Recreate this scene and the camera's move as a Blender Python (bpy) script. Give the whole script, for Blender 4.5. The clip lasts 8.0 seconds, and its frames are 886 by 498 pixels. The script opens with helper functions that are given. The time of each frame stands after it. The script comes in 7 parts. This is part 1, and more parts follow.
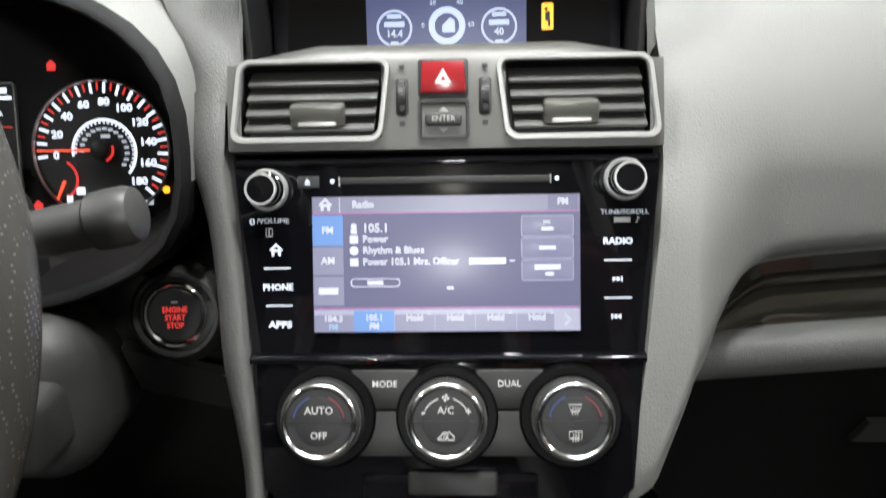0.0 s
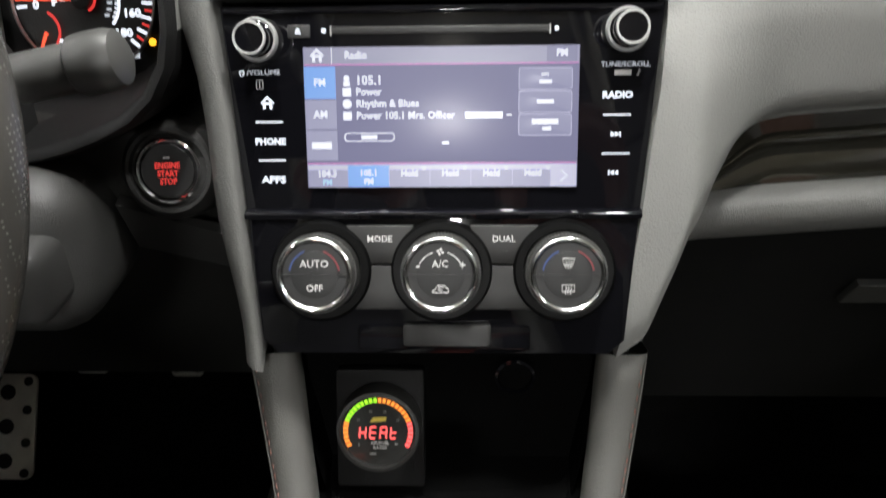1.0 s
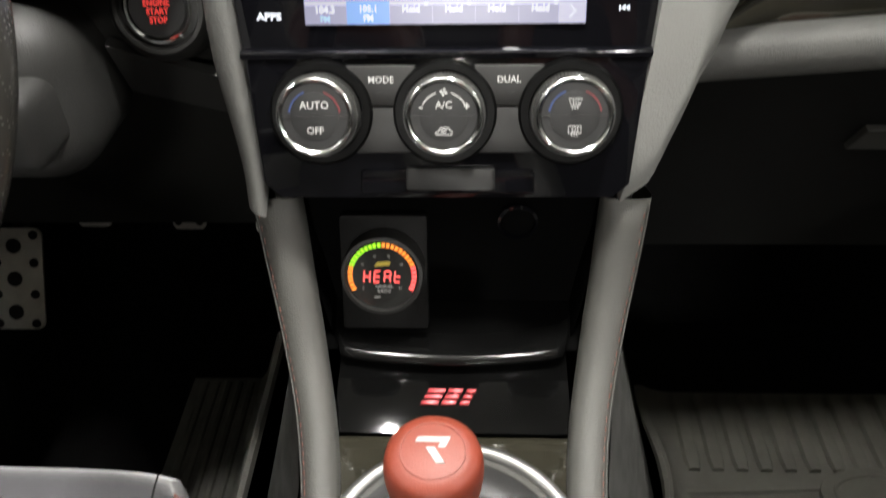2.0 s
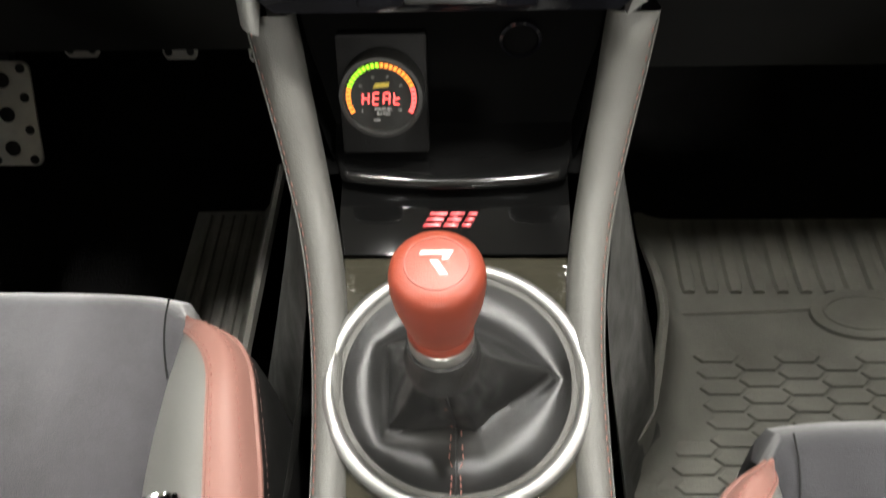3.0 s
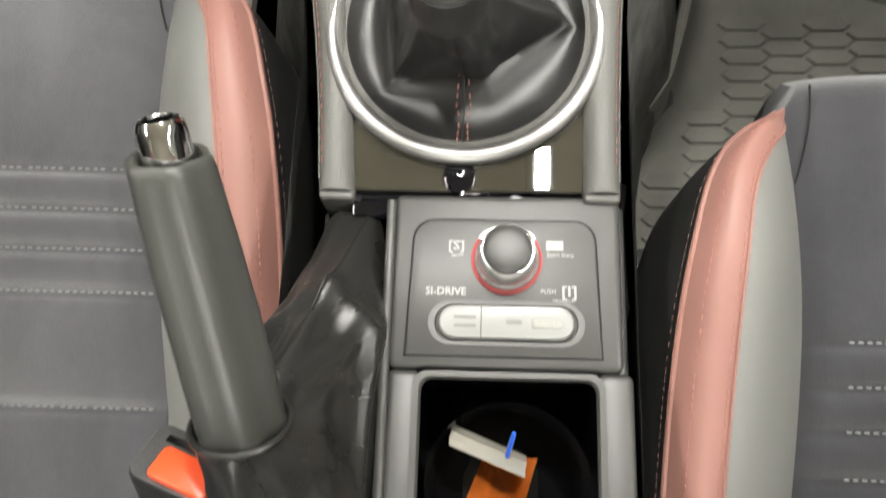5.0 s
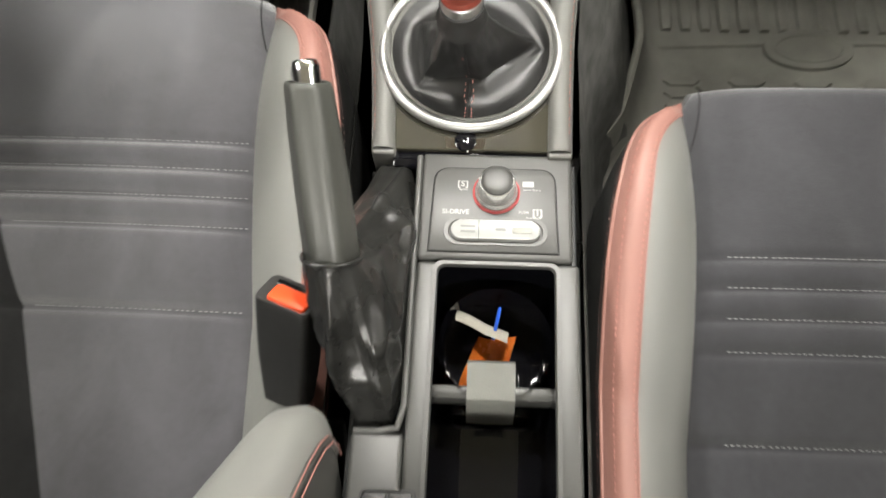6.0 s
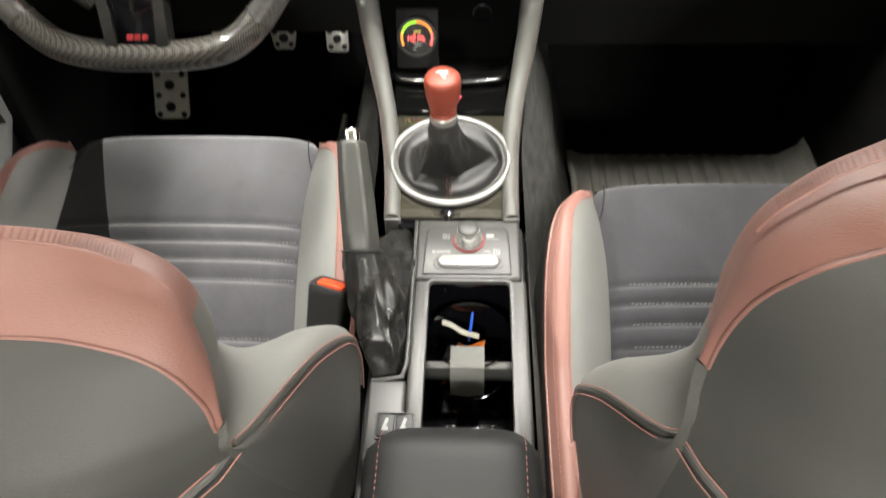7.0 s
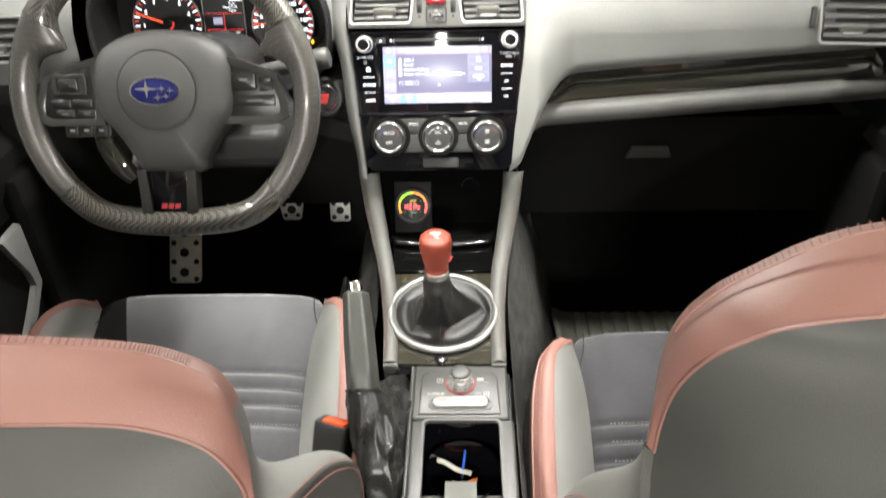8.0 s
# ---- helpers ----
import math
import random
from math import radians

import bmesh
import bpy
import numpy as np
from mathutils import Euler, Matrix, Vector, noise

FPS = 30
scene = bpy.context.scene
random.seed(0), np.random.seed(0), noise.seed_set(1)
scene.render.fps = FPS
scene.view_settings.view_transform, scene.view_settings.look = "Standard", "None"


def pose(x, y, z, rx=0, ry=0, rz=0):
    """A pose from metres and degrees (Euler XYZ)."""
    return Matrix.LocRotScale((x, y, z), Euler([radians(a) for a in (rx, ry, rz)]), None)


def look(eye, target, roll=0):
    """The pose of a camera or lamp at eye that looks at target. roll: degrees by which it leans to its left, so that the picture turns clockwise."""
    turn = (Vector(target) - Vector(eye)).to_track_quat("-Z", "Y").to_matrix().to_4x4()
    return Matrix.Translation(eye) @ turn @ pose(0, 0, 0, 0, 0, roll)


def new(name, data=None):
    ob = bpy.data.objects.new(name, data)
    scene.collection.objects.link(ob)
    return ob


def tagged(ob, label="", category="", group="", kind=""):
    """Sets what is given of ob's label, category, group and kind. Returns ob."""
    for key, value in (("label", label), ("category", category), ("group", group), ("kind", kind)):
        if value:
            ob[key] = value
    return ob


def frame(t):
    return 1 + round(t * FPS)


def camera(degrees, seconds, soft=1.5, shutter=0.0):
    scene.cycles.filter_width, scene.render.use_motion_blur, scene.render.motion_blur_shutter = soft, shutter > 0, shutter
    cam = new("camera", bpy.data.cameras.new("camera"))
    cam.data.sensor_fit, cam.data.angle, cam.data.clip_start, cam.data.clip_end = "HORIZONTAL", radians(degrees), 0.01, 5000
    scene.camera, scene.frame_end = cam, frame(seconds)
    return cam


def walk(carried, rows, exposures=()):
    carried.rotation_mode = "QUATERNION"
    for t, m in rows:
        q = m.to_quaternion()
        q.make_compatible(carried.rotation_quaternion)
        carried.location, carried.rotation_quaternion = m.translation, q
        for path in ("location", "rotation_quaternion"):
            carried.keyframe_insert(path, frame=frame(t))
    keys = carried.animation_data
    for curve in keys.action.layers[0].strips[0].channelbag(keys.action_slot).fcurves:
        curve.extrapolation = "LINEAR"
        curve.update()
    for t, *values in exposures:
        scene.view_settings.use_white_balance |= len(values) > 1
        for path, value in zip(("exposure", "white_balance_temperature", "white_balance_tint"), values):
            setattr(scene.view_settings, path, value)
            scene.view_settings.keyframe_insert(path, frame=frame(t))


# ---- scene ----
# ---- camera ----
cam = camera(59.5, 8.0, shutter=0.5)
PATH = [
    (0, (0.016, -0.218, 0.855), (-0.061, 1.65, 0.144), -1.5),
    (0.5, (0.018, -0.219, 0.848), (-0.06, 1.586, -0.011), -1.4),
    (1, (0.018, -0.22, 0.841), (-0.058, 1.514, -0.152), -1.3),
    (1.5, (0.017, -0.221, 0.835), (-0.057, 1.424, -0.301), -1.5),
    (1.7, (0.016, -0.221, 0.833), (-0.056, 1.381, -0.362), -1.4),
    (3, (0.014, -0.226, 0.82), (-0.058, 1.006, -0.754), -2.8),
    (3.5, (0.014, -0.228, 0.815), (-0.061, 0.841, -0.874), -3.6),
    (4, (0.016, -0.23, 0.81), (-0.067, 0.645, -0.986), -4.6),
    (4.5, (0.018, -0.237, 0.806), (-0.078, 0.462, -1.065), -6.6),
    (5, (0.019, -0.244, 0.801), (-0.09, 0.295, -1.122), -10.0),
    (5.2, (0.023, -0.246, 0.801), (-0.11, 0.229, -1.137), -13.7),
    (6.3, (0.021, -0.549, 1.022), (-0.071, 0.423, -0.724), -3.0),
    (6.5, (0.032, -0.636, 1.045), (-0.051, 0.457, -0.628), -2.6),
    (7, (0.036, -0.769, 1.072), (-0.042, 0.585, -0.399), -2.0),
    (7.5, (0.038, -0.837, 1.099), (-0.032, 0.696, -0.184), -1.8),
    (8, (0.041, -0.865, 1.117), (-0.022, 0.779, -0.02), -1.8),
]
walk(cam, [(t, look(eye, target, roll)) for t, eye, target, roll in PATH],
     exposures=[(0, -0.88, 6050, 10), (1.7, -0.85, 6350, 10), (3, -0.27, 6450, 9), (5.2, -0.26, 6450, 9), (6.5, 0.0, 6500, 9), (8, 0.08, 6400, 9)])

# ---- light: dome and map lamps of the car, added strip lamps of an unseen garage ----
world = bpy.data.worlds.new("night_garage")
world.use_nodes = True
world.node_tree.nodes["Background"].inputs[0].default_value = (0.5, 0.52, 0.55, 1)
world.node_tree.nodes["Background"].inputs[1].default_value = 0.008
scene.world = world


def area_lamp(name, size_x, size_y, power, colour, place, target, spread=180):
    data = bpy.data.lights.new(name, "AREA")
    data.shape, data.size, data.size_y, data.energy, data.color = "RECTANGLE", size_x, size_y, power, colour
    data.spread = radians(spread)
    lamp = new(name, data)
    lamp.matrix_world = look(place, target)
    return lamp


WARM = (1.0, 0.965, 0.90)
area_lamp("map_lamp_light", 0.022, 0.066, 9.0, WARM, (0.107, 0.083, 1.20), (0.107, 0.0831, 0.3))
# added lamp for the driver's side, set forward so the plate doesn't mirror it
area_lamp("map_lamp_light", 0.022, 0.066, 8.6, WARM, (-0.125, 0.150, 1.20), (-0.20, 0.0, 0.3))
area_lamp("dome_lamp_light", 0.12, 0.07, 22, WARM, (0.0, -1.38, 1.168), (0.0, -0.60, 0.75))

# ---- materials ----


def material(name, colour, rough=0.5, metal=0.0, grain=0.0, grain_size=400.0, mottle=0.0, mottle_size=12.0,
             coat=0.0, sheen=0.0, crease=0.0, spec=0.5):
    """A principled surface with fine relief (grain), soft creases and larger tone changes (mottle)."""
    m = bpy.data.materials.new(name)
    m.use_nodes = True
    nt = m.node_tree
    b = nt.nodes["Principled BSDF"]
    b.inputs["Base Color"].default_value = (*colour, 1)
    b.inputs["Roughness"].default_value = rough
    b.inputs["Metallic"].default_value = metal
    b.inputs["Coat Weight"].default_value = coat
    b.inputs["Coat Roughness"].default_value = 0.04
    b.inputs["Sheen Weight"].default_value = sheen
    b.inputs["Specular IOR Level"].default_value = spec
    geo = nt.nodes.new("ShaderNodeNewGeometry")
    if mottle:
        n = nt.nodes.new("ShaderNodeTexNoise")
        n.inputs["Scale"].default_value, n.inputs["Detail"].default_value = mottle_size, 5
        nt.links.new(geo.outputs["Position"], n.inputs["Vector"])
        r = nt.nodes.new("ShaderNodeMapRange")
        r.inputs[1].default_value, r.inputs[2].default_value = 0.3, 0.7
        r.inputs[3].default_value, r.inputs[4].default_value = 1 - mottle, 1 + mottle
        nt.links.new(n.outputs[0], r.inputs[0])
        mul = nt.nodes.new("ShaderNodeVectorMath")
        mul.operation = "SCALE"
        mul.inputs[0].default_value = colour
        nt.links.new(r.outputs[0], mul.inputs["Scale"])
        nt.links.new(mul.outputs[0], b.inputs["Base Color"])
        rr = nt.nodes.new("ShaderNodeMapRange")
        rr.inputs[3].default_value, rr.inputs[4].default_value = max(0.02, rough - 0.08), min(1, rough + 0.08)
        nt.links.new(n.outputs[0], rr.inputs[0])
        nt.links.new(rr.outputs[0], b.inputs["Roughness"])
    if grain:
        v = nt.nodes.new("ShaderNodeTexVoronoi")
        v.inputs["Scale"].default_value = grain_size
        nt.links.new(geo.outputs["Position"], v.inputs["Vector"])
        n2 = nt.nodes.new("ShaderNodeTexNoise")
        n2.inputs["Scale"].default_value, n2.inputs["Detail"].default_value = grain_size * 0.35, 4
        nt.links.new(geo.outputs["Position"], n2.inputs["Vector"])
        add = nt.nodes.new("ShaderNodeMath")
        nt.links.new(v.outputs["Distance"], add.inputs[0])
        nt.links.new(n2.outputs[0], add.inputs[1])
        bump = nt.nodes.new("ShaderNodeBump")
        bump.inputs["Strength"].default_value, bump.inputs["Distance"].default_value = grain, 0.0006
        nt.links.new(add.outputs[0], bump.inputs["Height"])
        nt.links.new(bump.outputs[0], b.inputs["Normal"])
        if crease:
            n3 = nt.nodes.new("ShaderNodeTexNoise")
            n3.inputs["Scale"].default_value, n3.inputs["Detail"].default_value, n3.inputs["Distortion"].default_value = 16, 3, 1.2
            nt.links.new(geo.outputs["Position"], n3.inputs["Vector"])
            soft = nt.nodes.new("ShaderNodeBump")
            soft.inputs["Strength"].default_value, soft.inputs["Distance"].default_value = crease, 0.006
            nt.links.new(n3.outputs[0], soft.inputs["Height"])
            nt.links.new(soft.outputs[0], bump.inputs["Normal"])
    return m


def glow(name, colour, strength):
    m = bpy.data.materials.new(name)
    m.use_nodes = True
    b = m.node_tree.nodes["Principled BSDF"]
    b.inputs["Base Color"].default_value = (0.02, 0.02, 0.02, 1)
    b.inputs["Roughness"].default_value = 0.3
    b.inputs["Emission Color"].default_value = (*colour, 1)
    b.inputs["Emission Strength"].default_value = strength
    return m


def suede(name, colour, nap=0.2):
    """Napped microfibre: brushed patches lighter and darker, a soft sheen."""
    m = material(name, colour, 0.95, 0, 0.35, 1500, 0, 1, sheen=nap, spec=0.1)
    nt = m.node_tree
    b = nt.nodes["Principled BSDF"]
    b.inputs["Sheen Roughness"].default_value = 0.54
    geo = nt.nodes.new("ShaderNodeNewGeometry")
    stretch = nt.nodes.new("ShaderNodeMapping")
    stretch.inputs["Scale"].default_value = (1.6, 0.8, 1)
    n = nt.nodes.new("ShaderNodeTexNoise")
    n.inputs["Scale"].default_value, n.inputs["Detail"].default_value, n.inputs["Distortion"].default_value = 9, 4, 0.8
    n2 = nt.nodes.new("ShaderNodeTexNoise")
    n2.inputs["Scale"].default_value, n2.inputs["Detail"].default_value = 140, 3
    mix = nt.nodes.new("ShaderNodeMath")
    mix.operation = "MULTIPLY_ADD"
    mix.inputs[1].default_value = 0.25
    ramp = nt.nodes.new("ShaderNodeMapRange")
    ramp.inputs[1].default_value, ramp.inputs[2].default_value = 0.35, 0.9
    ramp.inputs[3].default_value, ramp.inputs[4].default_value = 0.62, 1.35
    mul = nt.nodes.new("ShaderNodeVectorMath")
    mul.operation = "SCALE"
    mul.inputs[0].default_value = colour
    nt.links.new(geo.outputs["Position"], stretch.inputs["Vector"])
    nt.links.new(stretch.outputs[0], n.inputs["Vector"])
    nt.links.new(geo.outputs["Position"], n2.inputs["Vector"])
    nt.links.new(n2.outputs[0], mix.inputs[0])
    nt.links.new(n.outputs[0], mix.inputs[2])
    nt.links.new(mix.outputs[0], ramp.inputs[0])
    nt.links.new(ramp.outputs[0], mul.inputs["Scale"])
    nt.links.new(mul.outputs[0], b.inputs["Base Color"])
    return m


def carbon(name):
    """Clear-coated twill: two tones of dark fibre in a diagonal weave."""
    m = material(name, (0.03, 0.03, 0.028), 0.35, 0.2, coat=1.0)
    nt = m.node_tree
    b = nt.nodes["Principled BSDF"]
    tc = nt.nodes.new("ShaderNodeNewGeometry")
    mp = nt.nodes.new("ShaderNodeMapping")
    mp.inputs["Rotation"].default_value = (0.3, 0.6, 0.785)
    ck = nt.nodes.new("ShaderNodeTexChecker")
    ck.inputs["Scale"].default_value = 400
    ck.inputs[1].default_value, ck.inputs[2].default_value = (0.125, 0.118, 0.100, 1), (0.008, 0.0075, 0.007, 1)
    nt.links.new(tc.outputs["Position"], mp.inputs["Vector"])
    nt.links.new(mp.outputs[0], ck.inputs["Vector"])
    nt.links.new(ck.outputs[0], b.inputs["Base Color"])
    return m


def perforated(name):
    """Black leather pricked with rows of small pale holes."""
    m = material(name, (0.056, 0.054, 0.049), 0.24, 0, 0.2, 1600, coat=0.25)
    nt = m.node_tree
    b = nt.nodes["Principled BSDF"]
    geo = nt.nodes.new("ShaderNodeNewGeometry")
    v = nt.nodes.new("ShaderNodeTexVoronoi")
    v.inputs["Scale"].default_value, v.inputs["Randomness"].default_value = 400, 0.25
    ramp = nt.nodes.new("ShaderNodeValToRGB")
    ramp.color_ramp.elements[0].position, ramp.color_ramp.elements[0].color = 0.16, (0.14, 0.137, 0.125, 1)
    ramp.color_ramp.elements[1].position, ramp.color_ramp.elements[1].color = 0.26, (0.056, 0.054, 0.049, 1)
    nt.links.new(geo.outputs["Position"], v.inputs["Vector"])
    nt.links.new(v.outputs["Distance"], ramp.inputs[0])
    nt.links.new(ramp.outputs[0], b.inputs["Base Color"])
    return m


PAD = material("moulded_soft_plastic", (0.175, 0.176, 0.166), 0.58, 0, 0.5, 900, 0.08, 9)
PLASTIC = material("black_grained_plastic", (0.018, 0.018, 0.017), 0.45, 0, 0.4, 1100, 0.1, 14)
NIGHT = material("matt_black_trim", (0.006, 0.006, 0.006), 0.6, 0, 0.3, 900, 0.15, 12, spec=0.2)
DARK = material("black_plastic", (0.012, 0.012, 0.012), 0.5, 0, 0.2, 900, 0.1, 10)
FASCIA = material("charcoal_satin_paint", (0.095, 0.094, 0.087), 0.42, 0.25, 0.12, 1500, 0.06, 18)
CONSOLE = material("charcoal_console_plastic", (0.043, 0.043, 0.040), 0.42, 0, 0.12, 1900, 0.08, 16)
GLOSS = material("piano_black", (0.003, 0.003, 0.004), 0.05, 0)
PLATE = material("smoked_gloss_plate", (0.030, 0.028, 0.020), 0.012, 0.0, spec=1.0)
SILVER = material("silver_painted_trim", (0.40, 0.40, 0.385), 0.34, 0.45, 0.05, 2500, 0.06, 30)
RING_METAL = material("polished_ring", (0.70, 0.70, 0.68), 0.20, 1.0)
KNOB_RING = material("satin_bright_ring", (0.66, 0.66, 0.65), 0.25, 0.6)
INLAY = material("smoked_gloss_inlay", (0.016, 0.015, 0.011), 0.06, 0, coat=1.0, spec=1.0)
CHROME = material("bright_chrome", (0.86, 0.86, 0.85), 0.09, 1.0)
BRUSHED = material("satin_metal", (0.6, 0.6, 0.57), 0.3, 1.0, 0.15, 1600, 0.08, 40)
GREY_LEATHER = material("grey_leather", (0.158, 0.158, 0.147), 0.52, 0, 0.25, 1500, 0.07, 10, crease=0.10)
DARK_LEATHER = material("charcoal_leather", (0.060, 0.059, 0.053), 0.55, 0, 0.45, 1000, 0.08, 9)
RED_LEATHER = material("red_leather", (0.208, 0.099, 0.079), 0.52, 0, 0.25, 1500, 0.09, 10, crease=0.07, sheen=0.04)
BLACK_LEATHER = material("black_leather", (0.011, 0.011, 0.0105), 0.38, 0, 0.18, 1600, 0.12, 20)
PERF = perforated("black_perforated_leather")
CARBON = carbon("carbon_weave")
# one suede in two tones: lit on the driver's seat, shaded on the passenger's
SUEDE_LIT = suede("lit_suede", (0.048, 0.047, 0.052), 1.0)
SUEDE_SHADED = suede("shaded_suede", (0.030, 0.030, 0.033), 0.36)
# darkest suede: cast shade on the driver's cushion, and the gusset seams
SUEDE_DARK = suede("dark_shade_suede", (0.014, 0.014, 0.014), 0.05)
CARPET = material("black_carpet", (0.007, 0.007, 0.007), 0.95, 0, 1.0, 700, 0.3, 40, spec=0.1)
TUNNEL = material("grey_carpet", (0.075, 0.075, 0.07), 0.95, 0, 1.0, 800, 0.3, 40, spec=0.1)
RUBBER = material("dusty_grey_rubber", (0.148, 0.146, 0.128), 0.8, 0, 0.5, 600, 0.22, 14, spec=0.15)
HEADLINER = material("beige_headliner", (0.42, 0.40, 0.34), 0.95, 0, 0.5, 900, 0.05, 8)
RED_PAINT = material("red_knob_coating", (0.205, 0.036, 0.018), 0.46, 0, 0.2, 1800, 0.06, 20)
RED_LENS = material("red_translucent_button", (0.22, 0.012, 0.015), 0.2, 0, coat=0.4)
RED_PLASTIC = material("red_orange_plastic", (0.70, 0.075, 0.02), 0.35)
WHITE_MARK = material("white_print", (0.50, 0.50, 0.485), 0.5)
GREY_MARK = material("grey_print", (0.28, 0.28, 0.27), 0.5)
COOL_MARK = material("blue_print", (0.025, 0.05, 0.16), 0.5)
WARM_MARK = material("dull_red_print", (0.16, 0.025, 0.03), 0.5)
DIAL_FACE = material("charcoal_dial_face", (0.014, 0.014, 0.014), 0.55, 0, 0.15, 1800, 0.06, 30)
RED_THREAD = material("red_thread", (0.27, 0.12, 0.10), 0.7)
PALE_THREAD = material("pale_thread", (0.21, 0.21, 0.21), 0.7)
PANEL_PRINT = material("pale_panel_print", (0.27, 0.27, 0.26), 0.5)
SWITCH_MARK = material("faded_switch_print", (0.13, 0.13, 0.125), 0.6)
RING_RED = material("dull_red_ring", (0.26, 0.032, 0.032), 0.5)
DIAL_METAL = material("soft_chrome", (0.82, 0.82, 0.80), 0.22, 0.9)
IVORY = material("ivory_plastic_switch", (0.235, 0.235, 0.226), 0.35, 0, 0.05, 1500, 0.04, 20)
PAPER = material("crumpled_paper", (0.40, 0.385, 0.33), 0.8, 0, 0.6, 120, 0.12, 30)
ORANGE = material("amber_plastic_packet", (0.65, 0.17, 0.025), 0.25, 0, 0.6, 90, 0.3, 60, coat=0.3)
BLUE_PEN = material("blue_plastic", (0.03, 0.12, 0.65), 0.3)
GREY_RUBBER = material("grey_soft_clip", (0.22, 0.22, 0.20), 0.6, 0, 0.3, 900, 0.08, 30)
PEDAL = material("drilled_aluminium", (0.90, 0.89, 0.84), 0.42, 0.3, 0.2, 900, 0.1, 40)
CONCRETE = material("garage_concrete", (0.25, 0.25, 0.24), 0.8, 0, 0.5, 60, 0.15, 3)
GARAGE_WALL = material("garage_paint", (0.45, 0.44, 0.40), 0.8, 0, 0.2, 60, 0.08, 2)
BADGE_BLUE = material("enamel_blue", (0.014, 0.018, 0.12), 0.12, 0.3, coat=1.0)
BADGE_RED = material("badge_pink_red", (0.55, 0.06, 0.07), 0.3, 0.2)
LIT_WHITE = glow("lit_white_legend", (0.92, 0.95, 1.0), 2.61)
LIT_DIM = glow("lit_grey_legend", (0.92, 0.95, 1.0), 1.1)
LIT_RED = glow("lit_red_legend", (1.0, 0.06, 0.05), 1.7)
LIT_NEEDLE = glow("lit_needle", (1.0, 0.10, 0.04), 3.12)
LIT_AMBER = glow("lit_amber", (1.0, 0.45, 0.02), 3.47)
LIT_ORANGE = glow("lit_orange_led", (1.0, 0.28, 0.03), 2.78)
LIT_GREEN = glow("lit_green_led", (0.42, 1.0, 0.02), 2.26)
LIT_HOT = glow("lit_red_led", (1.0, 0.10, 0.09), 3.82)
LIT_LOGO = glow("lit_yellow_logo", (0.75, 0.55, 0.05), 0.87)
UI_BACK = glow("screen_lavender", (0.26, 0.25, 0.40), 1.37)
UI_BAR = glow("screen_grey_bar", (0.33, 0.32, 0.44), 1.51)
UI_BUTTON = glow("screen_button", (0.36, 0.35, 0.50), 1.51)
UI_PALE = glow("screen_pale_bar", (0.60, 0.58, 0.74), 1.51)
UI_BLUE = glow("screen_blue_tile", (0.20, 0.42, 0.90), 1.51)
UI_PINK = glow("screen_pink_rule", (0.75, 0.25, 0.62), 1.37)
UI_TEXT = glow("screen_text", (0.93, 0.93, 1.0), 1.89)
UI_CYAN = glow("screen_cyan_text", (0.45, 0.72, 1.0), 1.67)
MFD_BLUE = glow("display_blue", (0.10, 0.13, 0.34), 0.97)
MFD_RING = glow("display_pale", (0.70, 0.78, 0.95), 1.92)
TUBE_LAMP = glow("added_strip_glow", (1.0, 0.97, 0.92), 170.0)

# ---- building helpers ----
PLACE = {}


def thing(name, at, label, category, group="", kind=""):
    """An Empty at the base of a thing, with its tags."""
    ob = new(name)
    ob.location = at
    ob.empty_display_size = 0.02
    PLACE[ob.name] = Vector(at)
    return tagged(ob, label, category, group, kind)


def part(name, bm, mat, parent=None, label="", m=None, sharp=38):
    """Links a bmesh (in the frame m) as one mesh object, its origin in its middle, under its thing or part."""
    if m is not None:
        bm.transform(m)
    me = bpy.data.meshes.new(name)
    bmesh.ops.recalc_face_normals(bm, faces=bm.faces)
    bm.to_mesh(me)
    bm.free()
    me.materials.append(mat)
    for p in me.polygons:
        p.use_smooth = True
    me.set_sharp_from_angle(angle=radians(sharp))
    co = np.empty(len(me.vertices) * 3)
    me.vertices.foreach_get("co", co)
    co = co.reshape(-1, 3)
    mid = Vector(((co.min(0) + co.max(0)) / 2).tolist())
    me.transform(Matrix.Translation(-mid))
    ob = new(name, me)
    PLACE[ob.name] = mid
    if parent is not None:
        ob.parent = parent
        ob.location = mid - PLACE[parent.name]
        if name == "stitching":
            tagged(ob, kind="stuff")
    else:
        ob.location = mid
    if label:
        ob["label"] = label
    return ob


def structure(name, bm, mat, label, category, m=None):
    return tagged(part(name, bm, mat, None, "", m), label, category, "", "structure")


def basis(origin, right, up):
    """A frame with x along right, y along up and z out of that plane."""
    r = Vector(right).normalized()
    n = r.cross(Vector(up)).normalized()
    u = n.cross(r)
    return Matrix.Translation(origin) @ Matrix((r, u, n)).transposed().to_4x4()


def box(x0, x1, y0, y1, z0, z1, bevel=0.0, seg=2, bm=None):
    own = bmesh.new()
    bmesh.ops.create_cube(own, size=1)
    own.transform(Matrix.Translation(((x0 + x1) / 2, (y0 + y1) / 2, (z0 + z1) / 2)) @ Matrix.Diagonal((x1 - x0, y1 - y0, z1 - z0, 1)))
    if bevel:
        bmesh.ops.bevel(own, geom=own.edges[:], offset=bevel, segments=seg, affect="EDGES", profile=0.5)
    return merge(bm, own)


def merge(bm, own):
    if bm is None:
        return own
    me = bpy.data.meshes.new("joined")
    own.to_mesh(me)
    own.free()
    bm.from_mesh(me)
    bpy.data.meshes.remove(me)
    return bm


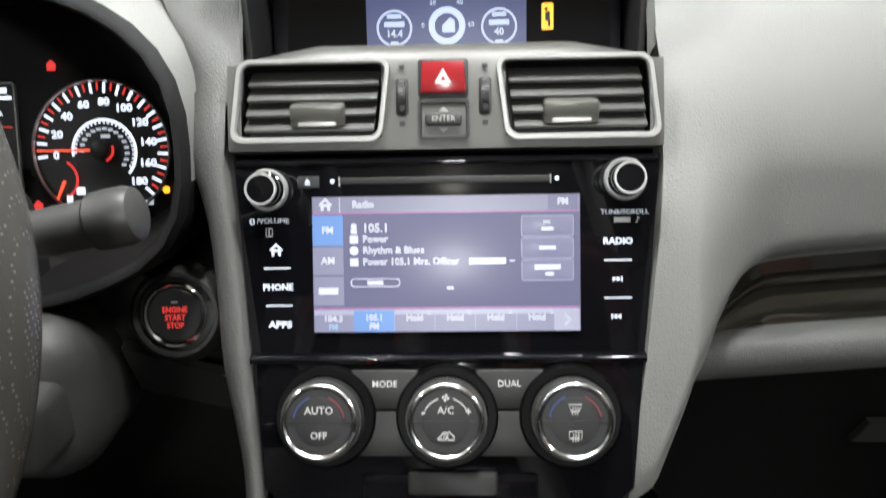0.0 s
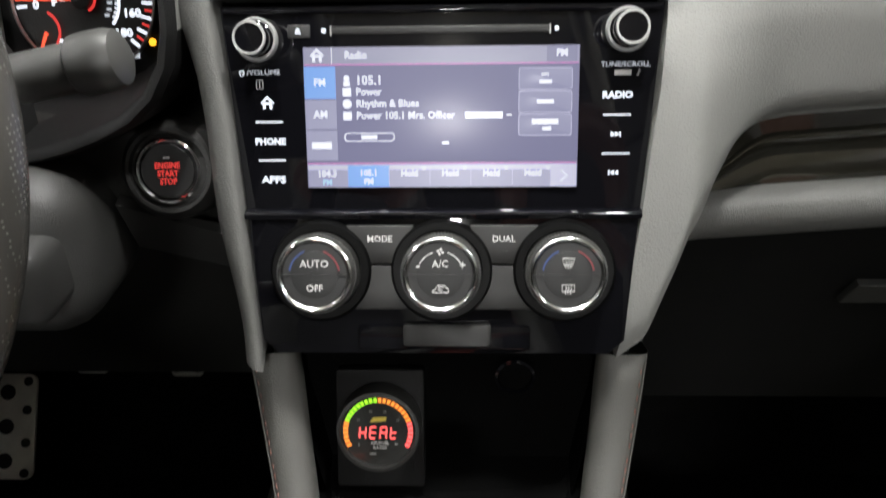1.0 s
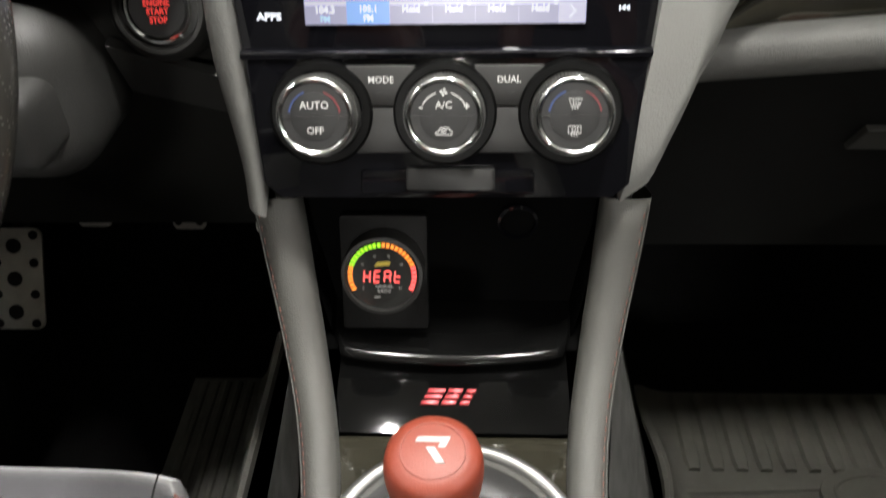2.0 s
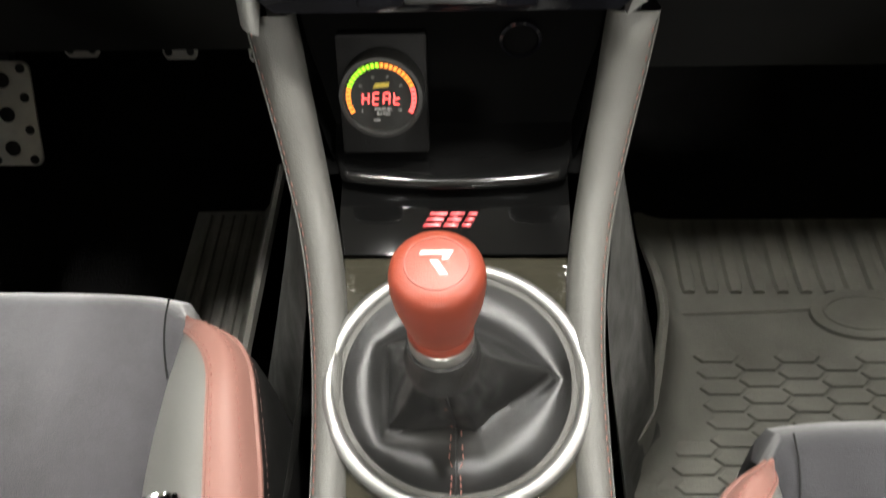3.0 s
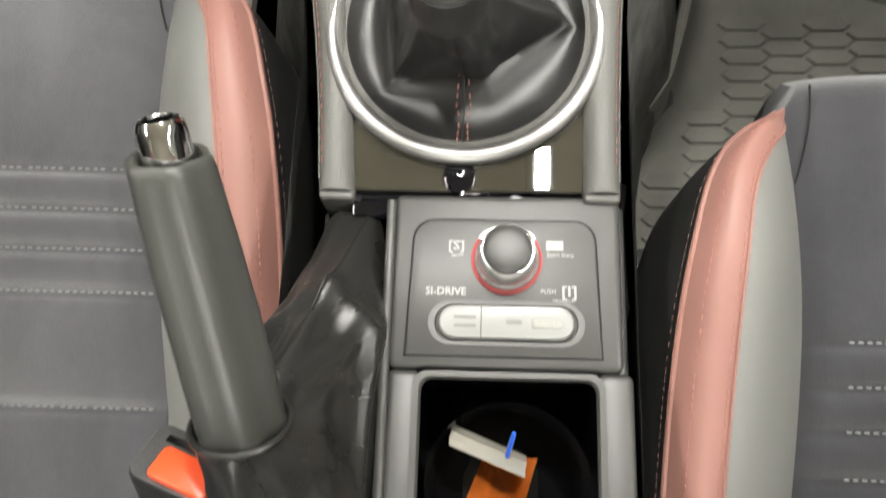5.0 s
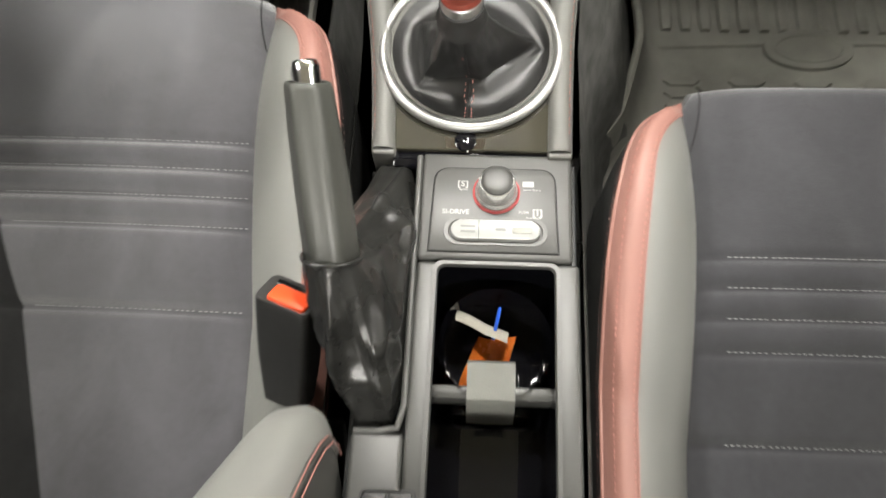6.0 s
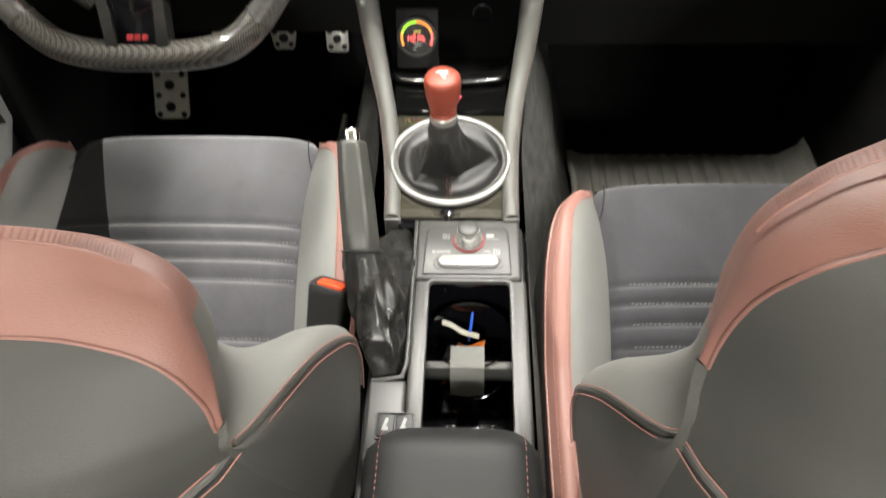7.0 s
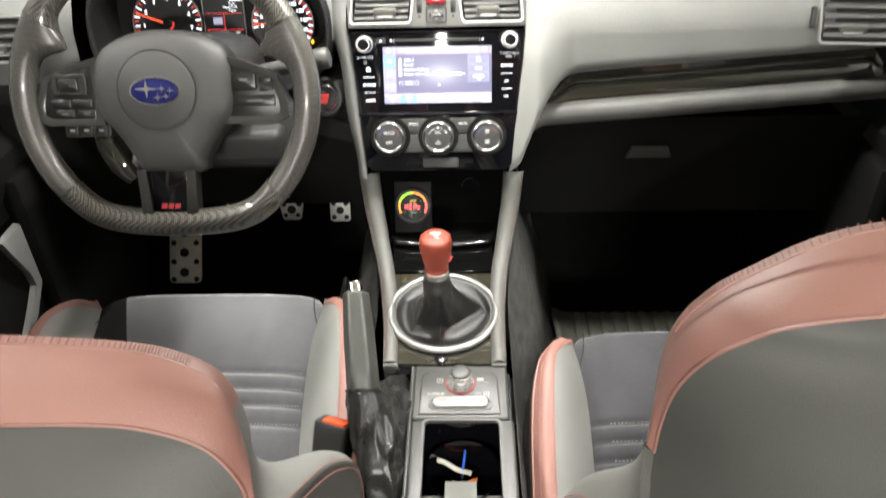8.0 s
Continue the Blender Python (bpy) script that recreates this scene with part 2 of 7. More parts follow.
def sheet(rows, close_u=False, close_v=False, bm=None):
    """A skin through rows of points."""
    bm = bm or bmesh.new()
    vs = [[bm.verts.new(p) for p in row] for row in rows]
    n, k = len(vs), len(vs[0])
    for i in range(n if close_v else n - 1):
        for j in range(k if close_u else k - 1):
            q = (vs[i][j], vs[i][(j + 1) % k], vs[(i + 1) % n][(j + 1) % k], vs[(i + 1) % n][j])
            if len(set(q)) == 4:
                bm.faces.new(q)
    return bm


def capped(rows, bm=None):
    """A closed tube through rows of rings, with both ends filled."""
    bm = sheet(rows, close_u=True, bm=bm)
    bm.verts.ensure_lookup_table()
    k, n = len(rows[0]), len(rows)
    base = len(bm.verts) - k * n
    bm.faces.new([bm.verts[base + j] for j in range(k)])
    bm.faces.new([bm.verts[base + (n - 1) * k + j] for j in range(k)])
    return bm


def lathe(profile, n=40, bm=None, cap=True):
    """A turned form: (radius, height) along z."""
    rows = [[(r * math.cos(2 * math.pi * j / n), r * math.sin(2 * math.pi * j / n), h) for j in range(n)] for r, h in profile]
    return capped(rows, bm) if cap else sheet(rows, close_u=True, bm=bm)


def outline(w, h, r, n=5, x=0.0, y=0.0):
    """A rounded rectangle's points about (x, y)."""
    pts = []
    for cx, cy, a in ((w / 2 - r, h / 2 - r, 0), (-w / 2 + r, h / 2 - r, 90), (-w / 2 + r, -h / 2 + r, 180), (w / 2 - r, -h / 2 + r, 270)):
        for i in range(n + 1):
            t = radians(a + 90 * i / n)
            pts.append((x + cx + r * math.cos(t), y + cy + r * math.sin(t)))
    return pts


def slab(pts, z0, z1, bevel=0.0, bm=None):
    """A flat outline raised from z0 to z1, its upper edge eased."""
    c = (sum(p[0] for p in pts) / len(pts), sum(p[1] for p in pts) / len(pts))
    size = max(max(abs(p[0] - c[0]), abs(p[1] - c[1])) for p in pts)

    def ring(k, z):
        s = 1 - k / size
        return [(c[0] + (p[0] - c[0]) * s, c[1] + (p[1] - c[1]) * s, z) for p in pts]
    rows = [ring(0, z0), ring(0, z1 - bevel)]
    if bevel:
        rows += [ring(bevel * 0.3, z1 - bevel * 0.3), ring(bevel, z1)]
    return capped(rows, bm)


def bezel(pts, inner, z0, z1, bm=None):
    """A raised frame between two outlines of equal count."""
    return sheet([[(x, y, z0) for x, y in pts], [(x * 0.97 + u * 0.03, y * 0.97 + v * 0.03, z1) for (x, y), (u, v) in zip(pts, inner)],
                  [(x * 0.25 + u * 0.75, y * 0.25 + v * 0.75, z1) for (x, y), (u, v) in zip(pts, inner)],
                  [(u, v, z1 - 0.0015) for u, v in inner], [(u, v, z0) for u, v in inner]], close_u=True, close_v=True, bm=bm)


def smooth_path(pts, n):
    """n points along a Catmull-Rom curve through pts."""
    pts = [Vector(p) for p in pts]
    full = [2 * pts[0] - pts[1]] + pts + [2 * pts[-1] - pts[-2]]
    out = []
    for i in range(n):
        t = i * (len(pts) - 1) / (n - 1)
        k = min(int(t), len(pts) - 2)
        t -= k
        p0, p1, p2, p3 = full[k:k + 4]
        out.append(0.5 * ((2 * p1) + (p2 - p0) * t + (2 * p0 - 5 * p1 + 4 * p2 - p3) * t * t + (3 * p1 - p0 - 3 * p2 + p3) * t ** 3))
    return out


def ease(a, b, x):
    t = min(1, max(0, (x - a) / (b - a)))
    return t * t * (3 - 2 * t)


def tube(path, radius, n=12, closed=False, flat=1.0, bm=None):
    """A round bar along a path; radius may be a function of 0..1."""
    rows = []
    up = Vector((0.02, 0.05, 1))
    k = len(path)
    for i, p in enumerate(path):
        if closed:
            d = path[(i + 1) % k] - path[i - 1]
        else:
            d = path[min(i + 1, k - 1)] - path[max(i - 1, 0)]
        d = d.normalized()
        s = d.cross(up)
        s = s.normalized() if s.length > 1e-4 else Vector((1, 0, 0))
        w = s.cross(d)
        r = radius(i / (k - 1)) if callable(radius) else radius
        rows.append([p + s * (r * math.cos(2 * math.pi * j / n)) + w * (r * flat * math.sin(2 * math.pi * j / n)) for j in range(n)])
    return sheet(rows, close_u=True, close_v=True, bm=bm) if closed else capped(rows, bm)


def stitches(path, length=0.0035, gap=0.0025, r=0.00045):
    """Thread dashes lying along a path."""
    path = [Vector(p) for p in path]
    bm = bmesh.new()
    carry = 0.0
    for a, b in zip(path, path[1:]):
        d = b - a
        if d.length < 1e-6:
            continue
        u = d.normalized()
        at = carry
        while at + length < d.length + 1e-6:
            s, e = a + u * at, a + u * (at + length)
            side = u.cross(Vector((0.1, 0.2, 1))).normalized() * r
            top = u.cross(side).normalized() * r
            ring0 = [s + side, s + top, s - side, s - top]
            mid = [(s + e) / 2 + v * 1.5 for v in (side, top, -side, -top)]
            ring1 = [e + side, e + top, e - side, e - top]
            capped([ring0, mid, ring1], bm)
            at += length + gap
        carry = max(0.0, at - d.length)
    return bm


FONT_CACHE = {}


def lettering(words, size, parent, mat, m, name="legend", align="CENTER", bold=0.0, label="", width=1.0):
    """Raised lettering in the built-in font, in the plane of m."""
    key = (words, round(size, 5), align, bold, width)
    if key not in FONT_CACHE:
        cu = bpy.data.curves.new("letters", "FONT")
        cu.body, cu.size, cu.align_x, cu.align_y, cu.extrude, cu.offset = words, size, align, "CENTER", 0.00012, bold
        cu.resolution_u = 2
        ob = new("letters", cu)
        bpy.context.view_layer.update()
        me = bpy.data.meshes.new_from_object(ob.evaluated_get(bpy.context.evaluated_depsgraph_get()))
        bpy.data.objects.remove(ob)
        bpy.data.curves.remove(cu)
        FONT_CACHE[key] = me
    bm = bmesh.new()
    bm.from_mesh(FONT_CACHE[key])
    bm.transform(Matrix.Diagonal((width, 1, 1, 1)))
    return part(name, bm, mat, parent, label, m)


def at(m, x, y, z=0.0, turn=0.0):
    return m @ Matrix.Translation((x, y, z)) @ Matrix.Rotation(radians(turn), 4, "Z")


def bars(spots, parent, mat, m, name="print_bar", lift=0.0003):
    """Flat printed bars (x, y, w, h) that stand for small writing."""
    bm = bmesh.new()
    for x, y, w, h in spots:
        box(x - w / 2, x + w / 2, y - h / 2, y + h / 2, 0, lift, 0, bm=bm)
    return part(name, bm, mat, parent, "", m)


def arc_band(r0, r1, a0, a1, z0, z1, n=24):
    """A flat ring segment, angles in degrees."""
    rows = []
    for i in range(n + 1):
        t = radians(a0 + (a1 - a0) * i / n)
        c, s = math.cos(t), math.sin(t)
        rows.append([(r0 * c, r0 * s, z0), (r1 * c, r1 * s, z0), (r1 * c, r1 * s, z1), (r0 * c, r0 * s, z1)])
    return capped(rows)

# ---- the car's shell, and an unseen garage added round it ----
GREY_TRIM = material("pale_grey_trim", (0.33, 0.33, 0.32), 0.45, 0, 0.3, 1100, 0.05, 12)


def shell():
    bm = box(-0.78, 0.78, -2.0, 0.95, 0.00, 0.045)
    structure("floor", bm, CARPET, "black carpeted floor pan of the car", "floor")
    rows = []
    for x in np.linspace(-0.76, 0.76, 24):
        rows.append([(x, y, z) for y, z in ((0.54, 0.04), (0.64, 0.08), (0.71, 0.20), (0.74, 0.40), (0.735, 0.835))])
    structure("wall_front", sheet(rows), CARPET, "black carpeted bulkhead behind the pedals", "bulkhead")
    structure("wall_rear", box(-0.78, 0.78, -2.04, -2.0, 0.0, 1.05, 0.01), DARK_LEATHER, "dark rear seat back and parcel shelf", "rear wall")
    # headliner with a gentle crown, ending at the windscreen header
    rows = []
    for y in np.linspace(0.17, -2.0, 14):
        rows.append([(x, y, 1.27 - 0.05 * (x / 0.6) ** 2 - 0.045 * ((y + 0.7) / 1.0) ** 2) for x in np.linspace(-0.62, 0.62, 13)])
    bm = sheet(rows)
    bmesh.ops.solidify(bm, geom=bm.faces[:], thickness=-0.03)
    structure("ceiling", bm, HEADLINER, "beige woven headliner under the roof", "ceiling")
    for side in (-1, 1):
        # door lining: a bowed panel with a ledge, open window above
        rows = []
        for y in np.linspace(0.62, -0.75, 22):
            out = 0.715 + 0.02 * math.sin((y + 0.2) * 3)
            rows.append([(side * (out + d), y, z) for d, z in
                         ((0.03, 0.06), (0.0, 0.10), (-0.01, 0.30), (0.015, 0.42), (-0.03, 0.50), (-0.045, 0.56), (-0.02, 0.60), (0.0, 0.70), (0.02, 0.80 - 0.08 * y), (0.05, 0.82 - 0.08 * y))])
        bm = sheet(rows)
        bmesh.ops.solidify(bm, geom=bm.faces[:], thickness=0.02)
        lining = structure("door_1" if side < 0 else "door_2", bm, PLASTIC, "black moulded door lining with an arm ledge", "door")
        if side < 0:
            edge = [(0.26, 0.44), (0.25, 0.38), (0.196, 0.316), (0.157, 0.280), (0.118, 0.262), (0.108, 0.268), (0.150, 0.298), (0.182, 0.325), (0.178, 0.355), (0.160, 0.395), (0.140, 0.44)]
            pocket = slab(edge, 0.0, 0.012, 0.003)
            PLACE["door_1"] = Vector(lining.location)
            part("pocket_edge", pocket, GREY_TRIM, lining, "pale grey curved pocket edge", Matrix.Translation((-0.712, 0, 0)) @ Matrix(((0, 0, 1, 0), (1, 0, 0, 0), (0, 1, 0, 0), (0, 0, 0, 1))))
        for y0, y1, top in ((0.62, 0.06, 1.20), (-0.75, -0.85, 1.22)):
            path = smooth_path([(side * 0.74, y0, 0.80), (side * 0.70, (y0 + y1) / 2, 1.0), (side * 0.60, y1, top)], 12)
            structure("pillar", tube(path, 0.04, 10), HEADLINER, "beige trimmed roof pillar", "pillar")
    # rear doors behind the front seats
    for side in (-1, 1):
        structure("rear_door_1" if side < 0 else "rear_door_2", box(side * 0.75 - 0.02, side * 0.75 + 0.02, -2.0, -0.77, 0.05, 0.90, 0.015), PLASTIC, "black rear door lining", "door")
    # kick panels beside the footwells, and unseen blockers against light leaking in ahead of the doors
    for side in (-1, 1):
        structure("footwell_blocker", box(side * 0.775 - 0.02, side * 0.775 + 0.02, 0.56, 0.80, 0.0, 0.86, 0.004), NIGHT, "unseen black panel added to keep light out of the footwell", "panel")
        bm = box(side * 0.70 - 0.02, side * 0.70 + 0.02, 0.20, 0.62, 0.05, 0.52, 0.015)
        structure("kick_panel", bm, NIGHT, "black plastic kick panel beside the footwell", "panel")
    # assumed garage box, out of view, that holds the added strips
    structure("ground", box(-40, 40, -40, 40, -0.26, -0.22), CONCRETE, "grey concrete garage floor", "ground")
    structure("garage_ceiling", box(-6, 6, -7, 7, 2.9, 3.0), GARAGE_WALL, "pale garage ceiling over the car", "ceiling")
    for x0, x1, y0, y1 in ((-6.1, -6, -7, 7), (6, 6.1, -7, 7), (-6, 6, 7, 7.1), (-6, 6, -7.1, -7)):
        structure("garage_wall", box(x0, x1, y0, y1, -0.22, 2.9), GARAGE_WALL, "pale painted garage wall", "wall")


shell()


def added_strip_lamp(x, y):
    ob = thing("added_strip_lamp", (x, y, 2.6), "unseen long strip lamp added to light the cabin from outside", "lamp", "garage strip lamps")
    part("housing", box(x - 0.07, x + 0.07, y - 1.2, y + 1.2, 2.62, 2.68, 0.01), SILVER, ob, "white metal housing")
    part("diffuser", box(x - 0.05, x + 0.05, y - 1.19, y + 1.19, 2.575, 2.62, 0.015), TUBE_LAMP, ob, "glowing diffuser")
    part("hanger", box(x - 0.005, x + 0.005, y - 0.005, y + 0.005, 2.68, 2.9), SILVER, ob)


# added sources outside the open windows; the left one gives the wheel highlights
for lamp_x, lamp_y in ((0.45, 1.7), (2.6, -0.8), (-2.3, -0.2)):
    added_strip_lamp(lamp_x, lamp_y)


# ---- tunnel and floor mats ----
def tunnel():
    for side in (-1, 1):
        rows = []
        for y in np.linspace(0.62, -0.75, 30):
            foot = 0.218 - 0.052 * ease(0.12, 0.03, y)
            top = 0.398 + 0.075 * ease(0.02, 0.20, y)
            wide = 0.095 + 0.012 * ease(0.02, 0.16, y)
            rows.append([(side * (wide + (foot - wide) * t ** 1.08) + 0.004, y, top + (0.05 - top) * t) for t in np.linspace(0, 1, 9)])
        structure("tunnel_side", sheet(rows), TUNNEL, "grey carpet on the side of the transmission tunnel", "tunnel")


tunnel()


def passenger_mat():
    mat = thing("floor_mat", (0.42, 0.1, 0.05), "grey rubber floor mat with raised lip, ribs and hexagon tread", "floor mat")
    # tray: flat bottom with an upturned lip that steps round the tunnel

    def edge(y):
        return float(np.interp(y, (0.005, 0.020, 0.043, 0.060, 0.073, 0.090, 0.104, 0.156, 0.21, 0.43), (0.163, 0.165, 0.172, 0.187, 0.202, 0.214, 0.222, 0.237, 0.250, 0.262)))
    rows = []
    for y in np.linspace(0.405, -0.24, 92):
        e, rise = edge(y), 0.02 * ease(0.42, 0.60, y)
        lip = 1 - 0.85 * ease(0.22, 0.40, y)
        rows.append([(e - 0.046, y, 0.073 + 0.077 * lip), (e - 0.045, y, 0.073 + 0.085 * lip), (e - 0.041, y, 0.073 + 0.088 * lip), (e - 0.036, y, 0.073 + 0.085 * lip), (e - 0.026, y, 0.073 + 0.042 * lip),
                     (e - 0.010, y, 0.073 + 0.009 * lip), (e + 0.006, y, 0.073 + rise), (0.40, y, 0.072 + rise), (0.62, y, 0.073 + rise), (0.655, y, 0.10 + rise), (0.66, y, 0.12 + rise), (0.665, y, 0.115 + rise)])
    part("tray", sheet(rows), RUBBER, mat)
    # long ribs towards the bulkhead
    for i in range(14):
        x = 0.266 + i * 0.0268
        path = [Vector((x + 0.02 * (y - 0.30), y, 0.0745 + 0.02 * ease(0.42, 0.60, y))) for y in np.linspace(0.292, 0.398, 10)]
        part("rib", tube(path, lambda t: 0.0095 if t > 0.05 else 0.007, 8, False, 0.75), RUBBER, mat)
    part("rib", tube([Vector((x, 0.268 - 0.006 * math.sin(x * 9), 0.0745)) for x in np.linspace(0.25, 0.60, 16)], 0.0035, 6), RUBBER, mat)
    # oval maker's plate, left plain
    oval = [(0.455 + 0.06 * math.cos(t), 0.262 + 0.033 * math.sin(t)) for t in np.linspace(0, 2 * math.pi, 33)[:-1]]
    part("oval_plate", slab(oval, 0.072, 0.079, 0.002), RUBBER, mat)
    part("raised_mark", tube([Vector((0.455 + 0.045 * math.cos(t), 0.262 + 0.022 * math.sin(t), 0.0795)) for t in np.linspace(0, 2 * math.pi, 33)[:-1]], 0.0018, 6, True), RUBBER, mat)
    # hexagon tread
    w, h = 0.0520, 0.0195
    hexa = [(-w * 0.5, 0), (-w * 0.33, h * 0.46), (w * 0.33, h * 0.46), (w * 0.5, 0), (w * 0.33, -h * 0.46), (-w * 0.33, -h * 0.46)]
    hexa = [(x * 0.95, y * 0.84) for x, y in hexa]
    bm = slab(hexa, 0.0, 0.0052, 0.0024)
    me = bpy.data.meshes.new("tread")
    bm.to_mesh(me)
    bm.free()
    me.materials.append(RUBBER)
    for row in range(22):
        for col in range(11):
            x = 0.1935 + col * w * 0.835
            yy = 0.208 - row * h - (h * 0.5 if col % 2 else 0)
            if yy < -0.20 or x > 0.61 or x - w * 0.27 < edge(yy):
                continue
            ob = new("tread", me)
            ob.parent = mat
            ob.location = Vector((x, yy, 0.0715)) - PLACE[mat.name]


passenger_mat()


def driver_mat():
    mat = thing("floor_mat", (-0.42, 0.1, 0.05), "black floor mat with grey rubber ridges beside the tunnel", "floor mat")
    rows = []
    for y in np.linspace(0.42, -0.20, 28):
        rise = 0.02 * ease(0.42, 0.60, y)
        rows.append([(-0.206, y, 0.152 + rise), (-0.208, y, 0.160 + rise), (-0.213, y, 0.161 + rise), (-0.217, y, 0.157 + rise), (-0.232, y, 0.10 + rise), (-0.250, y, 0.075 + rise), (-0.336, y, 0.074 + rise), (-0.45, y, 0.072 + rise), (-0.655, y, 0.075 + rise), (-0.665, y, 0.11 + rise)])
    part("tray_edge", sheet([r[:7] for r in rows]), RUBBER_LIGHTENED, mat, "grey rubber edge")
    part("tray", sheet([r[6:] for r in rows]), CARPET, mat)
    for i in range(5):
        x = -0.262 - 0.0145 * i
        part("ridge", tube([Vector((x, y, 0.075 + 0.02 * ease(0.42, 0.60, y))) for y in np.linspace(-0.05, 0.412, 14)], 0.0052, 8), RUBBER_LIGHTENED, mat)


# grey rubber lightened to stand for lamp light that misses this edge
RUBBER_LIGHTENED = material("lightened_grey_rubber", (0.19, 0.187, 0.170), 0.8, 0, 0.5, 600, 0.25, 14, spec=0.15)
driver_mat()


# ---- pedals ----
def pedal(name, cx, cy, cz, w, h, tilt, holes, label, taper=0.0):
    ob = thing(name, (cx, cy, cz), label, "pedal", "pedals")
    m = basis((cx, cy, cz), (1, 0, 0), (0, math.sin(radians(tilt)), math.cos(radians(tilt))))
    pts = [(x * (1 - taper * (0.5 - y / h)), y) for x, y in outline(w, h, min(w, h) * 0.16)]
    part("plate", slab(pts, -0.004, 0.0, 0.001), PEDAL, ob, "drilled bright aluminium plate", m)
    for x, y, r in holes:
        part("rubber_stud", lathe([(r, -0.001), (r, 0.0012), (r * 0.8, 0.0022), (r * 0.3, 0.0024)], 18), DARK, ob, "", at(m, x, y))
    part("arm", box(-0.008, 0.008, -0.006, max(h * 0.9, 0.105), -0.025, -0.006, 0.003), DARK, ob, "black steel arm", m)
    return ob


big = [(dx, dy, 0.0098) for dx in (-0.002,) for dy in (-0.043, 0.0, 0.043)] + [(sx, dy, 0.0058) for sx in (-0.025, 0.024) for dy in (-0.058, -0.020, 0.021, 0.057)]
pedal("foot_rest", -0.571, 0.503, 0.168, 0.070, 0.132, 35, big, "drilled aluminium foot rest plate on the footwell floor")
small = [(0.0, 0.0, 0.009), (-0.016, 0.012, 0.0055), (0.016, 0.012, 0.0055), (-0.013, -0.012, 0.0045), (0.013, -0.012, 0.0045)]
pedal("brake_pedal", -0.3274, 0.515, 0.267, 0.054, 0.044, 18, small, "small drilled aluminium brake pedal", 0.3)
pedal("accelerator_pedal", -0.2254, 0.515, 0.264, 0.042, 0.048, 18, [(0, 0, 0.008), (-0.013, 0.015, 0.005), (0.013, 0.015, 0.005), (-0.013, -0.015, 0.005), (0.013, -0.015, 0.005)], "small drilled aluminium accelerator pedal")
pedal("clutch_pedal", -0.4340, 0.500, 0.283, 0.054, 0.044, 18, small, "small drilled aluminium clutch pedal", 0.3)

# ---- dashboard ----
# the pad's plastic darkened, for the weaker light on the steep driver's-side faces
LEG = material("shaded_pad_plastic", (0.082, 0.082, 0.077), 0.55, 0, 0.5, 900, 0.08, 9)
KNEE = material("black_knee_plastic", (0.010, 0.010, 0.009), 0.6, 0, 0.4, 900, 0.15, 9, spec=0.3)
RAIL_PAD = material("padded_rail_plastic", (0.10, 0.10, 0.094), 0.58, 0, 0.5, 900, 0.08, 9)


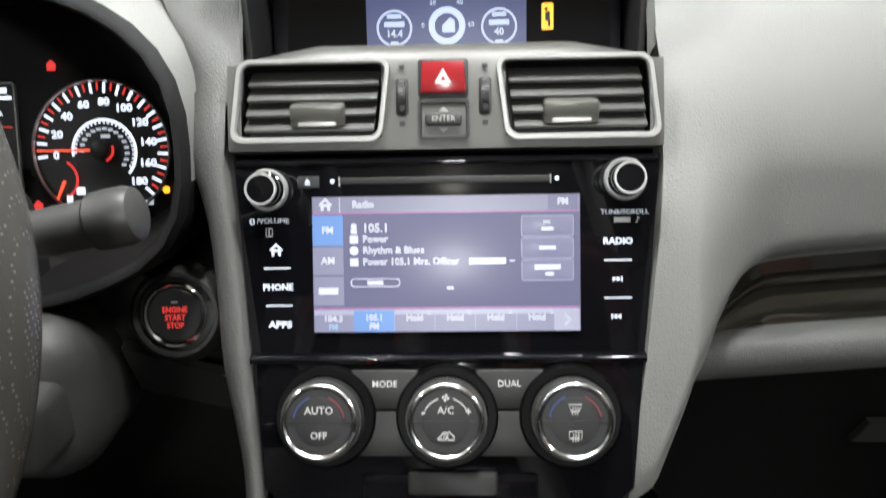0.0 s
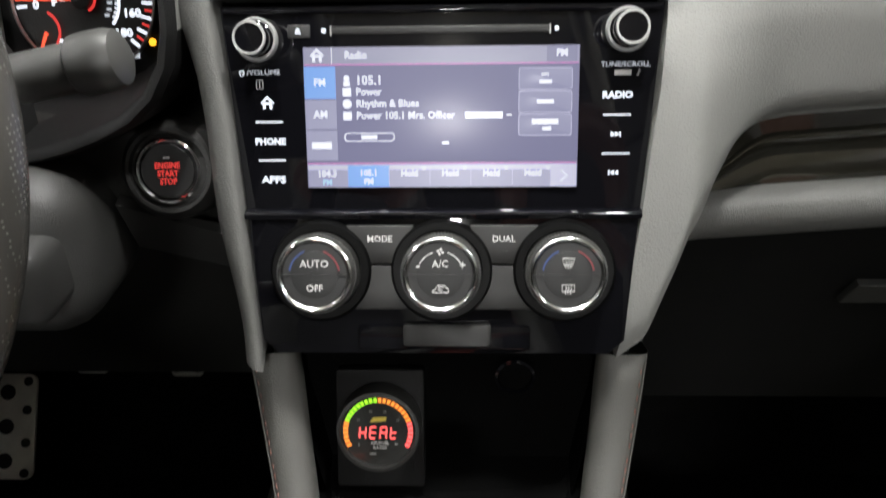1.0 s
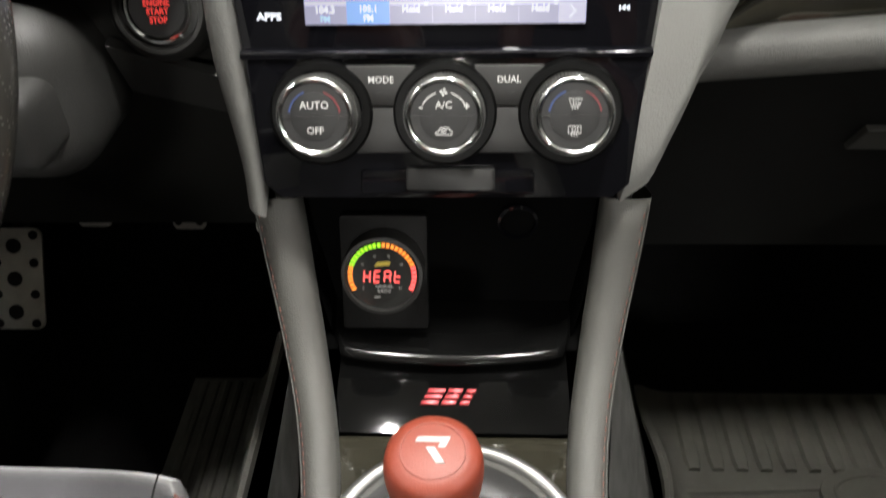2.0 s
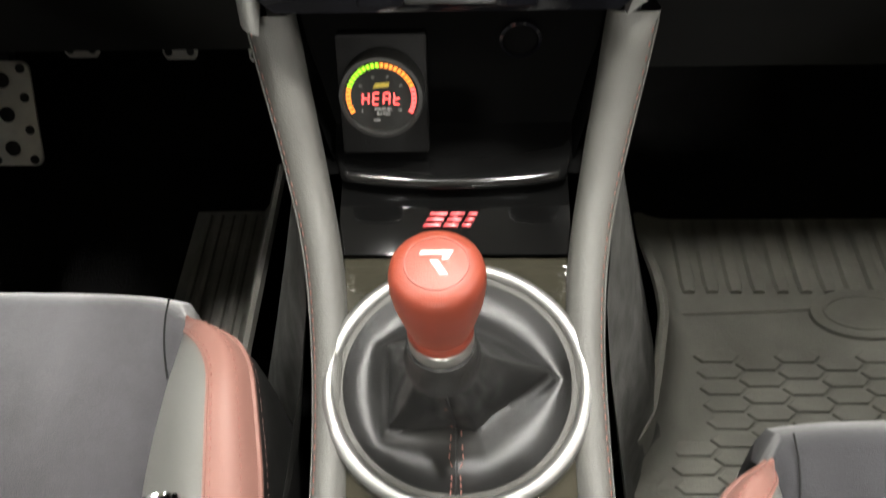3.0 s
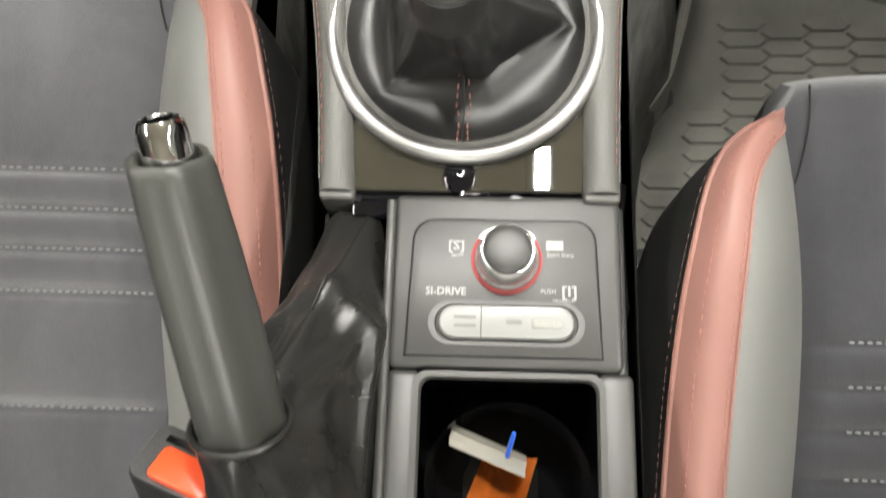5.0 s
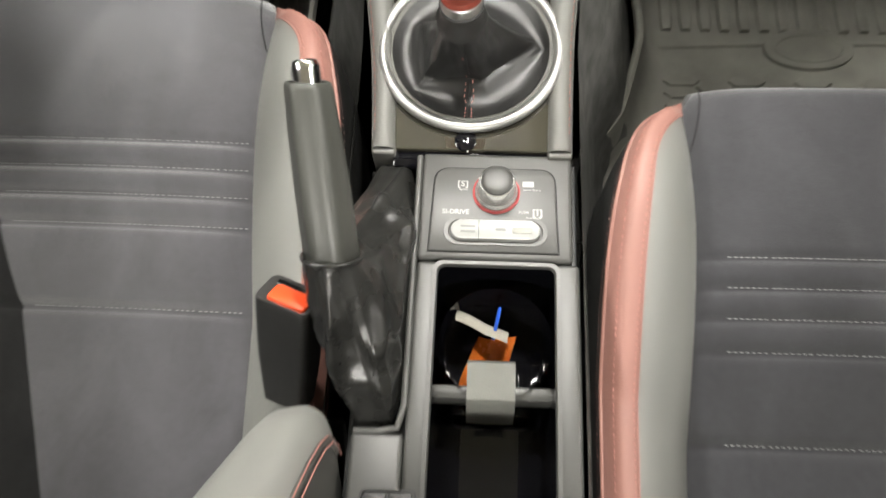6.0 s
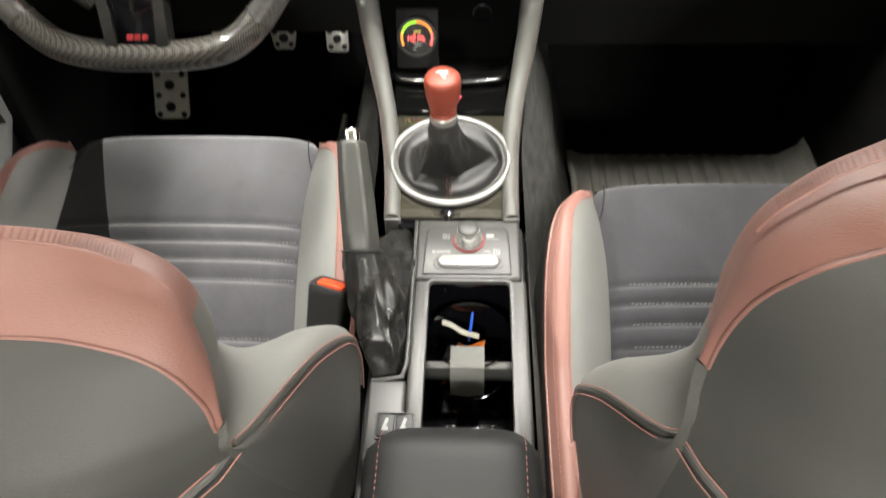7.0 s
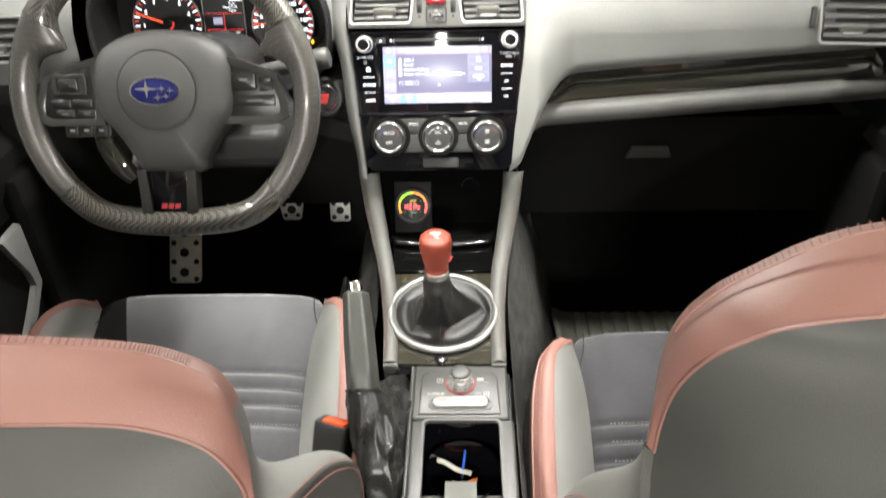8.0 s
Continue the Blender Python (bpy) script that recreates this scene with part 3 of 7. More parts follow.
def dashboard():
    dash = thing("dashboard", (0, 0.3, 0.5), "dark grey soft-touch dashboard with gloss black inlay and glove box", "dashboard")

    # upper pad on the passenger's side: one swept skin that runs down beside the stack as a leg
    def low_edge(x):
        return float(np.interp(x, (0.107, 0.1217, 0.1317, 0.1424, 0.1547, 0.1625, 0.1802, 0.2003, 0.2175, 0.28, 0.36, 0.53, 0.66),
                               (0.548, 0.560, 0.588, 0.6184, 0.6327, 0.6428, 0.656, 0.6632, 0.6668, 0.672, 0.677, 0.684, 0.690)))

    def pad_row(x):
        low = low_edge(x)
        far = 0.02 * ease(0.3, 0.72, x)
        out = ease(0.138, 0.205, x)
        lip = 0.016 * ease(0.150, 0.20, x)
        col = []
        for k in np.linspace(0, 1, 16) ** 1.35:
            z = low + (0.735 - low) * k
            plane = 0.192 + (z - 0.647) * 0.3425 - 0.006 * ease(0.745, 0.70, z)
            roll = (0.006 + lip) * math.exp(-((z - low) / 0.010) ** 2)
            col.append((x, plane * (1 - out) + (0.2315 + far) * out + roll, z))
        first = col[0]
        col = [(x, first[1] + 0.045, low + 0.006 * out), (x, first[1] + 0.020, low), (x, first[1] + 0.006, low - 0.001)] + col
        for y, z in ((0.2345, 0.750), (0.2400, 0.765), (0.2475, 0.780), (0.2585, 0.795), (0.2735, 0.8085), (0.2930, 0.820), (0.320, 0.830), (0.36, 0.838), (0.45, 0.846), (0.60, 0.846), (0.75, 0.82)):
            col.append((x, y + far - 0.003 * (1 - out) * (1 if z < 0.78 else 0), z))
        return col
    rows = []
    for x in list(np.linspace(0.107, 0.225, 44)) + [0.24, 0.27, 0.33, 0.42, 0.52, 0.60, 0.66, 0.70]:
        row = []
        for px, py, pz in pad_row(x):
            # the inner edge leans with the stack
            inner = float(np.interp(pz, (0.548, 0.563, 0.5852, 0.6294, 0.6607, 0.7043, 0.7415, 0.80), (0.1045, 0.1069, 0.1086, 0.1154, 0.1188, 0.1239, 0.1275, 0.1285)))
            k = 1 - ease(0.107, 0.165, x)
            row.append((px + (inner - 0.107) * k, py, pz))
        rows.append(row)
    part("upper_pad", sheet(rows), PAD, dash, "", None, 50)
    side_wall = [[(x, y, z), (x, y + 0.03, z + 0.005)] for x, y, z in rows[0]]
    part("leg_edge", sheet(side_wall), PAD, dash)
    # dark hollow between the pad's lip and the inlay
    rows = []
    for x in np.linspace(0.150, 0.690, 40):
        low = low_edge(x)
        far = 0.02 * ease(0.3, 0.72, x)
        rows.append([(x, 0.250 + far, low + 0.004), (x, 0.272 + far, low + 0.003), (x, 0.282 + far, low - 0.010), (x, 0.284 + far, low - 0.055)])
    part("inlay_hollow", sheet(rows), NIGHT, dash, "black hollow behind the inlay", None, 60)
    # the narrower leg on the driver's side
    line = smooth_path([(0.1290, 0.2400, 0.780), (0.1290, 0.2310, 0.766), (0.1290, 0.2240, 0.753), (0.1288, 0.2185, 0.738), (0.1215, 0.200, 0.685), (0.1165, 0.178, 0.630), (0.110, 0.156, 0.575), (0.1075, 0.143, 0.548)], 26)
    rows = []
    n = Vector((0.1, -0.8, 0.4)).normalized()
    for a in line:
        b = Vector((a.x + 0.0125 + 0.0055 * ease(0.56, 0.64, a.z) + 0.006 * ease(0.70, 0.76, a.z), a.y + 0.010, a.z))
        row = [a + Vector((0.002, 0.03, 0.01)), a, a + (b - a) * 0.12 + n * 0.003, a + (b - a) * 0.35 + n * 0.005, a + (b - a) * 0.7 + n * 0.004, b, b + Vector((0.003, 0.02, 0)), b + Vector((0.003, 0.05, 0))]
        rows.append([(-p.x, p.y, p.z) for p in row])
    part("stack_leg", sheet(rows), LEG, dash, "", None, 60)
    # gloss black inlay below the pad: a thin upper ridge and a broad lower one
    rows = []
    for x in np.linspace(0.1555, 0.672, 60):
        t = max(0.0, (x - 0.16) / 0.512)
        open_in = ease(0.0, 0.10, t) * ease(1.01, 0.975, t)
        bot = 0.6195 + 0.027 * t
        tall = (0.006 + 0.030 * ease(0.0, 0.11, t) + 0.004 * t) * (0.35 + 0.65 * ease(1.01, 0.96, t))
        y = 0.236 + 0.020 * t
        prof = ((0.030, 1.10), (0.027, 0.80), (0.0235, 0.745), (0.0225, 0.70), (0.0245, 0.66), (0.0250, 0.60), (0.0205, 0.50), (0.0165, 0.38), (0.0130, 0.24), (0.0105, 0.10), (0.0095, 0.0), (0.0120, -0.06))
        rows.append([(x, y + d * (0.4 + 0.6 * open_in), bot + tall * k) for d, k in prof])
    part("inlay", sheet(rows), INLAY, dash, "gloss black inlay strip", None, 24)
    # padded rail below the inlay
    rows = []
    for x in np.linspace(0.136, 0.69, 46):
        t = (x - 0.136) / 0.554
        top = 0.6185 + 0.030 * t - 0.012 * (1 - ease(0.0, 0.05, t))
        y = 0.222 + 0.02 * t
        rows.append([(x, y + 0.030, top - 0.001), (x, y + 0.012, top), (x, y + 0.004, top - 0.0015), (x, y + 0.0005, top - 0.006), (x, y - 0.001, top - 0.016), (x, y + 0.004, top - 0.027), (x, y + 0.018, top - 0.036), (x, y + 0.05, top - 0.040)])
    part("padded_rail", sheet(rows), RAIL_PAD, dash, "padded grey rail", None, 50)
    # glove box
    rows = []
    for x in np.linspace(0.130, 0.69, 20):
        edge = 0.006 * (1 - ease(0.130, 0.150, x) * ease(0.69, 0.675, x))
        rows.append([(x, 0.262 + edge, 0.585), (x, 0.272 + edge, 0.575), (x, 0.300 + edge, 0.52), (x, 0.325 + edge, 0.44), (x, 0.345 + edge, 0.36), (x, 0.37, 0.345), (x, 0.50, 0.34)])
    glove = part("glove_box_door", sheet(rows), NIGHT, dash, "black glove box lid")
    m = basis((0.346, 0.306, 0.505), (1, 0, 0), (0, -0.30, 0.95))
    part("latch", slab([(-0.038, -0.011), (0.038, -0.011), (0.030, 0.011), (-0.030, 0.011)], -0.004, 0.008, 0.003), CONSOLE, glove, "grey latch handle", m)
    part("latch_recess", slab(outline(0.088, 0.030, 0.008, 4, 0, 0.026), -0.012, -0.002, 0.001), DARK, glove, "", m)
    part("lock", lathe([(0.005, -0.002), (0.005, 0.001), (0.004, 0.0018)], 18), BRUSHED, glove, "small metal lock", at(m, 0.012, 0.024))
    # passenger's and driver's outer vents
    for side in (-1, 1):
        m = basis((0.60, 0.239, 0.742) if side > 0 else (-0.646, 0.214, 0.745), (1, -0.10 if side > 0 else 0.02, 0), (0, 0.24, 0.97))
        air_vent(dash, m, 0.105, 0.066, side, "outer_vent", 0.005)
        part("vent_wheel", slab(outline(0.007, 0.030, 0.002, 4, -side * 0.0625, 0.004), -0.002, 0.0045, 0.0015), PLASTIC, dash, "ribbed black thumb wheel", m)
    # driver's knee panel and the panel round the column
    rows = []
    for x in np.linspace(-0.135, -0.70, 26):
        rows.append([(x, y, z) for y, z in ((0.30, 0.668), (0.25, 0.672), (0.232, 0.668), (0.226, 0.655), (0.230, 0.63), (0.25, 0.59), (0.285, 0.52), (0.32, 0.45), (0.345, 0.385), (0.38, 0.370), (0.50, 0.366))])
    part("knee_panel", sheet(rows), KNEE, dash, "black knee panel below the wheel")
    rows = []
    for x in np.linspace(-0.53, -0.70, 8):
        rows.append([(x, y, z) for y, z in ((0.236, 0.66), (0.226, 0.70), (0.232, 0.75), (0.25, 0.785), (0.29, 0.815), (0.40, 0.84), (0.75, 0.83))])
    part("upper_pad", sheet(rows), PAD, dash)
    prof = smooth_path([(0.2285, 0.764, 0), (0.2340, 0.773, 0), (0.2400, 0.782, 0), (0.2580, 0.801, 0), (0.2850, 0.819, 0), (0.330, 0.836, 0), (0.42, 0.846, 0)], 34)
    rows = []
    for t in np.linspace(0, 1, 14):
        row = []
        for p in prof:
            wide = 0.0215 + 0.045 * ease(0.775, 0.840, p.y) ** 1.3
            row.append((-0.1290 + 0.013 * (1 - t) ** 2 * ease(0.772, 0.792, p.y) - wide * t, p.x - 0.002 * math.sin(math.pi * t) + 0.012 * t ** 2, p.y + 0.022 * t * ease(0.775, 0.84, p.y)))
        rows.append(row)
    part("upper_pad", sheet(rows), LEG, dash, "", None, 60)
    # top of the dash behind the hoods
    rows = []
    for x in np.linspace(-0.70, 0.13, 20):
        rows.append([(x, 0.37, 0.80), (x, 0.40, 0.842), (x, 0.55, 0.846), (x, 0.75, 0.82)])
    part("dash_top", sheet(rows), PAD, dash)
    return dash


SLIDER = material("satin_bronze_slider", (0.13, 0.13, 0.115), 0.3, 0.3, 0.05, 1500, 0.05, 20)
SLAT = material("satin_vent_slat", (0.075, 0.075, 0.071), 0.4, 0, 0.2, 1400, 0.06, 20)


def air_vent(parent, m, w, h, side, name="air_vent", deep=0.026):
    """A frame of silver paint with slats, a slider and a dark duct."""
    slant = 0.006 * side
    out = [(x + slant * (-y / h), y) for x, y in outline(w, h, 0.007, 4)]
    inn = [(x + slant * (-y / h), y) for x, y in outline(w - 0.0062, h - 0.0062, 0.005, 4)]
    vent = part(name, bezel(out, inn, -0.004, 0.0035), SILVER, parent, "vent with silver painted frame", m)
    part("duct", slab(inn, -deep - 0.004, -deep), DARK, vent, "", m)
    side_wall = sheet([[(x, y, -deep) for x, y in inn], [(x, y, 0.001) for x, y in inn]], close_u=True)
    part("duct_wall", side_wall, DARK, vent, "", m)
    n = 4
    for i in range(n):
        y = h * 0.5 - 0.0085 - (h - 0.013) * (i + 0.35) / n
        bm = box(-w / 2 + 0.006, w / 2 - 0.006, -0.0013, 0.0013, -0.008, 0.0050, 0.0009)
        bm.transform(Matrix.Translation((slant * (-y / h), y, -0.006 if deep > 0.01 else -0.001)) @ Matrix.Rotation(radians(40), 4, "X"))
        part("slat", bm, SLAT, vent, "", m)
    y = -h * 0.20
    bm = box(-w * 0.180, w * 0.180, -0.0055, 0.0075, -0.008, 0.002, 0.0022)
    bm.transform(Matrix.Translation((0.004 * -side, y, 0)) @ Matrix.Rotation(radians(24), 4, "X"))
    tab = part("slider", bm, SLIDER, vent, "", m)
    bm = box(-w * 0.125, w * 0.125, -0.0012, 0.0012, 0.0005, 0.0026, 0.0006)
    bm.transform(Matrix.Translation((0.004 * -side, y - 0.0042, 0)))
    part("slider_lip", bm, SILVER, tab, "bright silver lip", m)
    return vent


dashboard()

# the stack's plane: x across, y up the panel, z towards the cabin
STACK = basis((0, 0.192, 0.647), (1, 0, 0), (0, 0.324, 0.946))


# ---- vent fascia of the centre stack ----
def vent_fascia():
    ob = thing("vent_fascia", (0, 0.23, 0.75), "charcoal centre fascia with two silver-framed vents and a red hazard button", "fascia")
    m = basis((0, 0.2235, 0.7495), (1, 0, 0), (0, 0.31, 0.951))
    # face, rounded over at the top into a shelf before the display
    rows = []
    marks = [0.036, 0.1185]
    xs = sorted(set([-0.1265, -0.124, -0.08, -0.06, -0.02, 0.0, 0.02, 0.06, 0.08, 0.124, 0.1265] + marks + [-v for v in marks]))
    for x in xs:
        t = x / 0.1265
        drop = 0.010 * ease(0.80, 1.0, abs(t)) ** 1.5
        rows.append([(x, -0.0005, -0.02), (x, 0.0, 0.0), (x, 0.0068, 0.0008), (x, 0.030, 0.0005), (x, 0.0502, -0.001), (x * 0.985, 0.055 - drop * 0.5, -0.0025), (x * 0.95, 0.0605 - drop, -0.006), (x * 0.94, 0.063 - drop, -0.014), (x * 0.93, 0.060 - drop, -0.06)])
    face = sheet(rows)
    holes = [f for f in face.faces if 0.036 < abs(f.calc_center_median().x) < 0.1185 and 0.0068 < f.calc_center_median().y < 0.0502]
    bmesh.ops.delete(face, geom=holes, context="FACES")
    part("face", face, FASCIA, ob, "", m, 60)
    for side in (-1, 1):
        air_vent(ob, at(m, side * 0.0775, 0.0285, 0.001), 0.089, 0.048, side)
        # thumb wheels
        wx = side * 0.0240
        part("wheel_slot", slab(outline(0.0072, 0.0215, 0.002, 4, wx, 0.030), -0.001, 0.0012, 0.0004), DARK, ob, "", m)
        wheel = bmesh.new()
        for i in range(22):
            a = radians(-62 + i * 124 / 21)
            bmb = box(-0.0021, 0.0021, -0.0004, 0.0004, -0.0004, 0.0004)
            bmb.transform(Matrix.Translation((wx, 0.030 + 0.0105 * math.sin(a), -0.0045 + 0.0105 * math.cos(a) * 0.85)) @ Matrix.Rotation(-a, 4, "X"))
            merge(wheel, bmb)
        part("thumb_wheel", wheel, PLASTIC, ob, "ribbed black thumb wheel", m)
        part("wheel_drum", slab(outline(0.0042, 0.019, 0.001, 3, wx, 0.030), 0.0005, 0.0036, 0.0015), DARK, ob, "", m)
        bars([(wx, 0.0145, 0.0032, 0.0028)], ob, DARK, at(m, 0, 0, 0.0008), "print_mark")
        bars([(wx, 0.0470, 0.0032, 0.0024)], ob, DARK, at(m, 0, 0, 0.0008), "print_mark")
    # hazard button with its triangle
    part("hazard_surround", slab(outline(0.0290, 0.0220, 0.002, 4, 0, 0.0405), -0.001, 0.0016, 0.0004), DARK, ob, "", m)
    pts = [(-0.0132, 0.0315), (0.0132, 0.0315), (0.0122, 0.0498), (-0.0122, 0.0498)]
    button = part("hazard_button", slab(pts, 0.0, 0.0042, 0.0014), RED_LENS, ob, "red translucent hazard button", m)
    part("triangle", slab([(-0.0048, 0.0370), (0.0048, 0.0370), (0, 0.0455)], 0.0040, 0.0046), WHITE_MARK, button, "white warning triangle", m)
    part("triangle_eye", slab([(-0.0014, 0.0385), (0.0014, 0.0385), (0, 0.0412)], 0.0045, 0.0049), RED_LENS, button, "", m)
    # enter rocker
    rim = outline(0.0300, 0.0230, 0.0022, 4, 0, 0.0165)
    part("switch_frame", bezel(rim, outline(0.0255, 0.0185, 0.0012, 4, 0, 0.0165), -0.001, 0.0026), PLASTIC, ob, "", m)
    part("switch_well", slab(outline(0.026, 0.019, 0.001, 3, 0, 0.0165), -0.003, 0.0004), DARK, ob, "", m)
    rocker = part("enter_rocker", box(-0.0105, 0.0105, 0.0128, 0.0200, 0.0, 0.0052, 0.0016), PLASTIC, ob, "black rocker lettered in white", m)
    lettering("ENTER", 0.0046, rocker, GREY_MARK, at(m, 0, 0.0166, 0.0053), bold=0.00005)
    part("arrow_up", slab([(-0.003, 0.0212), (0.003, 0.0212), (0, 0.0242)], 0.0004, 0.0009), GREY_MARK, ob, "", m)
    part("arrow_down", slab([(0.003, 0.0120), (-0.003, 0.0120), (0, 0.0090)], 0.0004, 0.0009), GREY_MARK, ob, "", m)
    return ob


vent_fascia()


# ---- display on top of the dash ----
def top_display():
    ob = thing("top_display", (0, 0.3, 0.80), "hooded colour display with round gauges on top of the dash", "display")
    m = basis((0.0, 0.298, 0.800), (1, 0, 0), (0, 0.22, 0.975))
    part("display_back", box(-0.112, 0.112, -0.015, 0.055, -0.012, 0.0), GLOSS, ob, "gloss black display window", m)
    screen = part("screen", box(-0.051, 0.052, -0.002, 0.042, 0.0, 0.0008), MFD_BLUE, ob, "lit blue screen", m)
    for cx, r in ((-0.033, 0.0115), (0.0345, 0.0115)):
        part("gauge_ring", lathe([(r, 0.0008), (r, 0.0013), (r - 0.0012, 0.0013), (r - 0.0012, 0.0008)], 32, cap=False), MFD_RING, screen, "", at(m, cx, 0.011))
        bars([(cx, 0.0185, 0.009, 0.0022), (cx, 0.0135, 0.013, 0.003), (cx, 0.0015, 0.005, 0.0018)], screen, MFD_RING, at(m, 0, 0, 0.0009), "gauge_bar")
    lettering("14.4", 0.0062, screen, MFD_RING, at(m, -0.033, 0.0075, 0.001), bold=0.0001)
    lettering("40", 0.0062, screen, MFD_RING, at(m, 0.0345, 0.0075, 0.001), bold=0.0001)
    part("gauge_ring", lathe([(0.0118, 0.0008), (0.0118, 0.0013), (0.008, 0.0013), (0.008, 0.0008)], 32, cap=False), MFD_RING, screen, "", at(m, 0.001, 0.012))
    part("gauge_fill", slab([(-0.002, 0.008), (0.006, 0.008), (0.006, 0.015), (0.003, 0.017), (-0.002, 0.012)], 0.0008, 0.0013), MFD_RING, screen, "", m)
    for words, x, y in (("20", -0.008, 0.0265), ("40", 0.0095, 0.0265), ("0", -0.0145, 0.0125), ("60", 0.0165, 0.0125)):
        lettering(words, 0.0042, screen, MFD_RING, at(m, x, y, 0.001))
    bars([(-0.035, 0.032, 0.022, 0.001), (0.036, 0.032, 0.022, 0.001)], screen, MFD_RING, at(m, 0, 0, 0.0009), "gauge_bar")
    amber = part("belt_sign", slab(outline(0.0075, 0.0165, 0.001, 3, 0.0655, 0.0165), 0.0, 0.0008), LIT_AMBER, ob, "lit amber passenger airbag sign", m)
    bars([(0.0655, 0.0165, 0.003, 0.006), (0.0665, 0.012, 0.0016, 0.004), (0.0645, 0.021, 0.002, 0.002)], amber, DARK, at(m, 0, 0, 0.0009), "sign_cut")
    # hood: side cheeks and a roof
    for side in (-1, 1):
        rows = []
        for i, t in enumerate(np.linspace(0, 1, 8)):
            x = side * (0.1185 - 0.004 * t)
            rows.append([(x, 0.246 + 0.05 * t ** 2, 0.795 + 0.085 * t), (x + side * 0.002, 0.25 + 0.05 * t ** 2, 0.797 + 0.085 * t), (x + side * 0.012, 0.275 + 0.04 * t, 0.802 + 0.082 * t), (x + side * 0.016, 0.36, 0.82 + 0.06 * t)])
        part("hood_cheek", sheet(rows), PAD, ob, "", None, 60)
        part("hood_lining", box(side * 0.116 - 0.002, side * 0.116 + 0.002, 0.252, 0.31, 0.79, 0.88, 0.001), DARK, ob)
    rows = []
    for x in np.linspace(-0.13, 0.13, 12):
        rows.append([(x, 0.30, 0.870), (x, 0.268, 0.876), (x, 0.262, 0.884), (x, 0.30, 0.892), (x, 0.42, 0.87)])
    part("hood_roof", sheet(rows), PAD, ob)


top_display()


# ---- radio ----
def home_icon(parent, m, s, mat):
    part("home_icon", slab([(-s, 0), (0, s), (s, 0), (s * 0.75, -s * 0.12), (0, s * 0.62), (-s * 0.75, -s * 0.12)], 0, 0.0003), mat, parent, "", m)
    bars([(-s * 0.48, -s * 0.45, s * 0.38, s * 0.75), (s * 0.48, -s * 0.45, s * 0.38, s * 0.75), (0, -s * 0.05, s, s * 0.3)], parent, mat, m, "home_icon")


def skip_icon(parent, m, s, mat, turn):
    for dx in (-0.55, 0.35):
        part("skip_icon", slab([(-s * 0.45, -s * 0.55), (s * 0.45, 0), (-s * 0.45, s * 0.55)], 0, 0.0003), mat, parent, "", m @ Matrix.Rotation(radians(turn), 4, "Z") @ Matrix.Translation((dx * s, 0, 0)))
    part("skip_icon", box(s * 0.85, s * 1.1, -s * 0.55, s * 0.55, 0, 0.0003), mat, parent, "", m @ Matrix.Rotation(radians(turn), 4, "Z"))


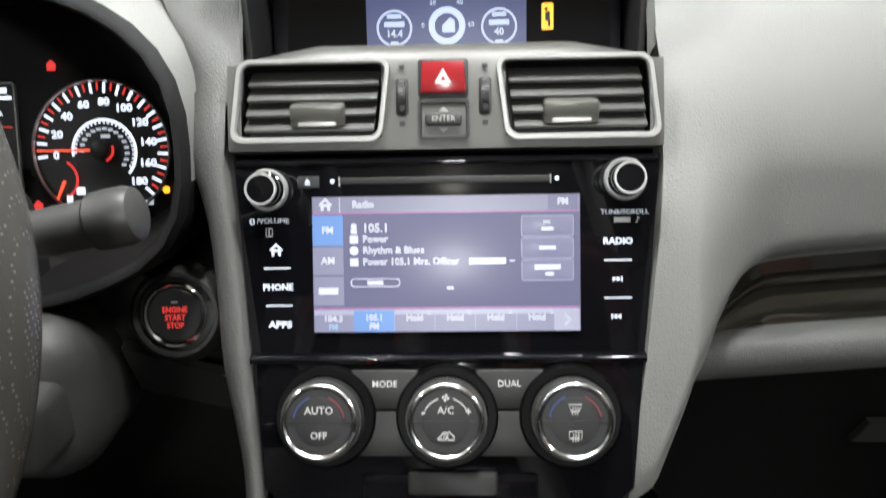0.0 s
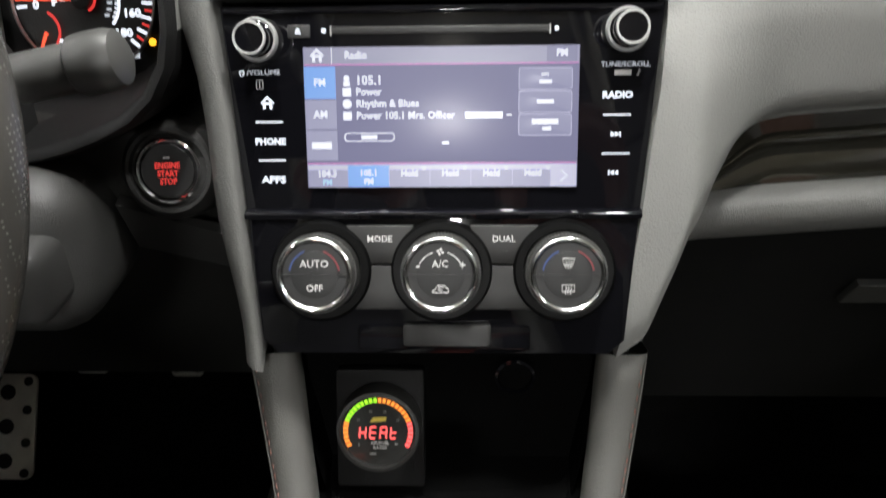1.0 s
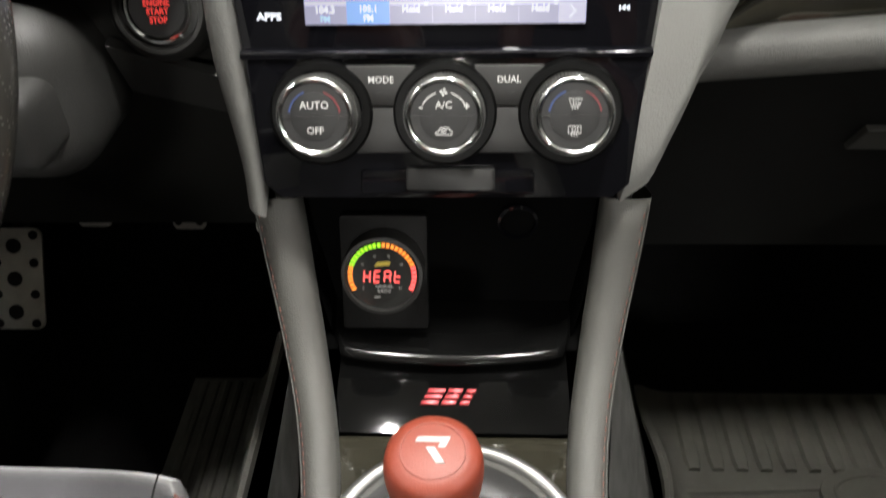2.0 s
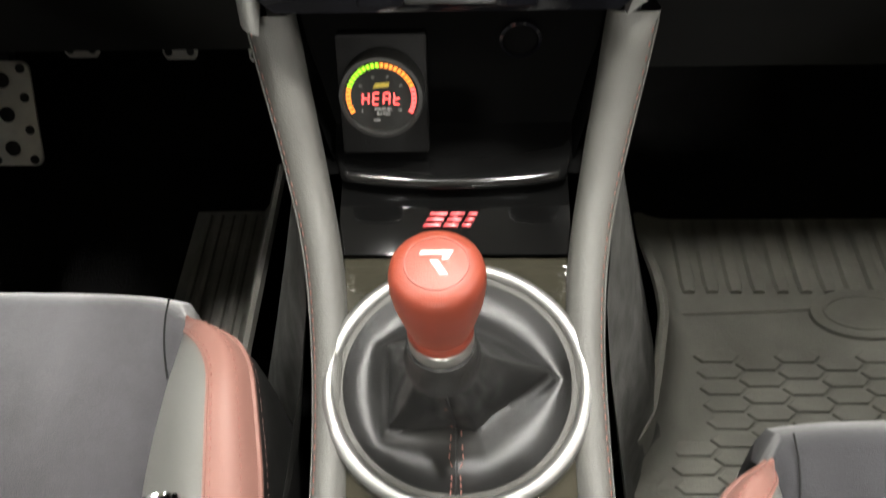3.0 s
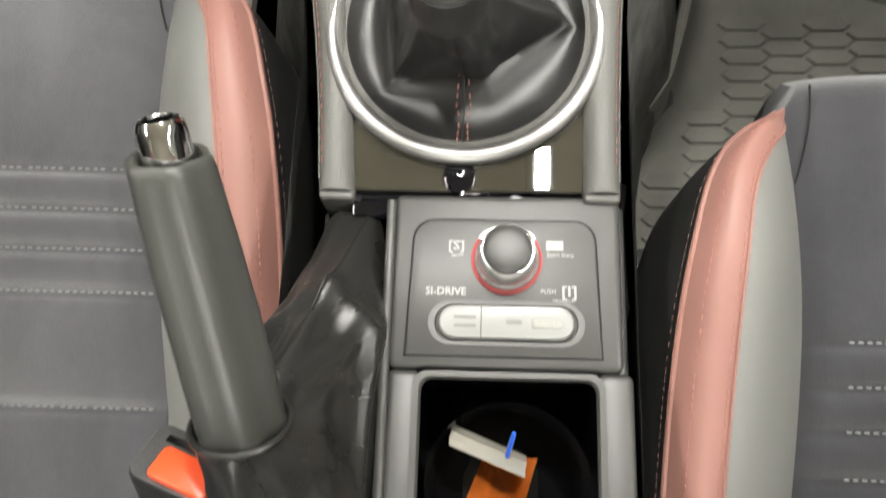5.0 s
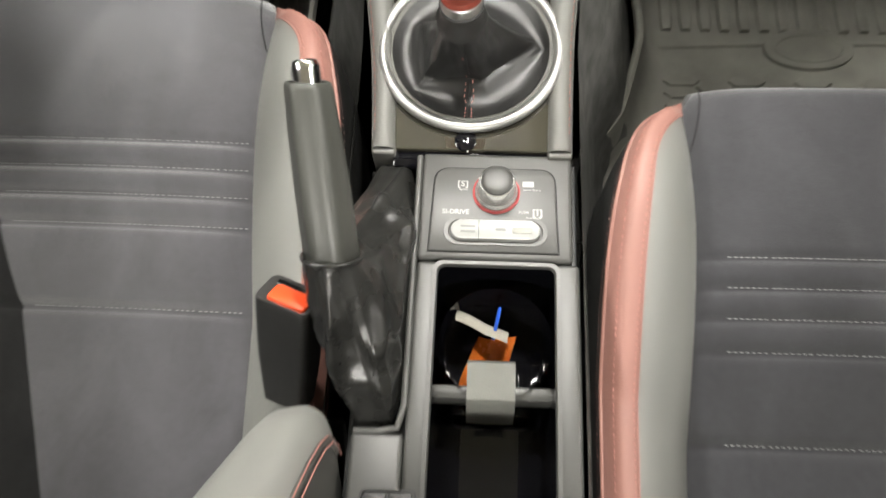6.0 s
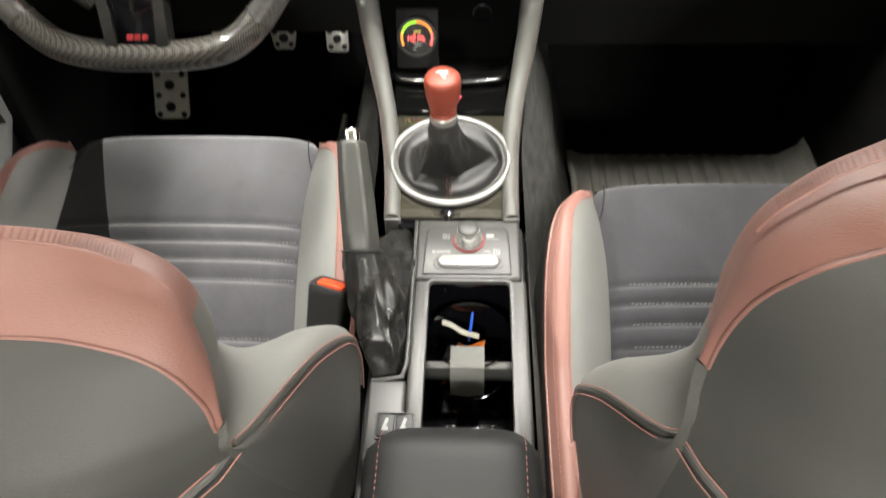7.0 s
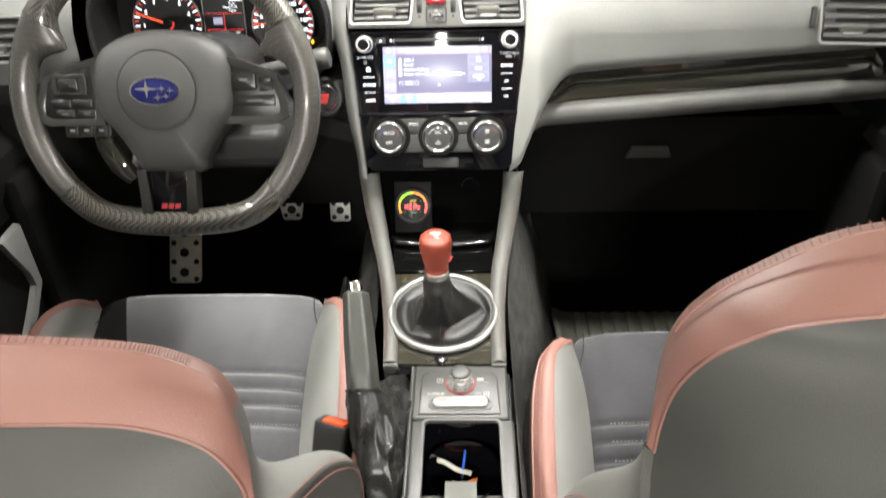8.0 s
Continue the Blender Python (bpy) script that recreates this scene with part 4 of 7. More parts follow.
def radio():
    ob = thing("radio", (0, 0.19, 0.64), "gloss black head unit with lit touch screen and two knobs", "car radio")
    m = STACK
    pts = [(-0.1255, 0.1030), (-0.1160, -0.0140), (0.1160, -0.0140), (0.1255, 0.1030)]
    part("faceplate", slab(pts, -0.02, 0.0, 0.0012), GLOSS, ob, "gloss black faceplate", m)
    part("top_rail", box(-0.123, 0.123, 0.0985, 0.1020, -0.002, 0.0022, 0.0012), GLOSS, ob, "", m)
    # bright lower ledge
    rows = []
    for x in np.linspace(-0.116, 0.116, 24):
        rows.append([(x, -0.0125, 0.0), (x, -0.0135, 0.0045), (x, -0.0155, 0.0062), (x, -0.0180, 0.0055), (x, -0.0195, 0.0)])
    part("lower_ledge", sheet(rows), GLOSS, ob, "gloss black ledge", m)
    # disc slot
    part("disc_slot", box(-0.0620, 0.0615, 0.0872, 0.0912, -0.003, 0.0006, 0.0005), DARK, ob, "matt black disc slot", m)
    for x in (-0.0622, 0.0617):
        part("slot_end", box(x - 0.0004, x + 0.0004, 0.0862, 0.0918, 0, 0.0009), GREY_MARK, ob, "", m)
    for x in (-0.0663, 0.0654):
        part("indicator", lathe([(0.0013, 0), (0.0013, 0.0005)], 12), LIT_WHITE, ob, "", at(m, x, 0.0892))
    part("eject_key", box(-0.0870, -0.0740, 0.0852, 0.0925, -0.001, 0.0008, 0.0004), DARK, ob, "", m)
    part("eject_mark", slab([(-0.0016, -0.0004), (0.0016, -0.0004), (0, 0.0018)], 0.0008, 0.0011), LIT_WHITE, ob, "", at(m, -0.0810, 0.0890))
    bars([(-0.0810, 0.0878, 0.0032, 0.0007)], ob, LIT_WHITE, at(m, 0, 0, 0.0008))
    # knobs
    for x, y in ((-0.1045, 0.0845), (0.1045, 0.0880)):
        k = at(m, x, y)
        knob = part("tuning_knob", lathe([(0.0108, 0), (0.0108, 0.004), (0.0092, 0.005), (0.0090, 0.0165), (0.0082, 0.0178), (0.0, 0.0180)], 40), GLOSS, ob, "gloss black knob", k)
        part("collar_ring", lathe([(0.0122, 0.0), (0.0125, 0.0035), (0.0116, 0.0050), (0.0102, 0.0045), (0.0100, 0.0)], 40, cap=False), KNOB_RING, knob, "chrome collar", k)
        part("front_ring", lathe([(0.0089, 0.0155), (0.0094, 0.0172), (0.0090, 0.0186), (0.0080, 0.0186), (0.0078, 0.0178)], 40, cap=False), KNOB_RING, knob, "chrome front ring", k)
    lettering("/VOLUME", 0.0040, ob, LIT_DIM, at(m, -0.1020, 0.0662, 0.0002), width=1.16)
    part("power_mark", lathe([(0.0015, 0), (0.0015, 0.0003), (0.0011, 0.0003), (0.0011, 0)], 18, cap=False), LIT_WHITE, ob, "", at(m, -0.1145, 0.0660, 0.0002))
    part("near_field_mark", bezel(outline(0.0042, 0.0052, 0.0006, 2), outline(0.0030, 0.0040, 0.0004, 2), 0, 0.0004), GREY_MARK, ob, "", at(m, -0.1045, 0.0595))
    bars([(-0.1045, 0.0595, 0.0006, 0.004)], ob, GREY_MARK, at(m, 0, 0, 0.0002))
    lettering("TUNE/SCROLL", 0.0038, ob, LIT_DIM, at(m, 0.1045, 0.0690, 0.0002), width=1.14)
    bars([(0.1030, 0.0645, 0.0095, 0.0030)], ob, GREY_MARK, at(m, 0, 0, 0.0002))
    part("note_mark", slab([(-0.001, -0.0018), (0.0004, -0.0018), (0.0006, 0.0008), (0.0018, 0.0002), (0.0004, 0.0022), (0.0, -0.0005)], 0, 0.0003), GREY_MARK, ob, "", at(m, 0.1115, 0.0646, 0.0002))
    # side keys
    home_icon(ob, at(m, -0.1005, 0.0490, 0.0003), 0.0040, LIT_WHITE)
    lettering("PHONE", 0.0050, ob, LIT_WHITE, at(m, -0.0998, 0.0268, 0.0003), bold=0.00016, width=1.08)
    lettering("APPS", 0.0052, ob, LIT_WHITE, at(m, -0.0988, 0.0045, 0.0003), bold=0.00016, width=1.25)
    lettering("RADIO", 0.0050, ob, LIT_WHITE, at(m, 0.1005, 0.0520, 0.0003), bold=0.00016, width=1.12)
    for x, y in ((-0.1000, 0.0382), (-0.0992, 0.0160), (0.1005, 0.0410), (0.1005, 0.0190)):
        bars([(x, y, 0.0158, 0.0008)], ob, LIT_WHITE, at(m, 0, 0, 0.0002), "key_rule")
    skip_icon(ob, at(m, 0.1000, 0.0300, 0.0003), 0.0027, LIT_WHITE, 0)
    skip_icon(ob, at(m, 0.0995, 0.0080, 0.0003), 0.0027, LIT_WHITE, 180)
    # the touch screen and its picture
    s = at(m, 0, 0, 0.0004)
    x0, x1, y0, y1 = -0.0785, 0.0785, 0.0, 0.0800
    scr = part("touch_screen", box(x0, x1, y0, y1, 0, 0.0010, 0.0003), UI_BACK, ob, "lit lavender touch screen", s)
    u = at(m, 0, 0, 0.0014)
    bars([(0, 0.0752, 0.156, 0.0092)], scr, UI_BAR, u, "title_bar")
    bars([(0.0685, 0.0752, 0.0172, 0.0090)], scr, UI_BACK, at(u, 0, 0, 0.0003), "source_tile")
    bars([(0, 0.0702, 0.156, 0.0007), (0, 0.0141, 0.156, 0.0007)], scr, UI_PINK, u, "pink_rule")
    bars([(-0.0693, 0.0602, 0.0180, 0.0180)], scr, UI_BLUE, u, "blue_tile")
    bars([(-0.0693, 0.0422, 0.0180, 0.0165), (-0.0693, 0.0245, 0.0180, 0.0172)], scr, UI_BUTTON, u, "band_tile")
    bars([(0, 0.0068, 0.156, 0.0132)], scr, UI_BUTTON, u, "preset_bar")
    bars([(0, 0.0118, 0.156, 0.0030)], scr, UI_PALE, at(u, 0, 0, 0.0003), "preset_edge")
    bars([(-0.0425, 0.0066, 0.0240, 0.0126)], scr, UI_BLUE, at(u, 0, 0, 0.0006), "blue_tile")
    bars([(0.0705, 0.0066, 0.0150, 0.0126)], scr, UI_PALE, at(u, 0, 0, 0.0006), "arrow_tile")
    for y in (0.0615, 0.0486, 0.0357):
        part("screen_button", slab(outline(0.0300, 0.0120, 0.0015, 4, 0.0595, y), 0, 0.0004, 0.0002), UI_BUTTON, scr, "", u)
        part("button_edge", bezel(outline(0.0304, 0.0124, 0.0015, 4, 0.0595, y), outline(0.0294, 0.0114, 0.0012, 4, 0.0595, y), 0, 0.0018), UI_PALE, scr, "", at(u, 0, 0, -0.0012))
    t = at(u, 0, 0, 0.0008)
    home_icon(scr, at(t, -0.0703, 0.0752), 0.0040, UI_TEXT)
    bars([(-0.0620, 0.0752, 0.0003, 0.0085)], scr, UI_TEXT, t)
    lettering("Radio", 0.0056, scr, UI_TEXT, at(t, -0.0482, 0.0752), bold=0.0001)
    lettering("FM", 0.0052, scr, UI_TEXT, at(t, 0.0685, 0.0756), bold=0.00012)
    lettering("FM", 0.0056, scr, UI_TEXT, at(t, -0.0693, 0.0602), bold=0.0001)
    lettering("AM", 0.0056, scr, UI_TEXT, at(t, -0.0693, 0.0422), bold=0.0001)
    bars([(-0.0693, 0.0245, 0.0115, 0.0038)], scr, UI_TEXT, t)
    lettering("105.1", 0.0070, scr, UI_TEXT, at(t, -0.0487, 0.0612), "legend", "LEFT", 0.00012)
    lettering("Power", 0.0056, scr, UI_TEXT, at(t, -0.0487, 0.0548), "legend", "LEFT", 0.0001)
    lettering("Rhythm & Blues", 0.0056, scr, UI_TEXT, at(t, -0.0487, 0.0482), "legend", "LEFT", 0.0001)
    lettering("Power 105.1 Mrs. Officer", 0.0056, scr, UI_TEXT, at(t, -0.0487, 0.0414), "legend", "LEFT", 0.0001, width=0.98)
    bars([(0.0245, 0.0414, 0.0215, 0.0036), (0.0390, 0.0414, 0.0030, 0.0008)], scr, UI_TEXT, t)
    bars([(-0.0538, 0.0548, 0.0048, 0.0046), (-0.0538, 0.0414, 0.0048, 0.0046)], scr, UI_TEXT, t, "list_icon")
    part("list_icon", lathe([(0.0026, 0), (0.0026, 0.0003)], 14), UI_TEXT, scr, "", at(t, -0.0538, 0.0482))
    part("list_icon", lathe([(0.0017, 0), (0.0017, 0.0003)], 14), UI_TEXT, scr, "", at(t, -0.0538, 0.0625))
    bars([(-0.0538, 0.0594, 0.0036, 0.0026)], scr, UI_TEXT, t, "list_icon")
    part("sound_key", bezel(outline(0.0292, 0.0050, 0.0022, 4, -0.0415, 0.0292), outline(0.0282, 0.0041, 0.0018, 4, -0.0415, 0.0292), -0.0006, 0.0003), UI_TEXT, scr, "", t)
    bars([(-0.0415, 0.0292, 0.0092, 0.0022), (0.0025, 0.0258, 0.0040, 0.0014)], scr, UI_TEXT, t)
    bars([(0.0595, 0.0598, 0.0070, 0.0018), (0.0595, 0.0488, 0.0096, 0.0020), (0.0595, 0.0375, 0.0150, 0.0028), (0.0605, 0.0335, 0.0050, 0.0018)], scr, UI_TEXT, t)
    skip_icon(scr, at(t, 0.0590, 0.0638), 0.0018, UI_TEXT, 0)
    lettering("104.3", 0.0052, scr, UI_TEXT, at(t, -0.0668, 0.0080), bold=0.0001)
    lettering("FM", 0.0044, scr, UI_CYAN, at(t, -0.0668, 0.0030), bold=0.0001)
    lettering("105.1", 0.0048, scr, UI_TEXT, at(t, -0.0425, 0.0085), bold=0.0001)
    lettering("FM", 0.0046, scr, UI_TEXT, at(t, -0.0425, 0.0035), bold=0.0001)
    for x in (-0.0186, 0.0052, 0.0290, 0.0530):
        lettering("Hold", 0.0050, scr, UI_TEXT, at(t, x, 0.0082), bold=0.0001)
        bars([(x - 0.0119, 0.0062, 0.0002, 0.011)], scr, UI_PALE, t, "preset_rule")
        bars([(x + 0.0085, 0.0112, 0.0016, 0.0014)], scr, UI_TEXT, t)
    part("arrow", tube([Vector((-0.0015, 0.003, 0)), Vector((0.0018, 0, 0)), Vector((-0.0015, -0.003, 0))], 0.0004, 6), UI_TEXT, scr, "", at(t, 0.0708, 0.0066))


radio()


# ---- climate panel ----
SEAT_BLACK = material("deep_black_surround", (0.003, 0.003, 0.003), 0.4, 0, spec=0.06)
TAB = material("dark_sensor_plastic", (0.013, 0.013, 0.0125), 0.5, 0, 0.1, 1500, 0.05, 20)


def climate_panel():
    ob = thing("climate_panel", (0, 0.165, 0.60), "gloss black climate panel with three ribbed dials", "climate control")
    m = basis((0, 0.170, 0.6034), (1, 0, 0), (0, 0.42, 0.907))
    pts = [(-0.1150, 0.0320), (-0.1075, -0.042), (-0.098, -0.050), (0.098, -0.050), (0.1075, -0.042), (0.1150, 0.0320)]
    part("faceplate", slab(pts, -0.02, 0.0, 0.0015), GLOSS, ob, "gloss black faceplate", m)
    part("lower_shelf", box(-0.050, 0.052, -0.0475, -0.033, -0.002, 0.0025, 0.002), GLOSS, ob, "", m)
    part("vent_tab", slab(outline(0.052, 0.013, 0.002, 4, 0.003, -0.0385), 0.0, 0.0042, 0.0015), TAB, ob, "black sensor cover", m)
    # the two key blocks between the dials
    for side, words in ((-1, "MODE"), (1, "DUAL")):
        x = side * 0.0362
        w = 0.0158
        key = part("key_block", slab([(x - w - 0.004, 0.0265), (x + w + 0.004, 0.0265), (x + w - 0.004, 0.004), (x - w + 0.004, 0.004)][::-1], -0.001, 0.0040, 0.0012), TAB, ob, "black key lettered in white", m)
        lettering(words, 0.0052, key, WHITE_MARK, at(m, x, 0.0185, 0.0042), bold=0.00004)
        bars([(x, 0.0115, 0.0060, 0.0004)], key, DARK, at(m, 0, 0, 0.0041))
        part("key_block", slab([(x - w + 0.004, 0.0030), (x + w - 0.004, 0.0030), (x + w + 0.003, -0.0230), (x - w - 0.003, -0.0230)][::-1], -0.001, 0.0040, 0.0012), TAB, ob, "plain black key", m)
    for k, x in enumerate((-0.0708, 0.0, 0.0712)):
        d = at(m, x, 0.0, 0.0)
        part("dial_seat", lathe([(0.0300, -0.001), (0.0300, 0.0035), (0.0282, 0.0060), (0.0240, 0.0058), (0.0228, 0.002)], 56), SEAT_BLACK, ob, "black dial surround", d)
        dial = part("dial", lathe([(0.0222, 0.002), (0.0224, 0.018), (0.0212, 0.0225), (0.0200, 0.0228), (0.0198, 0.0215), (0.0, 0.0215)], 64), CONSOLE, ob, "charcoal turning dial", d)
        ribs = bmesh.new()
        for i in range(72):
            a = 2 * math.pi * i / 72
            b = box(-0.0005, 0.0005, -0.0005, 0.0005, 0.005, 0.0185)
            b.transform(Matrix.Rotation(a, 4, "Z") @ Matrix.Translation((0.0225, 0, 0)))
            merge(ribs, b)
        part("grip_ribs", ribs, CONSOLE, dial, "", d)
        part("chrome_ring", lathe([(0.0213, 0.0212), (0.0211, 0.0238), (0.0200, 0.0247), (0.0189, 0.0238), (0.0187, 0.0218)], 64, cap=False), RING_METAL, dial, "chrome ring", d)
        part("dial_cap", lathe([(0.0187, 0.0215), (0.0187, 0.0228), (0.0180, 0.0234), (0.0, 0.0236)], 56), DIAL_FACE, dial, "", d)
        part("press_dish", lathe([(0.0132, 0.0234), (0.0132, 0.0239), (0.0126, 0.0241), (0.0, 0.0239)], 44), DIAL_FACE, dial, "", d)
        f = at(d, 0, 0, 0.0243)
        part("split_line", box(-0.0185, 0.0185, -0.0003, 0.0003, -0.0006, 0.0), DARK, dial, "", f)
        bars([(0, 0.0022, 0.0050, 0.0005), (0, -0.0030, 0.0050, 0.0005)], dial, DARK, f)
        if k == 0:
            lettering("AUTO", 0.0058, dial, WHITE_MARK, at(f, 0, 0.0060), bold=0.00004)
            lettering("OFF", 0.0054, dial, WHITE_MARK, at(f, 0, -0.0078), bold=0.00004)
        elif k == 1:
            lettering("A/C", 0.0056, dial, WHITE_MARK, at(f, 0, 0.0060), bold=0.00004)
            lettering("-", 0.0075, dial, WHITE_MARK, at(f, -0.0125, 0.0052), bold=0.0001)
            lettering("+", 0.0065, dial, WHITE_MARK, at(f, 0.0125, 0.0052), bold=0.0001)
            for a0, a1 in ((28, 72), (108, 152)):
                part("fan_arc", arc_band(0.0128, 0.0134, a0, a1, 0, 0.0002, 12), WHITE_MARK, dial, "", f)
            for a in range(4):
                part("fan_mark", slab([(0, 0.0002), (0.0012, 0.0010), (0.0006, 0.0022), (-0.0004, 0.0018)], 0, 0.0002), WHITE_MARK, dial, "", f @ Matrix.Translation((0, 0.0130, 0)) @ Matrix.Rotation(radians(90 * a), 4, "Z"))
            path = [Vector((x, y, 0)) for x, y in ((-0.0046, -0.0012), (-0.0030, -0.0004), (-0.0016, 0.0018), (0.0022, 0.0018), (0.0040, 0.0), (0.0047, -0.0008), (0.0044, -0.0022), (-0.0044, -0.0022))]
            part("recirculate_mark", tube(path, 0.0003, 5, True), WHITE_MARK, dial, "", at(f, 0, -0.0078))
            part("recirculate_mark", tube([Vector((0.0018, 0.0006, 0)), Vector((-0.0012, 0.0006, 0)), Vector((-0.0012, -0.0008, 0)), Vector((0.0014, -0.0008, 0))], 0.0003, 5), WHITE_MARK, dial, "", at(f, 0, -0.0078))
        else:
            for shape, y in ((((-0.0036, 0.0022), (0.0036, 0.0022), (0.0022, -0.0016), (-0.0022, -0.0016)), 0.0070), (((-0.0034, 0.0020), (0.0034, 0.0020), (0.0034, -0.0018), (-0.0034, -0.0018)), -0.0075)):
                part("defrost_mark", tube([Vector((a, b, 0)) for a, b in shape], 0.0003, 5, True), WHITE_MARK, dial, "", at(f, 0, y))
                for dx in (-0.0014, 0.0, 0.0014):
                    part("defrost_mark", tube([Vector((dx, 0.001, 0)), Vector((dx + 0.0005, -0.0004, 0)), Vector((dx - 0.0004, -0.0018, 0)), Vector((dx, -0.0034, 0))], 0.00025, 5), WHITE_MARK, dial, "", at(f, 0, y))
        if k != 1:
            part("cool_arc", arc_band(0.0138, 0.0147, 112, 170, 0, 0.0002, 14), COOL_MARK, dial, "blue arc", f)
            part("warm_arc", arc_band(0.0138, 0.0147, 10, 68, 0, 0.0002, 14), WARM_MARK, dial, "red arc", f)


climate_panel()


# ---- instruments ----
CLUSTER = basis((-0.327, 0.294, 0.738), (1, 0, 0), (0, 0.24, 0.97))


def dial_gauge(ob, cx, cy, r, values, needle, small, arc, start):
    g = at(CLUSTER, cx, cy, 0.002)
    gauge = part("gauge_face", lathe([(r, -0.001), (r, 0.0004), (0, 0.0004)], 56), DARK, ob, "black gauge face with lit figures", g)
    part("gauge_rim", lathe([(r + 0.0016, -0.001), (r + 0.0016, 0.003), (r + 0.0004, 0.0036), (r - 0.0004, 0.002)], 56, cap=False), BRUSHED, gauge, "", g)
    a0, a1 = start, -42
    n = (len(values) - 1) * 4
    for i in range(n + 1):
        wide = 0.00055 if i % 2 else 0.00085
        mark = box(r * (0.87 if i % 2 else 0.83), r * 0.98, -wide, wide, 0, 0.0003)
        turn = Matrix.Rotation(radians(a0 + (a1 - a0) * i / n), 4, "Z")
        part("tick_mark", mark, LIT_RED if i % 2 else LIT_WHITE, gauge, "", at(g, 0, 0, 0.0006) @ turn)
    for i, v in enumerate(values):
        a = radians(a0 + (a1 - a0) * i / (len(values) - 1))
        if v:
            lettering(v, r * 0.150, gauge, LIT_WHITE, at(g, r * 0.70 * math.cos(a), r * 0.70 * math.sin(a), 0.0006), bold=0.00022, width=1.15)
    if arc:
        part("inner_scale", arc_band(r * 0.455, r * 0.49, -42, 186, 0, 0.0003, 30), LIT_WHITE, gauge, "", at(g, r * 0.03, -r * 0.03, 0.0006))
        for i in range(15):
            a = radians(176 - i * 15)
            bars([(0, 0, r * 0.07, r * 0.04)], gauge, LIT_DIM, at(g, r * 0.03 + r * 0.34 * math.cos(a), -r * 0.03 + r * 0.34 * math.sin(a), 0.0006), "inner_figure")
        bars([(r * 0.06, r * 0.20, r * 0.14, r * 0.05), (r * 0.62, -r * 0.78, r * 0.20, r * 0.07)], gauge, LIT_DIM, at(g, 0, 0, 0.0006))
        for i in range(26):
            mark = box(r * 0.415, r * 0.46, -0.0005, 0.0005, 0, 0.0003)
            part("inner_tick", mark, LIT_WHITE, gauge, "", at(g, r * 0.03, -r * 0.03, 0.0006) @ Matrix.Rotation(radians(-30 + i * 8.4), 4, "Z"))
    part("needle", slab([(-r * 0.10, -0.0009), (r * 0.95, -0.0004), (r * 0.95, 0.0004), (-r * 0.10, 0.0009)], 0.0025, 0.0035), LIT_NEEDLE, gauge, "lit red needle", g @ Matrix.Rotation(radians(needle), 4, "Z"))
    part("needle_hub", lathe([(r * 0.14, 0.001), (r * 0.14, 0.005), (r * 0.10, 0.0062), (0, 0.0064)], 28), DARK, gauge, "", g)
    if small:
        part("hub_arc", arc_band(r * 0.15, r * 0.18, -70, 20, 0.001, 0.0016, 10), LIT_RED, gauge, "", g)
    bars([(0.0, -r * 0.72, r * 0.28, r * 0.09)], gauge, LIT_RED, at(g, 0, 0, 0.0006), "lit_sign")


HOOD = material("dark_hood_plastic", (0.009, 0.009, 0.009), 0.65, 0, 0.4, 1100, 0.08, 12, spec=0.2)


